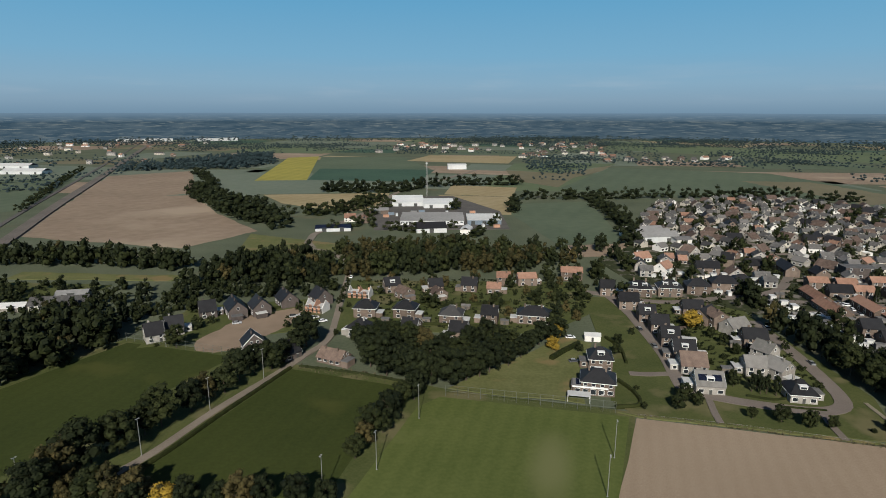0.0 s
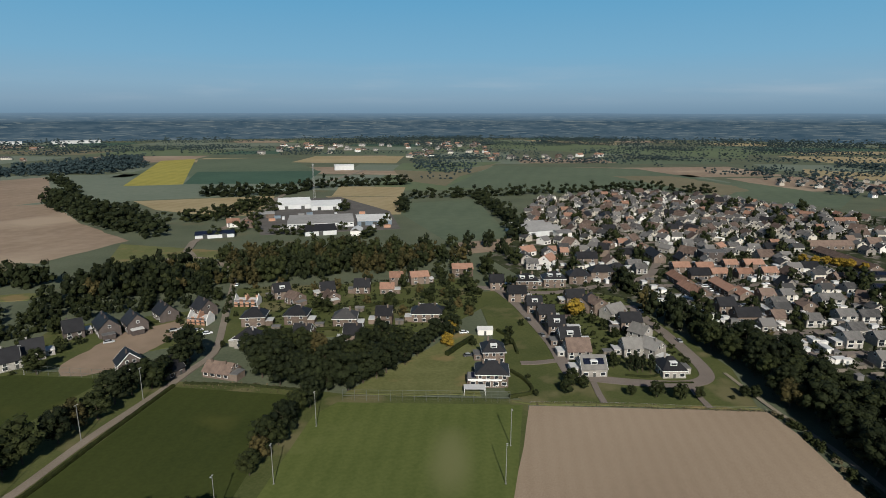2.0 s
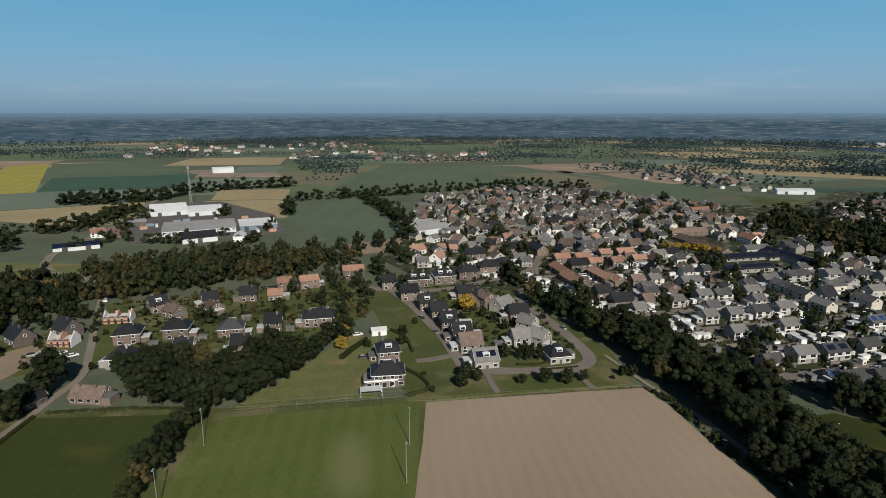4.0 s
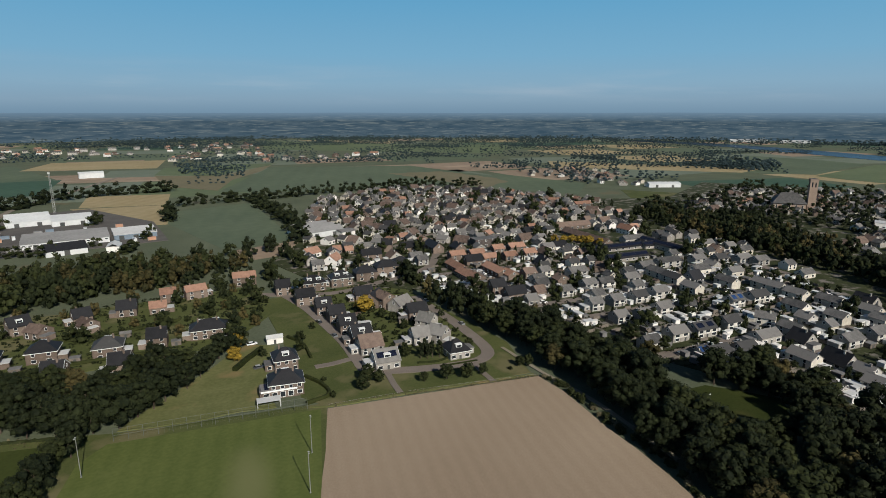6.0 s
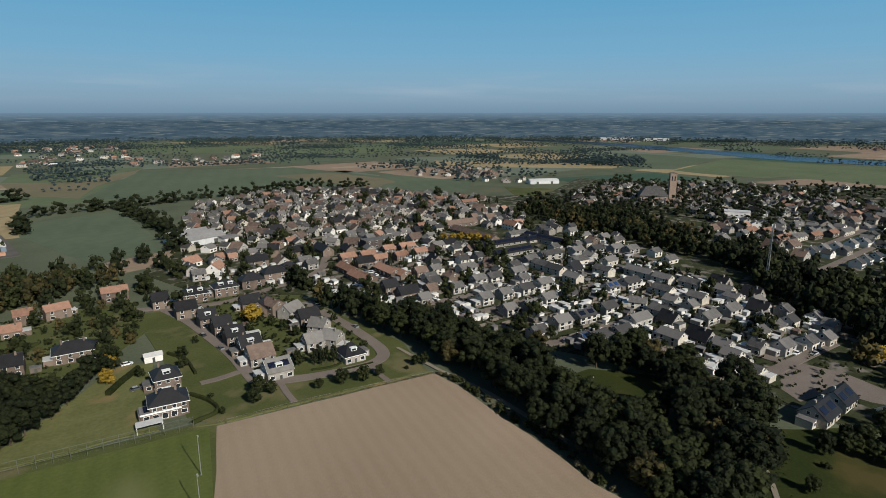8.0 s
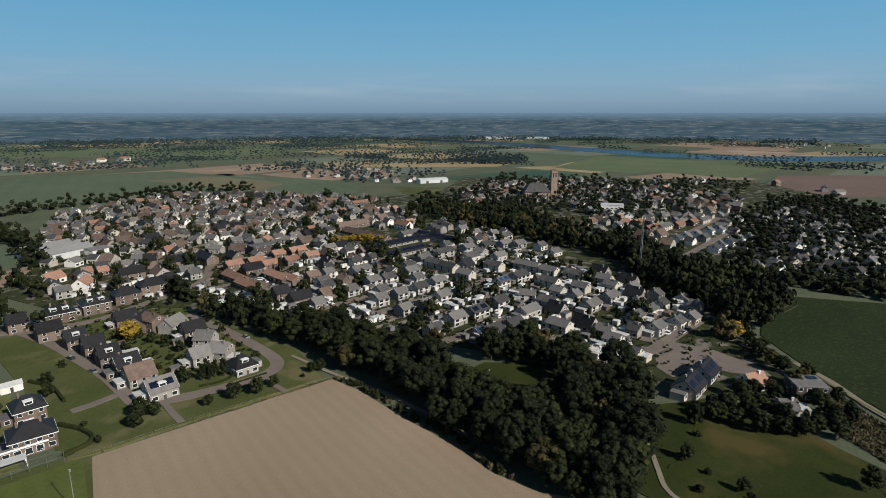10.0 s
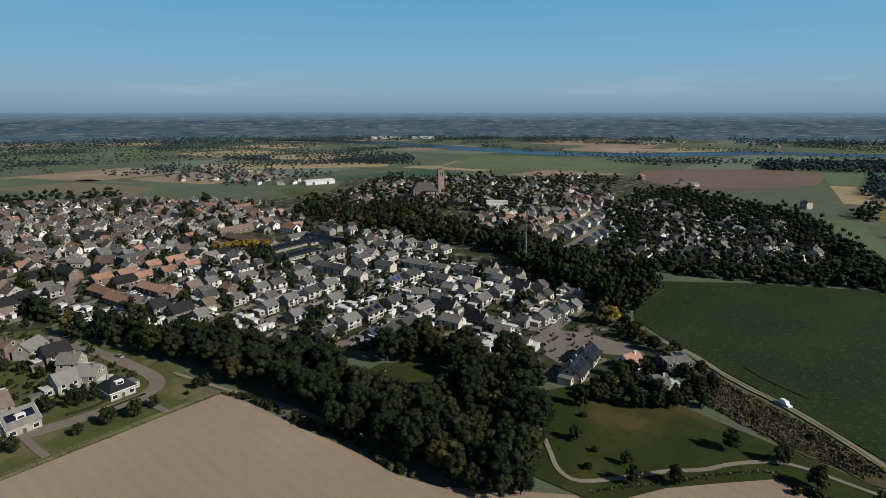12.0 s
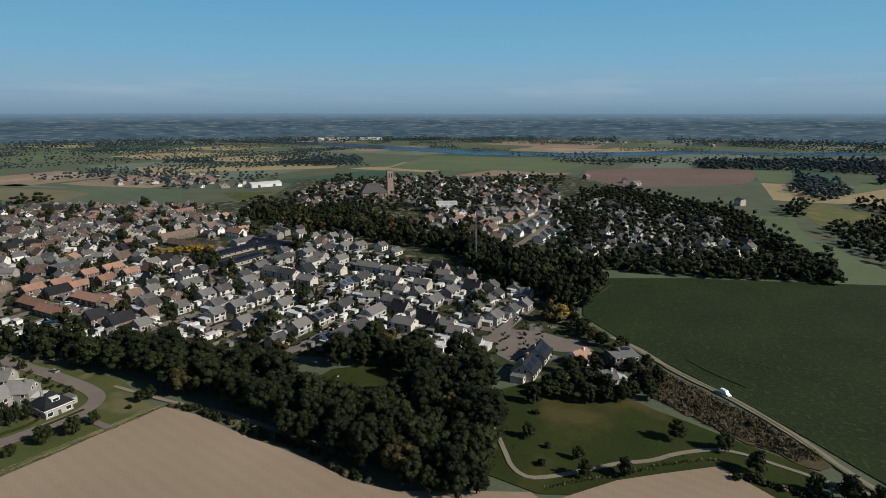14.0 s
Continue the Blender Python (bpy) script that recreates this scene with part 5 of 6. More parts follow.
wood([(-102, 263.1), (-81.5, 256.1), (-71.2, 261.6), (-85.5, 274.3)], 8, ("young",), 1.0, 36, "garden trees", .4)
wood([(83.1, 383.9), (124.8, 387.2), (146.1, 425), (117.1, 445), (88, 427)], 11, OAKS, .8, 37, "trees behind the village", .4)
row([(97.5, 308.5), (92.7, 335), (102.5, 363.7)], 8, ("young", "oak"), .8, 38, "garden trees", 4)
# single trees in the gardens
for x, y in spread([(107.4, 387.8), (165.2, 289.3), (193.6, 191.8), (222.2, 94.4), (318.5, 68.7), (405, 236.2), (509, 483), (443, 637), (357.9, 688), (232.4, 641)], 8.5, .85, 39):
    if all((x - a) ** 2 + (y - b) ** 2 > (w - .5) ** 2 for a, b, w in PLACED) and all((x - a) ** 2 + (y - b) ** 2 > (w + 1.5) ** 2 for a, b, w in ROADS):
        tree(rnd.choice(("young", "oak", "bush", "young", "bush", "young", "young", "slim")), x, y, rnd.uniform(.5, .95), "garden trees")
for x, y in spread([(93.6, 315.5), (160.4, 308.8), (153.3, 231.4), (145.4, 192.7), (106.8, 208.1), (105.2, 290.9)], 9, .7, 40):
    if free(x, y, -1.5):
        tree(rnd.choice(("young", "bush", "bush")), x, y, rnd.uniform(.6, .95), "garden trees")
wood([(-152, 262), (-128, 300), (-95, 306), (-62, 316), (-64, 334), (-152, 326)], 8, ("oak", "deep", "young", "oak"), .62, 43, "trees behind the hamlet", .85)
# woods and hedgerows farther away
far = far_trees
FACTORY_TREES = [(9.6, 611.3), (14.9, 634.2), (-67.0, 611.3), (-71.6, 589.9), (-74.9, 569.8), (-77.1, 545.1), (-58.2, 634.2), (8.1, 511.6), (-46.5, 501.3), (-63.1, 516.9), (25.2, 472.6), (32.0, 491.4), (-23.8, 491.4), (-33.8, 496.3), (-80.9, 516.9), (-95.9, 501.3), (44.2, 522.3), (50.6, 536.3)]
far("yard_trees", FACTORY_TREES + [(x + 5, y + 7) for x, y in FACTORY_TREES[::2]], 10, "dark trees and shrubs round the factory yard", M_LEAF, 6, 12)
far("woodland", spread([(-316.4, 724), (-212.9, 570), (-141.8, 506), (-151.9, 549), (-227.1, 652), (-332.2, 787)], 9, 1, 50), 15, "curving belt of dark trees beside the field", M_LEAF_DEEP, 5, 9)
far("woodland", spread([(-162.1, 585), (-102.1, 569), (-66.9, 683), (-84, 695), (-120.5, 601)], 10, 1, 51), 12, "trees beside the country road", M_LEAF, 5, 9)
far("hedgerow", along([(-153.6, 755), (-61.4, 756), (-11.3, 816), (105.3, 835)], 7, 5, 52) + along([(-153.5, 763), (-61.4, 765)], 8, 5, 53), 15, "dark row of trees between fields", M_LEAF_DEEP, 5, 9)
far("hedgerow", along([(93.5, 690), (178.7, 696), (283.3, 705), (408, 707), (481, 664)], 7, 6, 54) + along([(174.9, 692), (164.5, 529), (147.1, 437)], 6, 4, 55) + along([(71, 592), (83.8, 667)], 9, 2, 56), 13, "dark hedgerow behind the village", M_LEAF_DEEP, 5, 9)
far("woodland", spread([(-569, 1010), (-455, 1064), (-373.4, 1065), (-335.5, 1187), (-436, 1456), (-496, 1265), (-581, 1084)], 14, 1, 57), 16, "dark woodland beyond the brown field", M_LEAF_HAZY, 4, 7)
far("woodland", along([(-414, 983), (-320.9, 816), (-316.2, 744)], 9, 5, 58), 14, "trees at the field corner", M_LEAF_DEEP, 4, 8)
far("tree_row", along([(-436, 593), (-503, 736), (-653, 1065)], 14, 1, 59), 9, "row of small trees along the railway road", M_LEAF, 5, 9)
far("woodland", spread([(538, 453), (510, 330.1), (577, 233.4), (633, 184.1), (671, 308), (614, 414)], 11, .6, 60), 13, "trees among the houses by the church", M_LEAF_DEEP, 4, 8)
far("woodland", spread([(390.5, 53), (389.5, -13.2), (400, -103.1), (453, -111.5), (438, -64.5), (414, 13.7)], 9, .95, 61), 13, "dark belt of trees behind the crop field", M_LEAF_DEEP, 5, 10)
far("woodland", spread([(462, -103.8), (673, -77.4), (824, 46.2), (748, 95.6), (615, 10.7), (501, -65.3)], 10.5, .8, 62), 12, "trees among the houses by the meadow", M_LEAF_DEEP, 4, 8)
far("woodland", spread([(605, 136.5), (729, 115.2), (954, 140.1), (802, 467), (670, 432), (691, 279.3)], 17, .5, 63), 11, "garden trees of the church village", M_LEAF, 5, 9)
far("woodland", spread([(613, 604), (820, 561), (809, 937), (669, 895)], 24, .8, 64), 12, "trees round the outer hamlet", M_LEAF_HAZY, 4, 7)
far("woodland", spread([(1195, -75), (1312, -76), (1400, -300), (1451, -523), (1055, -422), (1000, -300), (1156, -360), (1215, -235)], 15, .95, 65), 17, "dark woods by the river meadows", M_LEAF_HAZY, 4, 7)
far("woodland", spread([(986, -195), (1120, -215), (937, -240), (866, -228), (790, -190), (900, -165)], 13, .95, 75), 15, "dark wood behind the paddock", M_LEAF_HAZY, 4, 7)
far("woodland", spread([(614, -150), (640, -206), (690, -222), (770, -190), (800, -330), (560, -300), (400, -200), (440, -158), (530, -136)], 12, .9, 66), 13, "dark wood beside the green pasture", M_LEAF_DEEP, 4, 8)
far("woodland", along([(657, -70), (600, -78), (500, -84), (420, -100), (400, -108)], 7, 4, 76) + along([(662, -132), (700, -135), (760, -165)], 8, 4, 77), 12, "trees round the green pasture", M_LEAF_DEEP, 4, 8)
far("woodland", spread([(937, 950), (975, 865), (1020, 891), (983, 986)], 14, 1, 67), 14, "small square wood in open fields", M_LEAF_HAZY, 4, 7)
far("woodland", spread([(986, 706), (1080, 554), (1180, 645), (1068, 741)], 16, .9, 68), 16, "clump of trees before the river", M_LEAF_HAZY, 4, 7)
far("woodland", spread([(-788, 561), (-614, 513), (-460, 500), (-517, 601), (-684, 704), (-915, 730)], 18, .5, 69), 12, "trees beyond the railway", M_LEAF_HAZY, 4, 7)


def far_scatter():
    """Tree belts, hedgerows and copses all over the far farmland, most of them lying across the view."""
    r = random.Random(5)
    rows, spots = [], []
    for _ in range(440):
        a, d = r.uniform(-2.3, .95), 900 + 1480 * r.random() ** .75
        x, y = -math.sin(a) * d, math.cos(a) * d
        if x > 500 and d < 1150 or 1400 < x < 1850 and -700 < y < 1500 and r.random() < .8:
            continue
        t = a + r.gauss(0, .35)
        if r.random() < .72:
            n, deep = r.randrange(10, 34), r.choice((1, 1, 2, 3))
            rows += [(x + math.cos(t) * 9 * i + r.uniform(-3, 3) - math.sin(t) * 9 * j, y + math.sin(t) * 9 * i + r.uniform(-3, 3) + math.cos(t) * 9 * j) for i in range(n) for j in range(deep) if r.random() < .93]
        else:
            spots += [(x + r.gauss(0, 26), y + r.gauss(0, 18)) for _ in range(r.randrange(2, 9))]
    clear = ([(-430, 560), (-560, 900), (-400, 1010), (-360, 1420), (190, 1500), (110, 560)], [(140, 700), (310, 1200), (620, 1080), (640, 700)], [(860, 150), (1190, 150), (1230, -200), (840, -60)], [(400, -300), (900, -300), (900, 0), (400, 0)],
             [(980, 300), (1000, 490), (1150, 700), (1370, 810), (1440, 600), (1370, 190)])
    rows = [p for p in rows if not any(inside(*p, poly) for poly in clear)]
    spots = [p for p in spots if not any(inside(*p, poly) for poly in clear)]
    far("hedgerow", rows, 11, "dark tree belts across the far farmland", M_LEAF_HAZY, 2, 3)
    far("woodland", spots, 11, "single trees across the far farmland", M_LEAF_HAZY, 3, 3)
    # the great forest before the horizon, its near edge uneven
    deep = []
    for _ in range(5200):
        a, d = r.uniform(-2.3, .95), r.uniform(1900, 2430)
        edge = 1990 if -.85 < a < -.05 else 2180
        if d > edge + 190 * noise.noise((math.sin(a) * 9, math.cos(a) * 9, 4)) and noise.noise((math.sin(a) * d / 420, math.cos(a) * d / 160, 7)) > -.12:
            deep.append((-math.sin(a) * d, math.cos(a) * d))
    far("woodland", deep, 16, "great dark forest below the horizon", M_LEAF_HAZY, 2, 3)


far_scatter()
wood([(436, 166), (452, 150), (400, 92), (372, 60), (352, 62), (384, 120), (412, 160)], 10, ("deep", "deep", "oak"), 1.0, 73, "trees of the dark wood")
wood([(466, 392), (508, 392), (520, 300), (470, 190), (440, 180), (430, 220), (440, 300)], 10.5, ("deep", "oak", "rust"), .95, 74, "trees of the village wood", .9)
# denser planting in the outer quarter and by the church
for poly, gap, keep, seed in (([(425, 55), (415, -45), (515, -75), (680, -50), (745, 55), (630, 105), (470, 75)], 10.5, .75, 70), ([(480, 140), (600, 145), (800, 130), (850, 210), (760, 450), (620, 420), (600, 280)], 15, .45, 71)):
    far("woodland", [p for p in spread(poly, gap, keep, seed) if all((p[0] - a) ** 2 + (p[1] - b) ** 2 > (w - 2) ** 2 for a, b, w in PLACED) and math.hypot(p[0] - 612, p[1] - 308) > 34], 11, "dark garden trees between the outer houses", M_LEAF_DEEP, 5, 9)
for x, y in along([(318, 335), (330, 322), (338, 308)], 4.5, 2, 72):
    tree("gold", x, y, .95, "golden street trees")
for x, y, kind in ((-80, 134, "rust"), (-73, 133, "gold"), (-86, 133, "rust")):
    tree(kind, x, y, 1.0, "trees along the front hedge")
row([(145, 157), (145.3, 145), (141.5, 125), (138.5, 106), (135.5, 91), (131.5, 81), (129.5, 70)], 1.7, ("bush", "bush", "bush", "dry"), .85, 81, "shrubs of the field hedge", 1.2)
row([(167, -26), (166, -38), (162, -50)], 1.7, ("bush", "bush", "dry"), .85, 82, "shrubs of the field hedge", 1.2)
wood([(135.5, 84.2), (129.0, 62.8), (126.9, 52.0), (130.8, 39.1), (142.4, 39.5), (147.8, 52.9), (147.5, 71.2)], 7.0, OAKS, .85, 83, "trees of the long wood")
build_trees()

# ---------------------------------------------------------------- the far distance
def backdrop():
    # added ring that glows, with daylight and blue haze put into its emission colours
    m = bpy.data.materials.new("hazy_land_backdrop")
    m.use_nodes = True
    n, link = m.node_tree.nodes, m.node_tree.links.new
    n.remove(n["Principled BSDF"])
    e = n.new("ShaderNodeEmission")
    at = n.new("ShaderNodeNewGeometry").outputs["Position"]

    def streaks(scale, low, high):
        t, mp, r = n.new("ShaderNodeTexNoise"), n.new("ShaderNodeMapping"), n.new("ShaderNodeMapRange")
        mp.inputs["Scale"].default_value = scale
        t.inputs["Scale"].default_value, t.inputs["Detail"].default_value = 1.0, 5
        r.inputs["From Min"].default_value, r.inputs["From Max"].default_value = low, high
        link(at, mp.inputs["Vector"])
        link(mp.outputs[0], t.inputs["Vector"])
        link(t.outputs["Fac"], r.inputs["Value"])
        return r.outputs["Result"]

    def mixed(f, a, b):
        mix = n.new("ShaderNodeMix")
        mix.data_type = "RGBA"
        link(f, mix.inputs["Factor"])
        for key, v in (("A", a), ("B", b)):
            if isinstance(v, tuple):
                mix.inputs[key].default_value = v
            else:
                link(v, mix.inputs[key])
        return mix.outputs["Result"]

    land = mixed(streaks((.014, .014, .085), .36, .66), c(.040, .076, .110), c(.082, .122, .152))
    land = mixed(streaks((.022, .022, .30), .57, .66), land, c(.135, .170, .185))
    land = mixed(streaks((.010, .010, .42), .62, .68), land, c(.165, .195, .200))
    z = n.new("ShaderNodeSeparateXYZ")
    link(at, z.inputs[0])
    # the top blends to a sky tone, a painted haze along the horizon
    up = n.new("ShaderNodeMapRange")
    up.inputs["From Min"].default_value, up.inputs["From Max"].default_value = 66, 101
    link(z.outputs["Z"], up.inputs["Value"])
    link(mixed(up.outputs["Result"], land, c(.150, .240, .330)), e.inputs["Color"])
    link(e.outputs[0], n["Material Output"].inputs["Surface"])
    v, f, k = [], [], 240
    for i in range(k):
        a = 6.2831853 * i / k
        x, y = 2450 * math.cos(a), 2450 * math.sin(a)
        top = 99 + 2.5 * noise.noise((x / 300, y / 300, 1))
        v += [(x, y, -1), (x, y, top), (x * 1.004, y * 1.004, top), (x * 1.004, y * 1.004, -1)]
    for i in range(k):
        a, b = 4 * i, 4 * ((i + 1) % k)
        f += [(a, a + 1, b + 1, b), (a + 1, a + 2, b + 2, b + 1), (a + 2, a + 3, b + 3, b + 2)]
    tagged(new("backdrop", mesh_of("backdrop", v, f, m)), "glowing backdrop ring painted with hazy blue-grey woods and fields", "backdrop", kind="structure")


backdrop()


# ---------------------------------------------------------------- large buildings
def hall(name, x, y, turn, L, D, eave, ridge, wall_m, roof_m, label, category="building", doors=0, bays=1, strip=None):
    """A long hall with one or more pitched bays, its long side along x."""
    h = thing(name, label, category)
    part("wall", Shape().box(-L / 2, L / 2, -D / 2, D / 2, -.3, eave), wall_m, h)
    for i in range(bays):
        w = D / bays
        y0 = -D / 2 + i * w
        s = Shape()
        v = [(-L / 2 - .4, y0 - .2, eave), (L / 2 + .4, y0 - .2, eave), (L / 2 + .4, y0 + w / 2, ridge), (-L / 2 - .4, y0 + w / 2, ridge), (L / 2 + .4, y0 + w + .2, eave), (-L / 2 - .4, y0 + w + .2, eave)]
        v += [(a, b, q - .25) for a, b, q in v]
        s.add(v, [(0, 1, 2, 3), (3, 2, 4, 5), (0, 6, 7, 1), (5, 4, 10, 11), (1, 7, 8, 2), (2, 8, 10, 4), (0, 3, 9, 6), (3, 5, 11, 9), (6, 9, 8, 7), (9, 11, 10, 8)])
        part("roof", s, roof_m, h)
    for i in range(doors):
        d = part("roller_door", Shape().box(-1.8, 1.8, -.08, .05, 0, 3.4).box(-1.95, 1.95, -.12, .05, 3.4, 3.6), M_DOOR, h)
        d.matrix_local = pose(-L / 2 + L * (i + .5) / doors, -D / 2, 0)
    if strip:
        n = int(L / 4)
        for i in range(n):
            set_window(h, -L / 2 + L * (i + .5) / n, -D / 2, eave * .55, 0, 2.4, 1.1)
    h.matrix_basis = pose(x, y, 0, 0, 0, turn)
    return h


hall("warehouse", -40, 655, 4, 34, 42, 5, 8.5, M_SHEET, M_SHEET, "large white sheet-clad warehouse with white roof", "warehouse", 2, 2)
hall("warehouse", -6, 640, 4, 32, 36, 5, 8.5, M_SHEET, M_SHEET, "large white warehouse beside another one", "warehouse", 2, 1)
hall("factory_hall", -10, 545, 0, 58, 42, 4.5, 6.5, M_SHEET, M_SHEET_GREY, "long factory hall with white front and grey roof", "factory", 3, 3, True)
hall("factory_hall", 38, 545, 0, 31, 36, 4.5, 6, M_SHEET_BLUE, M_FLAT_PALE, "blue-grey factory hall with pale roof", "factory", 3, 2)
hall("workshop", -11, 500, 8, 26, 20, 4, 8, M_SHEET, M_ROOF_BLACK, "workshop with a broad dark roof", "workshop", 1)
hall("workshop", 20, 490, 80, 14, 9, 4, 6.5, M_RENDER, M_FLAT_PALE, "small white workshop with pale roof", "workshop", 1)
hall("barn", -96, 503, 8, 30, 16, 3.2, 5.0, M_SHEET, M_SOLAR, "low barn with dark blue solar roof beside the road", "barn", 2)
hall("barn", -66, 590, 10, 20, 12, 4, 6, M_BRICK, M_SHEET_GREY, "brick barn with grey sheet roof", "barn", 1)
hall("farmhouse", -201, 293, 10, 28, 9, 3, 6.5, M_BRICK_PALE, M_ROOF_SLATE, "long low farmhouse with a grey roof", "house", 2, 1, True)
hall("barn", -222, 288, 10, 12, 8, 2.6, 4.5, M_BRICK_PALE, M_FLAT_PALE, "low shed with pale roof beside the farmhouse", "barn", 1)
hall("barn", -205, 310, 12, 16, 8, 2.6, 4.6, M_BRICK_PALE, M_SHEET_GREY, "grey barn behind the farmhouse", "barn", 1)
hall("barn", -700, 985, 0, 70, 26, 5, 9, M_SHEET, M_FLAT_PALE, "large pale barn beyond the railway", "barn", 3)
hall("barn", -790, 1090, 0, 60, 26, 5, 9, M_SHEET, M_FLAT_PALE, "pale farm shed beyond the railway", "barn", 2)
hall("sports_hall", 168, 468, 10, 34, 34, 5, 8.5, M_SHEET, M_SHEET_GREY, "wide hall with several grey roofs at the village edge", "hall", 2, 3)
hall("sports_hall", 188, 452, 10, 14, 14, 4, 5, M_RENDER, M_FLAT, "white low annexe of the grey hall", "hall", 1)
hall("depot", 690, 522, -30, 44, 18, 5, 7, M_SHEET, M_SHEET, "long white depot at the sports ground", "depot", 2)
hall("town_hall", 583, 210, -70, 22, 14, 9, 9.6, M_RENDER, M_FLAT_PALE, "white flat-roofed public building with tall windows", "building", 0, 1, True)
hall("glasshouse", 25, 1075, 5, 34, 14, 8, 10, M_SHEET, M_SHEET, "pale silo shed in far fields", "building")
hall("factory_hall", 2010, 1180, -60, 120, 30, 7, 9, M_SHEET, M_SHEET, "long white halls beyond the river", "factory")
hall("factory_hall", 2080, 1060, -60, 90, 30, 7, 9, M_SHEET, M_SHEET, "white halls beyond the river", "factory")
hall("factory_hall", -1060, 2110, 25, 180, 40, 8, 10, M_SHEET, M_SHEET, "long white halls far off", "factory")
hall("factory_hall", -830, 2180, 25, 140, 40, 8, 10, M_SHEET, M_SHEET, "long white halls far off", "factory")


def container(x, y, turn, mat, label):
    """A steel storage box with ribs, doors and corner posts."""
    o = thing("storage_container", label, "container", "yard containers")
    part("body", Shape().box(-3, 3, -1.2, 1.2, .1, 2.6, bevel=.04), mat, o)
    for i in range(9):
        part("rib", Shape().box(-2.8 + .7 * i - .08, -2.8 + .7 * i + .08, -1.25, -1.19, .2, 2.5), mat, o)
    for k in (-.6, .6):
        part("door", Shape().box(3, 3.05, k - .55, k + .55, .2, 2.5), mat, o)
    for a in (-2.95, 2.95):
        for b in (-1.15, 1.15):
            part("corner_post", Shape().box(a - .1, a + .1, b - .1, b + .1, 0, 2.65), M_STEEL, o)
    o.matrix_basis = pose(x, y, .2, 0, 0, turn)


for n, (x, y) in enumerate(((-52, 580), (-46, 574), (-56, 566), (-30, 590), (-22, 594), (4, 588), (30, 590), (-44, 520), (22, 512), (36, 516), (48, 514))):
    container(x, y, (4, 94, 8, 0)[n % 4], (M_SHEET_BLUE, M_SHEET, M_CLAYBLOCK, M_SHEET_GREY)[n % 4], ("blue-grey", "white", "rust-red", "grey")[n % 4] + " steel storage container in the factory yard")


def church():
    """A brick church: nave with a broad hipped roof, and a tall square tower with slots for the bells."""
    h = thing("church", "brick village church with broad slate roof and tall square tower", "church")
    part("nave", Shape().box(-15, 15, -11, 11, -.3, 9), M_STONE, h)
    s = Shape()
    v = [(-16, -12, 9), (16, -12, 9), (16, 12, 9), (-16, 12, 9), (-7, 0, 19), (8, 0, 19), (-16, -12, 8.6), (16, -12, 8.6), (16, 12, 8.6), (-16, 12, 8.6)]
    s.add(v, [(0, 1, 5, 4), (2, 3, 4, 5), (1, 2, 5), (3, 0, 4), (6, 7, 1, 0), (7, 8, 2, 1), (8, 9, 3, 2), (9, 6, 0, 3), (9, 8, 7, 6)])
    part("roof", s, M_ROOF_SLATE, h)
    for i in range(5):
        set_window(h, -12 + 6 * i, -11, 3, 0, 1.6, 4.5)
    t = part("tower", Shape().box(-3.6, 3.6, -3.6, 3.6, -.3, 33).box(-3.9, 3.9, -3.9, 3.9, 33, 34.2).box(-3.8, 3.8, -3.8, 3.8, 24, 24.4), M_STONE, h, "tall brick bell tower")
    t.matrix_local = pose(20, -5, 0)
    for k in range(4):
        a = 90 * k
        for off in (-1.5, 1.5):
            p = pose(0, 0, 0, 0, 0, a) @ Vector((off, -3.6, 26))
            b = part("bell_opening", Shape().box(-.6, .6, -.06, .1, 0, 5), M_GLASS, t, "dark tall bell opening")
            b.matrix_local = pose(p.x, p.y, p.z, 0, 0, a)
    part("tower_cap", Shape().add([(-3.9, -3.9, 34.2), (3.9, -3.9, 34.2), (3.9, 3.9, 34.2), (-3.9, 3.9, 34.2), (0, 0, 35.4)], [(0, 1, 4), (1, 2, 4), (2, 3, 4), (3, 0, 4), (3, 2, 1, 0)]), M_ROOF_SLATE, t)
    h.matrix_basis = pose(630, 321, 0, 0, 0, -52)


church()


def lattice_mast(x, y, height, base, label):
    m = thing("radio_mast", label, "mast")
    n = int(height / 3)
    for k in range(3):
        a = 2.094 * k
        part("mast_leg", Shape().tube((base * math.cos(a), base * math.sin(a), -.3), (base * .35 * math.cos(a), base * .35 * math.sin(a), height), .22, .16, 6), M_STEEL, m)
    s = Shape()
    for i in range(n):
        for k in range(3):
            a, b = 2.094 * k, 2.094 * (k + 1)
            r0, r1 = base * (1 - .65 * i / n), base * (1 - .65 * (i + 1) / n)
            s.tube((r0 * math.cos(a), r0 * math.sin(a), i * height / n), (r1 * math.cos(b), r1 * math.sin(b), (i + 1) * height / n), .08, .08, 4)
    part("bracing", s, M_STEEL, m)
    for k in range(3):
        a = 2.094 * k + .5
        part("antenna", Shape().box(-.16, .16, -.1, .1, 0, 2.2, bevel=.03, m=pose(.9 * math.cos(a), .9 * math.sin(a), height - 2.5, 0, 0, math.degrees(a))), M_FRAME, m, "white panel antenna")
    m.matrix_basis = pose(x, y, 0)


lattice_mast(-20, 712, 42, 1.5, "tall slim steel mast behind the warehouses")
lattice_mast(354, 108, 40, .8, "grey steel antenna mast among dark trees")


# ---------------------------------------------------------------- round the playing fields
def flood_light():
    p = thing("floodlight_pole", "slim galvanised floodlight pole beside the playing field", "pole", "floodlight poles")
    part("pole", Shape().tube((0, 0, -.3), (0, 0, 12.3), .14, .08, 8), M_STEEL, p)
    part("foot", Shape().box(-.3, .3, -.3, .3, -.2, .25, bevel=.05), M_STEEL, p)
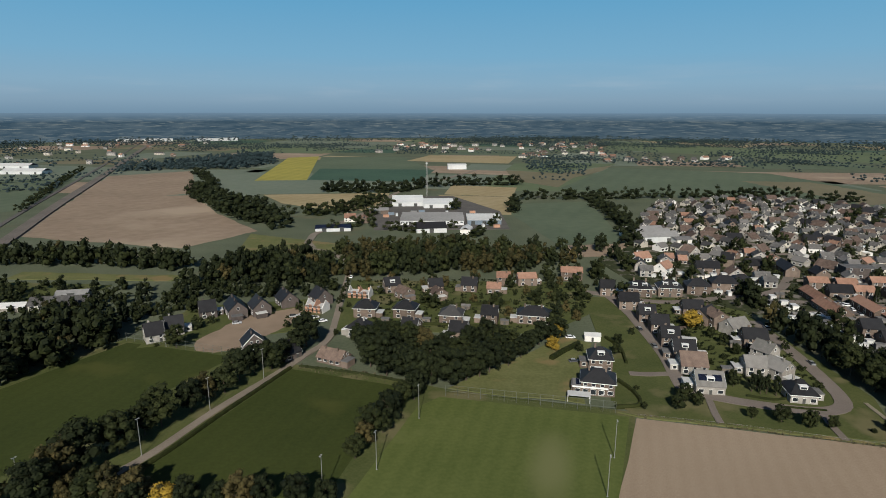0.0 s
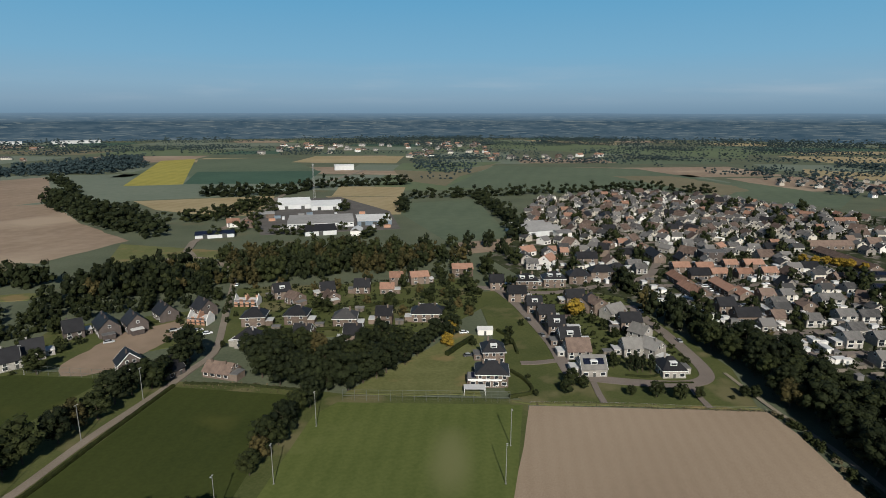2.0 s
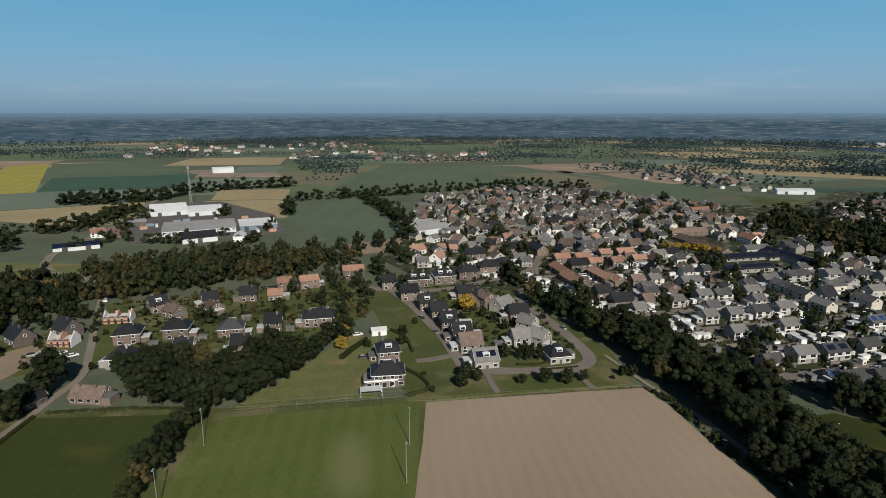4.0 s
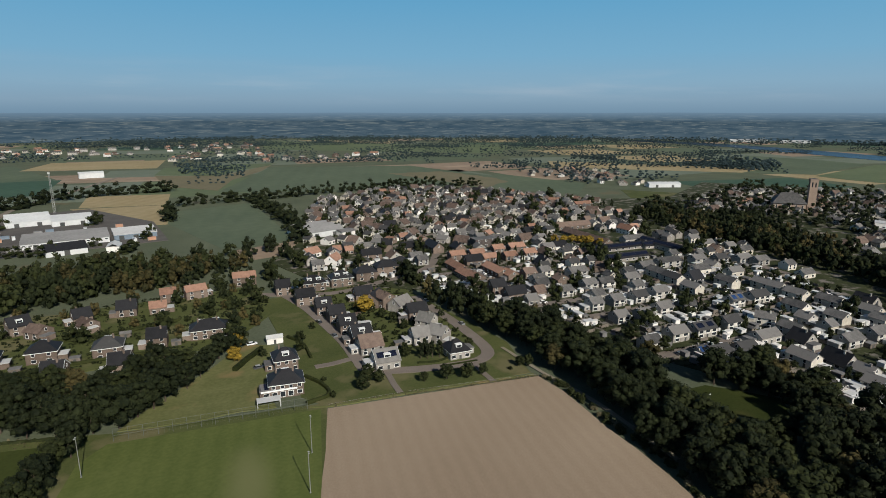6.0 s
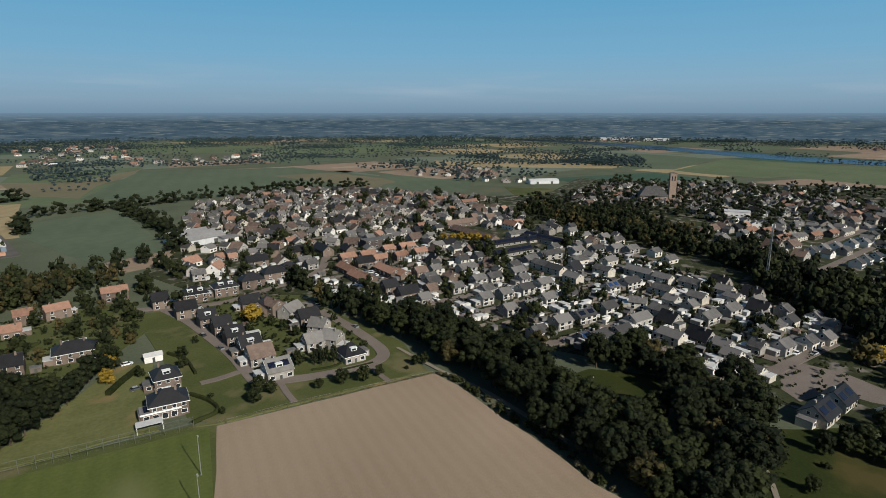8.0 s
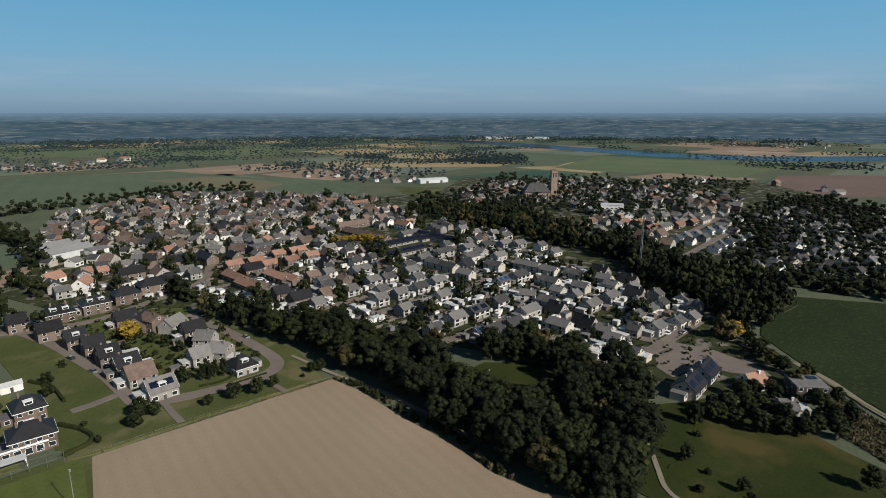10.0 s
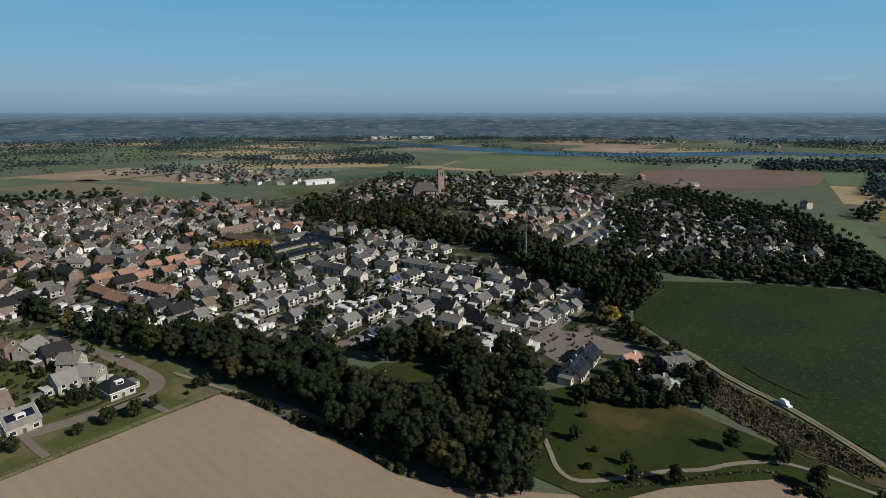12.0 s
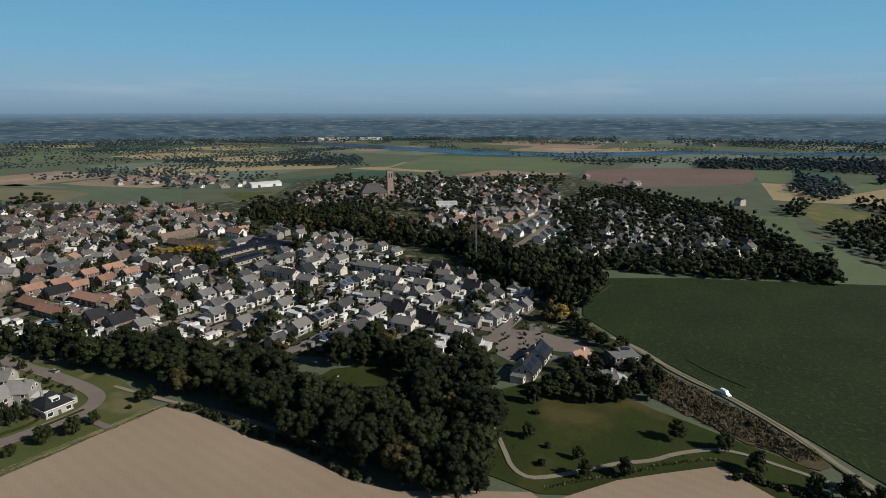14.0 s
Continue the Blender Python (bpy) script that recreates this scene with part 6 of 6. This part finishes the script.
    arm = part("arm", Shape().tube((-.5, 0, 12.25), (.5, 0, 12.25), .06, .06, 6), M_STEEL, p)
    for k in (-.42, .42):
        part("lamp_head", Shape().box(k - .2, k + .2, -.35, .1, 12.27, 12.45, bevel=.05), M_STEEL, arm, "pale lamp head")
    return p


FLOOD = flood_light()
FLOOD.matrix_basis = pose(51, 155, 0, 0, 0, 75)
for x, y, a in ((44, 137, 75), (-8, 178, -105), (-19, 149, -105), (-32, 137, -105), (-80, 183, 65), (-69, 208, 65), (-90, 156, 65), (-112, 136, 65), (-121, 239, 0)):
    copy_thing(FLOOD, pose(x, y, 0, 0, 0, a))


M_FENCE = material("dull_green_steel", c(.075, .085, .070), c(.13, .14, .115), 6, 1, rough=.6, bump=.03)


def ball_fence(a, b, height, n, label):
    """A tall ball-stop fence: posts, rails and a coarse net of wires."""
    a, b = Vector((*a, 0)), Vector((*b, 0))
    f = thing("ball_fence", label, "fence")
    L = (b - a).length
    for i in range(n + 1):
        part("post", Shape().tube((L * i / n, 0, -.3), (L * i / n, 0, height), .07, .06, 6), M_FENCE, f)
    for z in (.15, height * .5, height):
        part("rail", Shape().tube((0, 0, z), (L, 0, z), .05, .05, 5), M_FENCE, f)
    s = Shape()
    for i in range(int(L / 1.6)):
        s.tube((i * 1.6, 0, .1), (i * 1.6, 0, height * (1 if i % 2 else .5)), .012, .012, 3)
    for i in range(1, int(height / 1.1)):
        s.tube((0, 0, i * 1.1), (L, 0, i * 1.1), .012, .012, 3)
    tagged(part("net", s, M_FENCE, f, "fine grey wire net"), kind="stuff")
    f.matrix_basis = pose(a.x, a.y, 0, 0, 0, math.degrees(math.atan2(b.y - a.y, b.x - a.x)))


ball_fence((1, 194), (59, 181.5), 4.5, 14, "tall steel ball-stop fence along the playing field")
ball_fence((-142, 246), (-89, 229), 4.0, 12, "tall steel ball-stop fence before dark houses")


def low_fence(pts, gap, height, label):
    f = thing("post_fence", label, "fence")
    line = smooth_line(pts, gap)
    for p in line:
        part("post", Shape().box(p.x - .06, p.x + .06, p.y - .06, p.y + .06, -.2, height, bevel=.02), M_TIMBER, f)
    for a, b in zip(line, line[1:]):
        part("wire", Shape().tube((a.x, a.y, height - .1), (b.x, b.y, height - .1), .02, .02, 4), M_STEEL, f)


low_fence([(66, 179.5), (100, 172), (144, 159)], 4, 1.1, "low post-and-wire fence along the field")


def hedge(pts, width, height, label, mat=M_HEDGE, ragged=.25, name="hedge"):
    """A hedge with an uneven top and sides."""
    line = smooth_line(pts, .8)
    ring = [(-.5, 0), (-.55, .45), (-.42, .9), (0, 1.0), (.42, .9), (.55, .45), (.5, 0)]
    v, f = [], []
    for i, p in enumerate(line):
        d = line[min(i + 1, len(line) - 1)] - line[max(i - 1, 0)]
        side = Vector((-d.y, d.x, 0)).normalized()
        for a, b in ring:
            j = 1 + ragged * (rnd.random() - .5) * 2
            v.append(p + side * a * width * j + Vector((0, 0, b * height * (1 + ragged * (rnd.random() - .5)))))
    n = len(ring)
    for i in range(len(line) - 1):
        f += [(i * n + k, i * n + k + 1, (i + 1) * n + k + 1, (i + 1) * n + k) for k in range(n - 1)]
    f += [tuple(range(n)), tuple(range(len(v) - n, len(v)))[::-1]]
    tagged(new(name, mesh_of(name, v, f, mat)), label, "hedge")


hedge([(-61, 217), (-75, 180), (-84, 155), (-92, 141), (-108, 110)], 1.3, 1.4, "long clipped dark hedge beside the lane", ragged=.12)
hedge([(45, 226), (52, 234), (60, 242)], 1.8, 2.2, "tall clipped hedge round the garden", ragged=.15)
hedge([(74, 250), (77, 238), (75, 222)], 1.1, 1.6, "clipped dark green garden hedge", ragged=.15)
hedge([(67, 206), (70, 196), (69, 187), (60, 185)], 1.2, 1.5, "clipped hedge round the house plot", ragged=.15)
hedge([(-58, 219), (-35, 213), (-14, 205)], 1.2, .9, "low rough hedge behind the playing field", M_LEAF, .5)
hedge([(127, 193), (118, 191), (110, 194)], .9, 1.0, "low clipped front-garden hedge", ragged=.12)
hedge([(116, 186), (132, 183)], .9, .9, "low clipped hedge before the bungalow", ragged=.12)
hedge([(-30, 268), (0, 266), (20, 263)], 1.4, 1.6, "garden hedge behind the wood", ragged=.2)
hedge([(-20, 298), (10, 296), (36, 300)], 1.6, 1.8, "long clipped garden hedge", ragged=.2)
hedge([(-106, 282), (-75, 296), (-60, 300)], 1.0, 1.4, "green garden hedge of the hamlet", ragged=.2)


def goal(x, y, turn):
    g = thing("goal", "small yellow-white goal on the grass", "goal")
    for k in (-2.5, 2.5):
        part("post", Shape().tube((k, 0, -.1), (k, 0, 2), .07, .07, 8), M_FRAME, g)
        part("stay", Shape().tube((k, 0, 2), (k, 1.2, 0), .04, .04, 6), M_FRAME, g)
    part("crossbar", Shape().tube((-2.5, 0, 2), (2.5, 0, 2), .07, .07, 8), M_FRAME, g)
    g.matrix_basis = pose(x, y, 0, 0, 0, turn)


goal(181, 111.5, 8)


# ---------------------------------------------------------------- cars
def car(paint, label, van=False):
    """Lower body, cabin with glass, wheels, lamps."""
    h = 1.95 if van else 1.45
    o = thing("van" if van else "car", label, "van" if van else "car", "parked cars")
    prof = [(-2.2, .35), (2.2, .35), (2.25, .75), (1.5, .95), (-2.1, 1.0), (-2.25, .7)]
    s = Shape()
    v = [(x, y, z) for y in (-.88, .88) for x, z in prof]
    n = len(prof)
    s.add(v, [tuple(range(n)), tuple(range(n, 2 * n))[::-1]] + [(i, n + i, n + (i + 1) % n, (i + 1) % n) for i in range(n)])
    body = part("body", s, paint, o)
    top = [(-2.1, .98), (1.15, .98), (.45, h), (-2.0, h)] if van else [(-1.9, .98), (1.2, .97), (.5, h), (-1.3, h)]
    s = Shape()
    v = [(x, y * (.94 if z < 1.2 else .8), z) for y in (-.88, .88) for x, z in top]
    s.add(v, [(0, 1, 2, 3), (7, 6, 5, 4), (0, 4, 5, 1), (1, 5, 6, 2), (2, 6, 7, 3), (3, 7, 4, 0)])
    part("cabin", s, M_GLASS if not van else paint, o, "dark glass cabin" if not van else "")
    part("roof_panel", Shape().box(top[3][0], top[2][0], -.68, .68, h, h + .05, bevel=.03), paint, o)
    if van:
        part("windscreen", Shape().box(0, .06, -.7, .7, 0, .95, m=pose(.86, 0, 1.02, 0, -36, 0)), M_GLASS, o, "dark windscreen")
    for x in (-1.4, 1.4):
        for y in (-.82, .82):
            w = part("wheel", Shape().tube((x, y - .1, .32), (x, y + .1, .32), .32, .32, 12), M_RUBBER, o)
            part("rim", Shape().tube((x, y - .12, .32), (x, y + .12, .32), .19, .19, 8), M_STEEL, w)
    for y in (-.6, .6):
        part("headlight", Shape().box(2.2, 2.27, y - .18, y + .18, .62, .76), M_FRAME, body)
    return o


DARK_CAR = car(M_CAR, "parked car with glossy paint")
DARK_CAR.matrix_basis = pose(54, 224, .05, 0, 0, 0)
WHITE_CAR = car(M_CAR_WHITE, "white car parked by the houses")
WHITE_CAR.matrix_basis = pose(99, 197, .16, 0, 0, -10)
VAN = car(M_CAR_WHITE, "white van parked on the farm track", True)
VAN.matrix_basis = pose(221, -28, .16, 0, 0, 221)
for x, y, a in ((93, 261, 95), (94, 220, 100), (92.5, 240, 92), (62, 212, 0), (150.5, 222, 85), (154, 262, 88), (-58, 341, 85), (-75, 278, 20), (-100, 268, 20)):
    copy_thing(DARK_CAR, pose(x, y, .16, 0, 0, a))
for x, y, a in ((-59, 271, 20), (-64, 276, 30), (58, 250, 0), (-57, 350, 90)):
    copy_thing(WHITE_CAR, pose(x, y, .14, 0, 0, a))
r = random.Random(77)
for x0, y0, a, L, n in ((232, 140.8, -9, 80, 6), (241.8, 190.9, -9, 100, 6), (256, 215, -9, 110, 7), (290, 250, -9, 180, 9), (232, 295, -9, 80, 6), (208, 270, 82, 60, 4), (260, 66, -9, 60, 5), (311, 172, 82, 110, 6), (250, 100, 82, 60, 4)):
    for i in range(n):
        t = L * (r.random() - .5)
        ca, sa = math.cos(radians(a)), math.sin(radians(a))
        off = r.choice((-2.2, 2.2))
        copy_thing(r.choice((DARK_CAR, DARK_CAR, WHITE_CAR)), pose(x0 + t * ca - off * sa, y0 + t * sa + off * ca, .14, 0, 0, a + r.choice((0, 180)) + r.uniform(-3, 3)))


# ---------------------------------------------------------------- sheds, canopies, building sites
def shed(w, d, h, wall_m, roof_m, label, pitched=False):
    s = thing("garden_shed", label, "shed", "garden sheds")
    part("wall", Shape().box(-w / 2, w / 2, -d / 2, d / 2, -.2, h), wall_m, s)
    if pitched:
        v = [(-w / 2 - .2, -d / 2 - .2, h), (w / 2 + .2, -d / 2 - .2, h), (w / 2 + .2, d / 2 + .2, h), (-w / 2 - .2, d / 2 + .2, h), (-w / 2 - .2, 0, h + d * .3), (w / 2 + .2, 0, h + d * .3)]
        part("roof", Shape().add(v, [(0, 1, 5, 4), (2, 3, 4, 5), (1, 2, 5), (3, 0, 4), (3, 2, 1, 0)]), roof_m, s)
    else:
        part("roof", Shape().box(-w / 2 - .15, w / 2 + .15, -d / 2 - .15, d / 2 + .15, h, h + .2, bevel=.05), roof_m, s)
    d_ = part("door", Shape().box(-.5, .5, -.05, .02, 0, 2), M_DOOR, s)
    d_.matrix_local = pose(0, -d / 2, 0)
    return s


SHEDS = [shed(4, 3, 2.4, M_TIMBER, M_FLAT, "grey timber garden shed with felt roof"), shed(6, 3.2, 2.5, M_BRICK_PALE, M_FLAT_PALE, "pale brick garage with white flat roof"),
         shed(3, 2.5, 2.2, M_TIMBER, M_ROOF_BROWN, "small timber shed with brown roof", True), shed(5, 3, 2.5, M_RENDER, M_FLAT_PALE, "white garden room with pale flat roof"),
         shed(4.5, 3, 2.3, M_TIMBER, M_ROOF_SLATE, "timber shed with grey pitched roof", True)]
SPOTS = [p for p in spread([(170, 300), (192, 215), (205, 150), (222, 80), (310, 66), (400, 240), (380, 300), (260, 340), (180, 340)], 9.5, .8, 91) if all((p[0] - a) ** 2 + (p[1] - b) ** 2 > (q - .5) ** 2 for a, b, q in PLACED)
         and all((p[0] - a) ** 2 + (p[1] - b) ** 2 > (q + 2.5) ** 2 for a, b, q in ROADS)][:230]
for n, (x, y) in enumerate(SPOTS):
    m = pose(x, y, 0, 0, 0, -9 + 90 * r.randrange(4))
    if n < len(SHEDS):
        SHEDS[n].matrix_basis = m
    else:
        copy_thing(r.choice(SHEDS), m)
for x, y, a in ((112, 214, -9), (108, 229, -9), (110, 244, -9), (112, 258, -9), (128, 240, -9), (120, 216, -9), (-8, 270, -9), (30, 268, -9), (-28, 270, -9), (12, 290, -9)):
    copy_thing(SHEDS[r.randrange(5)], pose(x, y, 0, 0, 0, a))
white_shed = shed(7, 4, 2.6, M_RENDER, M_FLAT_PALE, "white garden house with pale grey roof", True)
white_shed.matrix_basis = pose(67.5, 248, 0, 0, 0, -9)


def annexe():
    """The flat-roofed front of the house behind the fence, with solar cells and a glass canopy."""
    a = thing("house_annexe", "flat-roofed white-trimmed annexe with solar cells and glass canopy", "annexe")
    part("wall", Shape().box(-7, 5, -3, 3, -.2, 3.2), M_BRICK, a)
    part("flat_roof", Shape().box(-7.3, 5.3, -3.3, 3.3, 3.2, 3.5, bevel=.05), M_FLAT, a)
    part("fascia", Shape().box(-7.35, 5.35, -3.36, -3.28, 2.95, 3.55), M_FRAME, a, "white fascia board")
    for i in range(4):
        part("solar_panel", Shape().box(-6 + 2.6 * i, -3.8 + 2.6 * i, -2, 1.5, 0, .06, m=pose(0, 0, 3.9, 10, 0, 0)), M_SOLAR, a, "dark glossy solar panel")
        set_window(a, -5.4 + 2.8 * i, -3, .4, 0, 1.9, 2.1)
    part("canopy", Shape().box(-9, -1, -9.5, -5.5, 2.5, 2.58), M_FLAT_PALE, a, "pale translucent canopy sheet")
    for x in (-8.8, -1.2):
        for y in (-9.3, -5.7):
            part("canopy_post", Shape().box(x - .07, x + .07, y - .07, y + .07, -.2, 2.5), M_FRAME, a)
    a.matrix_basis = pose(55, 197.5, 0, 0, 0, -12)


annexe()


def shell(x, y, turn, L, D):
    """A house under construction: bare block walls with openings, gables, some scaffolding."""
    s = thing("unfinished_house", "unfinished house of bare clay blocks with scaffolding", "building site")
    for y0 in (-D / 2, D / 2):
        for i in range(4):
            part("block_wall", Shape().box(-L / 2 + L * i / 4 + .02, -L / 2 + L * (i + .62) / 4, y0 - .15, y0 + .15, -.2, 3.0 + (i % 2) * 1.4), M_CLAYBLOCK, s)
    for k in (-L / 2, 0, L / 2):
        v = [(k - .15, -D / 2 + .16, -.2), (k - .15, D / 2 - .16, -.2), (k - .15, D / 2 - .16, 3), (k - .15, 0, 6.5), (k - .15, -D / 2 + .16, 3)]
        v += [(a + .3, b, q) for a, b, q in v]
        part("gable_wall", Shape().add(v, [(4, 3, 2, 1, 0), (5, 6, 7, 8, 9), (0, 1, 6, 5), (1, 2, 7, 6), (2, 3, 8, 7), (3, 4, 9, 8), (4, 0, 5, 9)]), M_RENDER if k else M_CLAYBLOCK, s)
    part("floor_slab", Shape().box(-L / 2, L / 2, -D / 2, D / 2, 2.7, 2.95), M_FLAT_PALE, s)
    for i in range(5):
        xx = -L / 2 + L * i / 4
        part("scaffold_pole", Shape().tube((xx, -D / 2 - 1.1, -.2), (xx, -D / 2 - 1.1, 6), .05, .05, 5), M_STEEL, s)
    for z in (2, 4):
        part("scaffold_board", Shape().box(-L / 2, L / 2, -D / 2 - 1.3, -D / 2 - .5, z, z + .06), M_TIMBER, s)
    s.matrix_basis = pose(x, y, 0, 0, 0, turn)


shell(-46, 312, -12, 12, 8)
shell(-65, 288, -20, 10, 8)
site = shed(5, 2.6, 2.6, M_TARP, M_FLAT_PALE, "teal site cabin beside the unfinished house")
site.matrix_basis = pose(-69, 275, 0, 0, 0, 15)


# ---------------------------------------------------------------- far hamlets
def hamlet(poly, gap, seed, kinds=("slate", "orange", "white", "gable", "slate", "brick")):
    rr = random.Random(seed)
    shapes = {}
    for x, y in spread(poly, gap * 1.25, .55, seed):
        k = rr.choice(kinds)
        far_house(shapes.setdefault(k, Shape()), k, rr.choice((10, 14, 20)), rr.choice((7, 8.5)), pose(x, y, 0, 0, 0, rr.uniform(-40, 40)))
    for k, s in shapes.items():
        tagged(new("far_houses", s.mesh("far_houses", [KINDS[k][0], KINDS[k][1], M_GLASS, M_FRAME])), "scattered houses of a far hamlet: " + KINDS[k][6], "houses", kind="stuff")


hamlet([(-236, 1480), (90, 1500), (210, 1850), (-129, 1990)], 38, 201)
hamlet([(171, 1348), (405, 1390), (514, 1960), (256, 2000)], 38, 202)
hamlet([(-900, 1000), (-560, 1150), (-640, 1500), (-1200, 1500)], 70, 203)
hamlet([(1880, 420), (2150, 330), (2250, -150), (1980, -200)], 60, 207)
hamlet([(330, 1220), (620, 1180), (700, 1290), (380, 1350)], 32, 205)
hamlet([(-1250, 1500), (-800, 1650), (-700, 2050), (-1300, 1950)], 70, 204)
hamlet([(820, 0), (1000, 80), (940, 140), (820, 100)], 30, 209)
hamlet([(720, -100), (900, -60), (860, -20), (740, -60)], 32, 210)


# ---------------------------------------------------------------- small planting and marks
def tufts(name, places, height, mat, label, blades=5, seed=3):
    """Grass tufts: a few leaning blades each, gathered in one mesh."""
    rr = random.Random(seed)
    v, f = [], []
    for x, y in places:
        for _ in range(blades):
            a, w, h = rr.uniform(0, 6.28), rr.uniform(.12, .3), height * rr.uniform(.5, 1.2)
            ox, oy, lean = rr.gauss(0, .3), rr.gauss(0, .3), rr.uniform(.1, .6) * h
            k = len(v)
            dx, dy = math.cos(a) * w, math.sin(a) * w
            v += [(x + ox - dx, y + oy - dy, .05), (x + ox + dx, y + oy + dy, .05), (x + ox + dx * .6 - dy / w * lean, y + oy + dy * .6 + dx / w * lean, h), (x + ox - dx * .6 - dy / w * lean, y + oy - dy * .6 + dx / w * lean, h)]
            f.append((k, k + 1, k + 2, k + 3))
    tagged(new(name, mesh_of(name, v, f, mat)), label, "grass", kind="stuff")


SCRUB = [(241, -2), (216, 4), (196, -20), (182, -44), (186, -52), (206, -36), (227, -14)]
tufts("dry_grass", spread(SCRUB, .9, .9, 301), .9, M_LEAF_DRY, "tall dry grass tufts on the scrub strip", 6)
tufts("dry_grass", along([(66, 180), (96, 173), (144, 159.5)], .5, .5, 302) + along([(66, 179), (96, 172), (144, 158.5)], .6, .5, 303), .6, M_LEAF_DRY, "dry grass along the field margin", 5)
tufts("dry_grass", along([(144, 24), (157, 6), (166, -6), (174, -21), (166, -30)], .5, .6, 304), .8, M_LEAF_DRY, "dry grass along the ploughed corner", 6)
tufts("dry_grass", spread([(-58, 221), (-30, 214), (-14, 206), (-16, 202), (-58, 216)], 1.6, .8, 305), .7, M_LEAF_DRY, "dry grass strip behind the playing field", 4)
tufts("dry_grass", along([(177, 60), (168, 40), (150, 40)], 1.0, 2, 306) + spread([(150, 20), (176, -12), (172, -22), (144, 30)], 2.2, .5, 307), .5, M_LEAF, "grass tufts in the park", 4)
tufts("crop_leaves", spread(CROP, 1.9, .95, 308), .32, M_CROP, "leafy rows of the root crop", 4)
for pts in ([(362, 27), (352, 26), (330, 31), (322, 30)], [(359, 24), (350, 23), (330, 28)], [(250, -16), (240, -24), (230, -36)]):
    ribbon("wheel_track", pts, .22, M_SCRUB, "bare wheel track through the crop", "track", z=.13, step=3, wobble=.4)


def planting(poly, gap, seed, label, low=.8, high=2.4):
    """Low garden shrubs and hedges between the houses, gathered in one mesh."""
    rr = random.Random(seed)
    shapes = [crown_shape(400 + i, 3, 8, .12) for i in range(4)]
    V, F, k = [], [], 0
    for x, y in spread(poly, gap, .85, seed):
        if any((x - a) ** 2 + (y - b) ** 2 < (q - 1.6) ** 2 for a, b, q in PLACED) or any((x - a) ** 2 + (y - b) ** 2 < (q + .6) ** 2 for a, b, q in ROADS):
            continue
        v, f = rr.choice(shapes)
        h, w = rr.uniform(low, high), rr.uniform(1.2, 3.2)
        V.append(v * np.array([w * 1.3, w * 1.3, h * 1.2]) + np.array([x, y, -.15 * h]))
        F.append(f + k)
        k += len(v)
    tagged(new("garden_planting", mesh_of("garden_planting", np.concatenate(V).tolist(), np.concatenate(F).tolist(), M_LEAF)), label, "shrubs", kind="stuff")


planting([(160, 300), (186, 210), (196, 140), (215, 75), (300, 62), (390, 225), (375, 300), (260, 340), (120, 360), (110, 330)], 4.6, 311, "shrubs and hedges of the estate gardens")
planting([(100, 310), (150, 305), (150, 210), (125, 200), (104, 215), (106, 300)], 4.5, 312, "shrubs of the new houses' gardens")
planting([(-40, 262), (45, 262), (80, 300), (84, 345), (-52, 345)], 4.5, 313, "shrubs of the detached houses' gardens")
planting([(150, 440), (300, 360), (420, 390), (500, 480), (450, 620), (370, 680), (250, 640)], 6, 314, "shrubs of the old village gardens", 1.5, 4.5)
planting([(405, 60), (410, -50), (500, -70), (660, -45), (720, 50), (600, 105), (460, 75)], 8, 315, "shrubs of the outer quarter gardens", 1.5, 4)
planting([(-240, 285), (-130, 262), (-160, 318), (-250, 318)], 8, 317, "shrubs of the farm gardens", 1, 3.5)
planting([(228, 76), (252, 82), (274, 62), (268, 30), (250, 26), (226, 36)], 6.5, 318, "shrubs and hedges round the paved court", 1.2, 3.6)


# ---------------------------------------------------------------- lean-tos, garden walls and screens behind the terraces
def back_gardens(poly, gap, seed):
    """Small lean-tos and screens close behind the houses, gathered by surface."""
    rr = random.Random(seed)
    sets = [("garden_screen", M_TIMBER, "grey timber garden screens between the plots", Shape()), ("lean_to", M_FLAT_PALE, "low pale flat-roofed lean-tos behind the houses", Shape()),
            ("lean_to", M_RENDER, "white garden canopies and lean-tos", Shape()), ("lean_to", M_FLAT, "dark felt-roofed garden stores", Shape())]
    for x, y in spread(poly, gap, .9, seed):
        if any((x - a) ** 2 + (y - b) ** 2 < (q - .4) ** 2 for a, b, q in PLACED) or any((x - a) ** 2 + (y - b) ** 2 < (q + 2.2) ** 2 for a, b, q in ROADS):
            continue
        m = pose(x, y, 0, 0, 0, -9 + 90 * rr.randrange(2) + rr.uniform(-3, 3))
        pick = rr.choice((0, 0, 1, 1, 2, 3))
        if pick == 0:
            w = rr.uniform(3, 6)
            sets[0][3].box(-w / 2, w / 2, -.06, .06, -.1, 1.8, m=m)
            for n in (-1, 1):
                sets[0][3].box(n * w / 2 - .07, n * w / 2 + .07, -.09, .09, -.1, 1.95, m=m)
        else:
            w, d, h = rr.uniform(1.2, 2.2), rr.uniform(.9, 1.6), rr.uniform(2, 2.6)
            sets[pick][3].box(-w, w, -d, d, -.1, h, m=m)
            sets[pick][3].box(-w - .15, w + .15, -d - .15, d + .15, h, h + .14, m=m)
    for name, mat, label, shape in sets:
        tagged(new(name, shape.mesh(name, mat)), label, "outbuildings", kind="stuff")


back_gardens([(165, 300), (188, 212), (200, 145), (220, 76), (310, 62), (400, 235), (380, 305), (260, 345), (125, 360)], 6.5, 331)
back_gardens([(150, 440), (300, 355), (420, 385), (500, 475), (450, 620), (370, 680), (250, 640)], 11, 332)
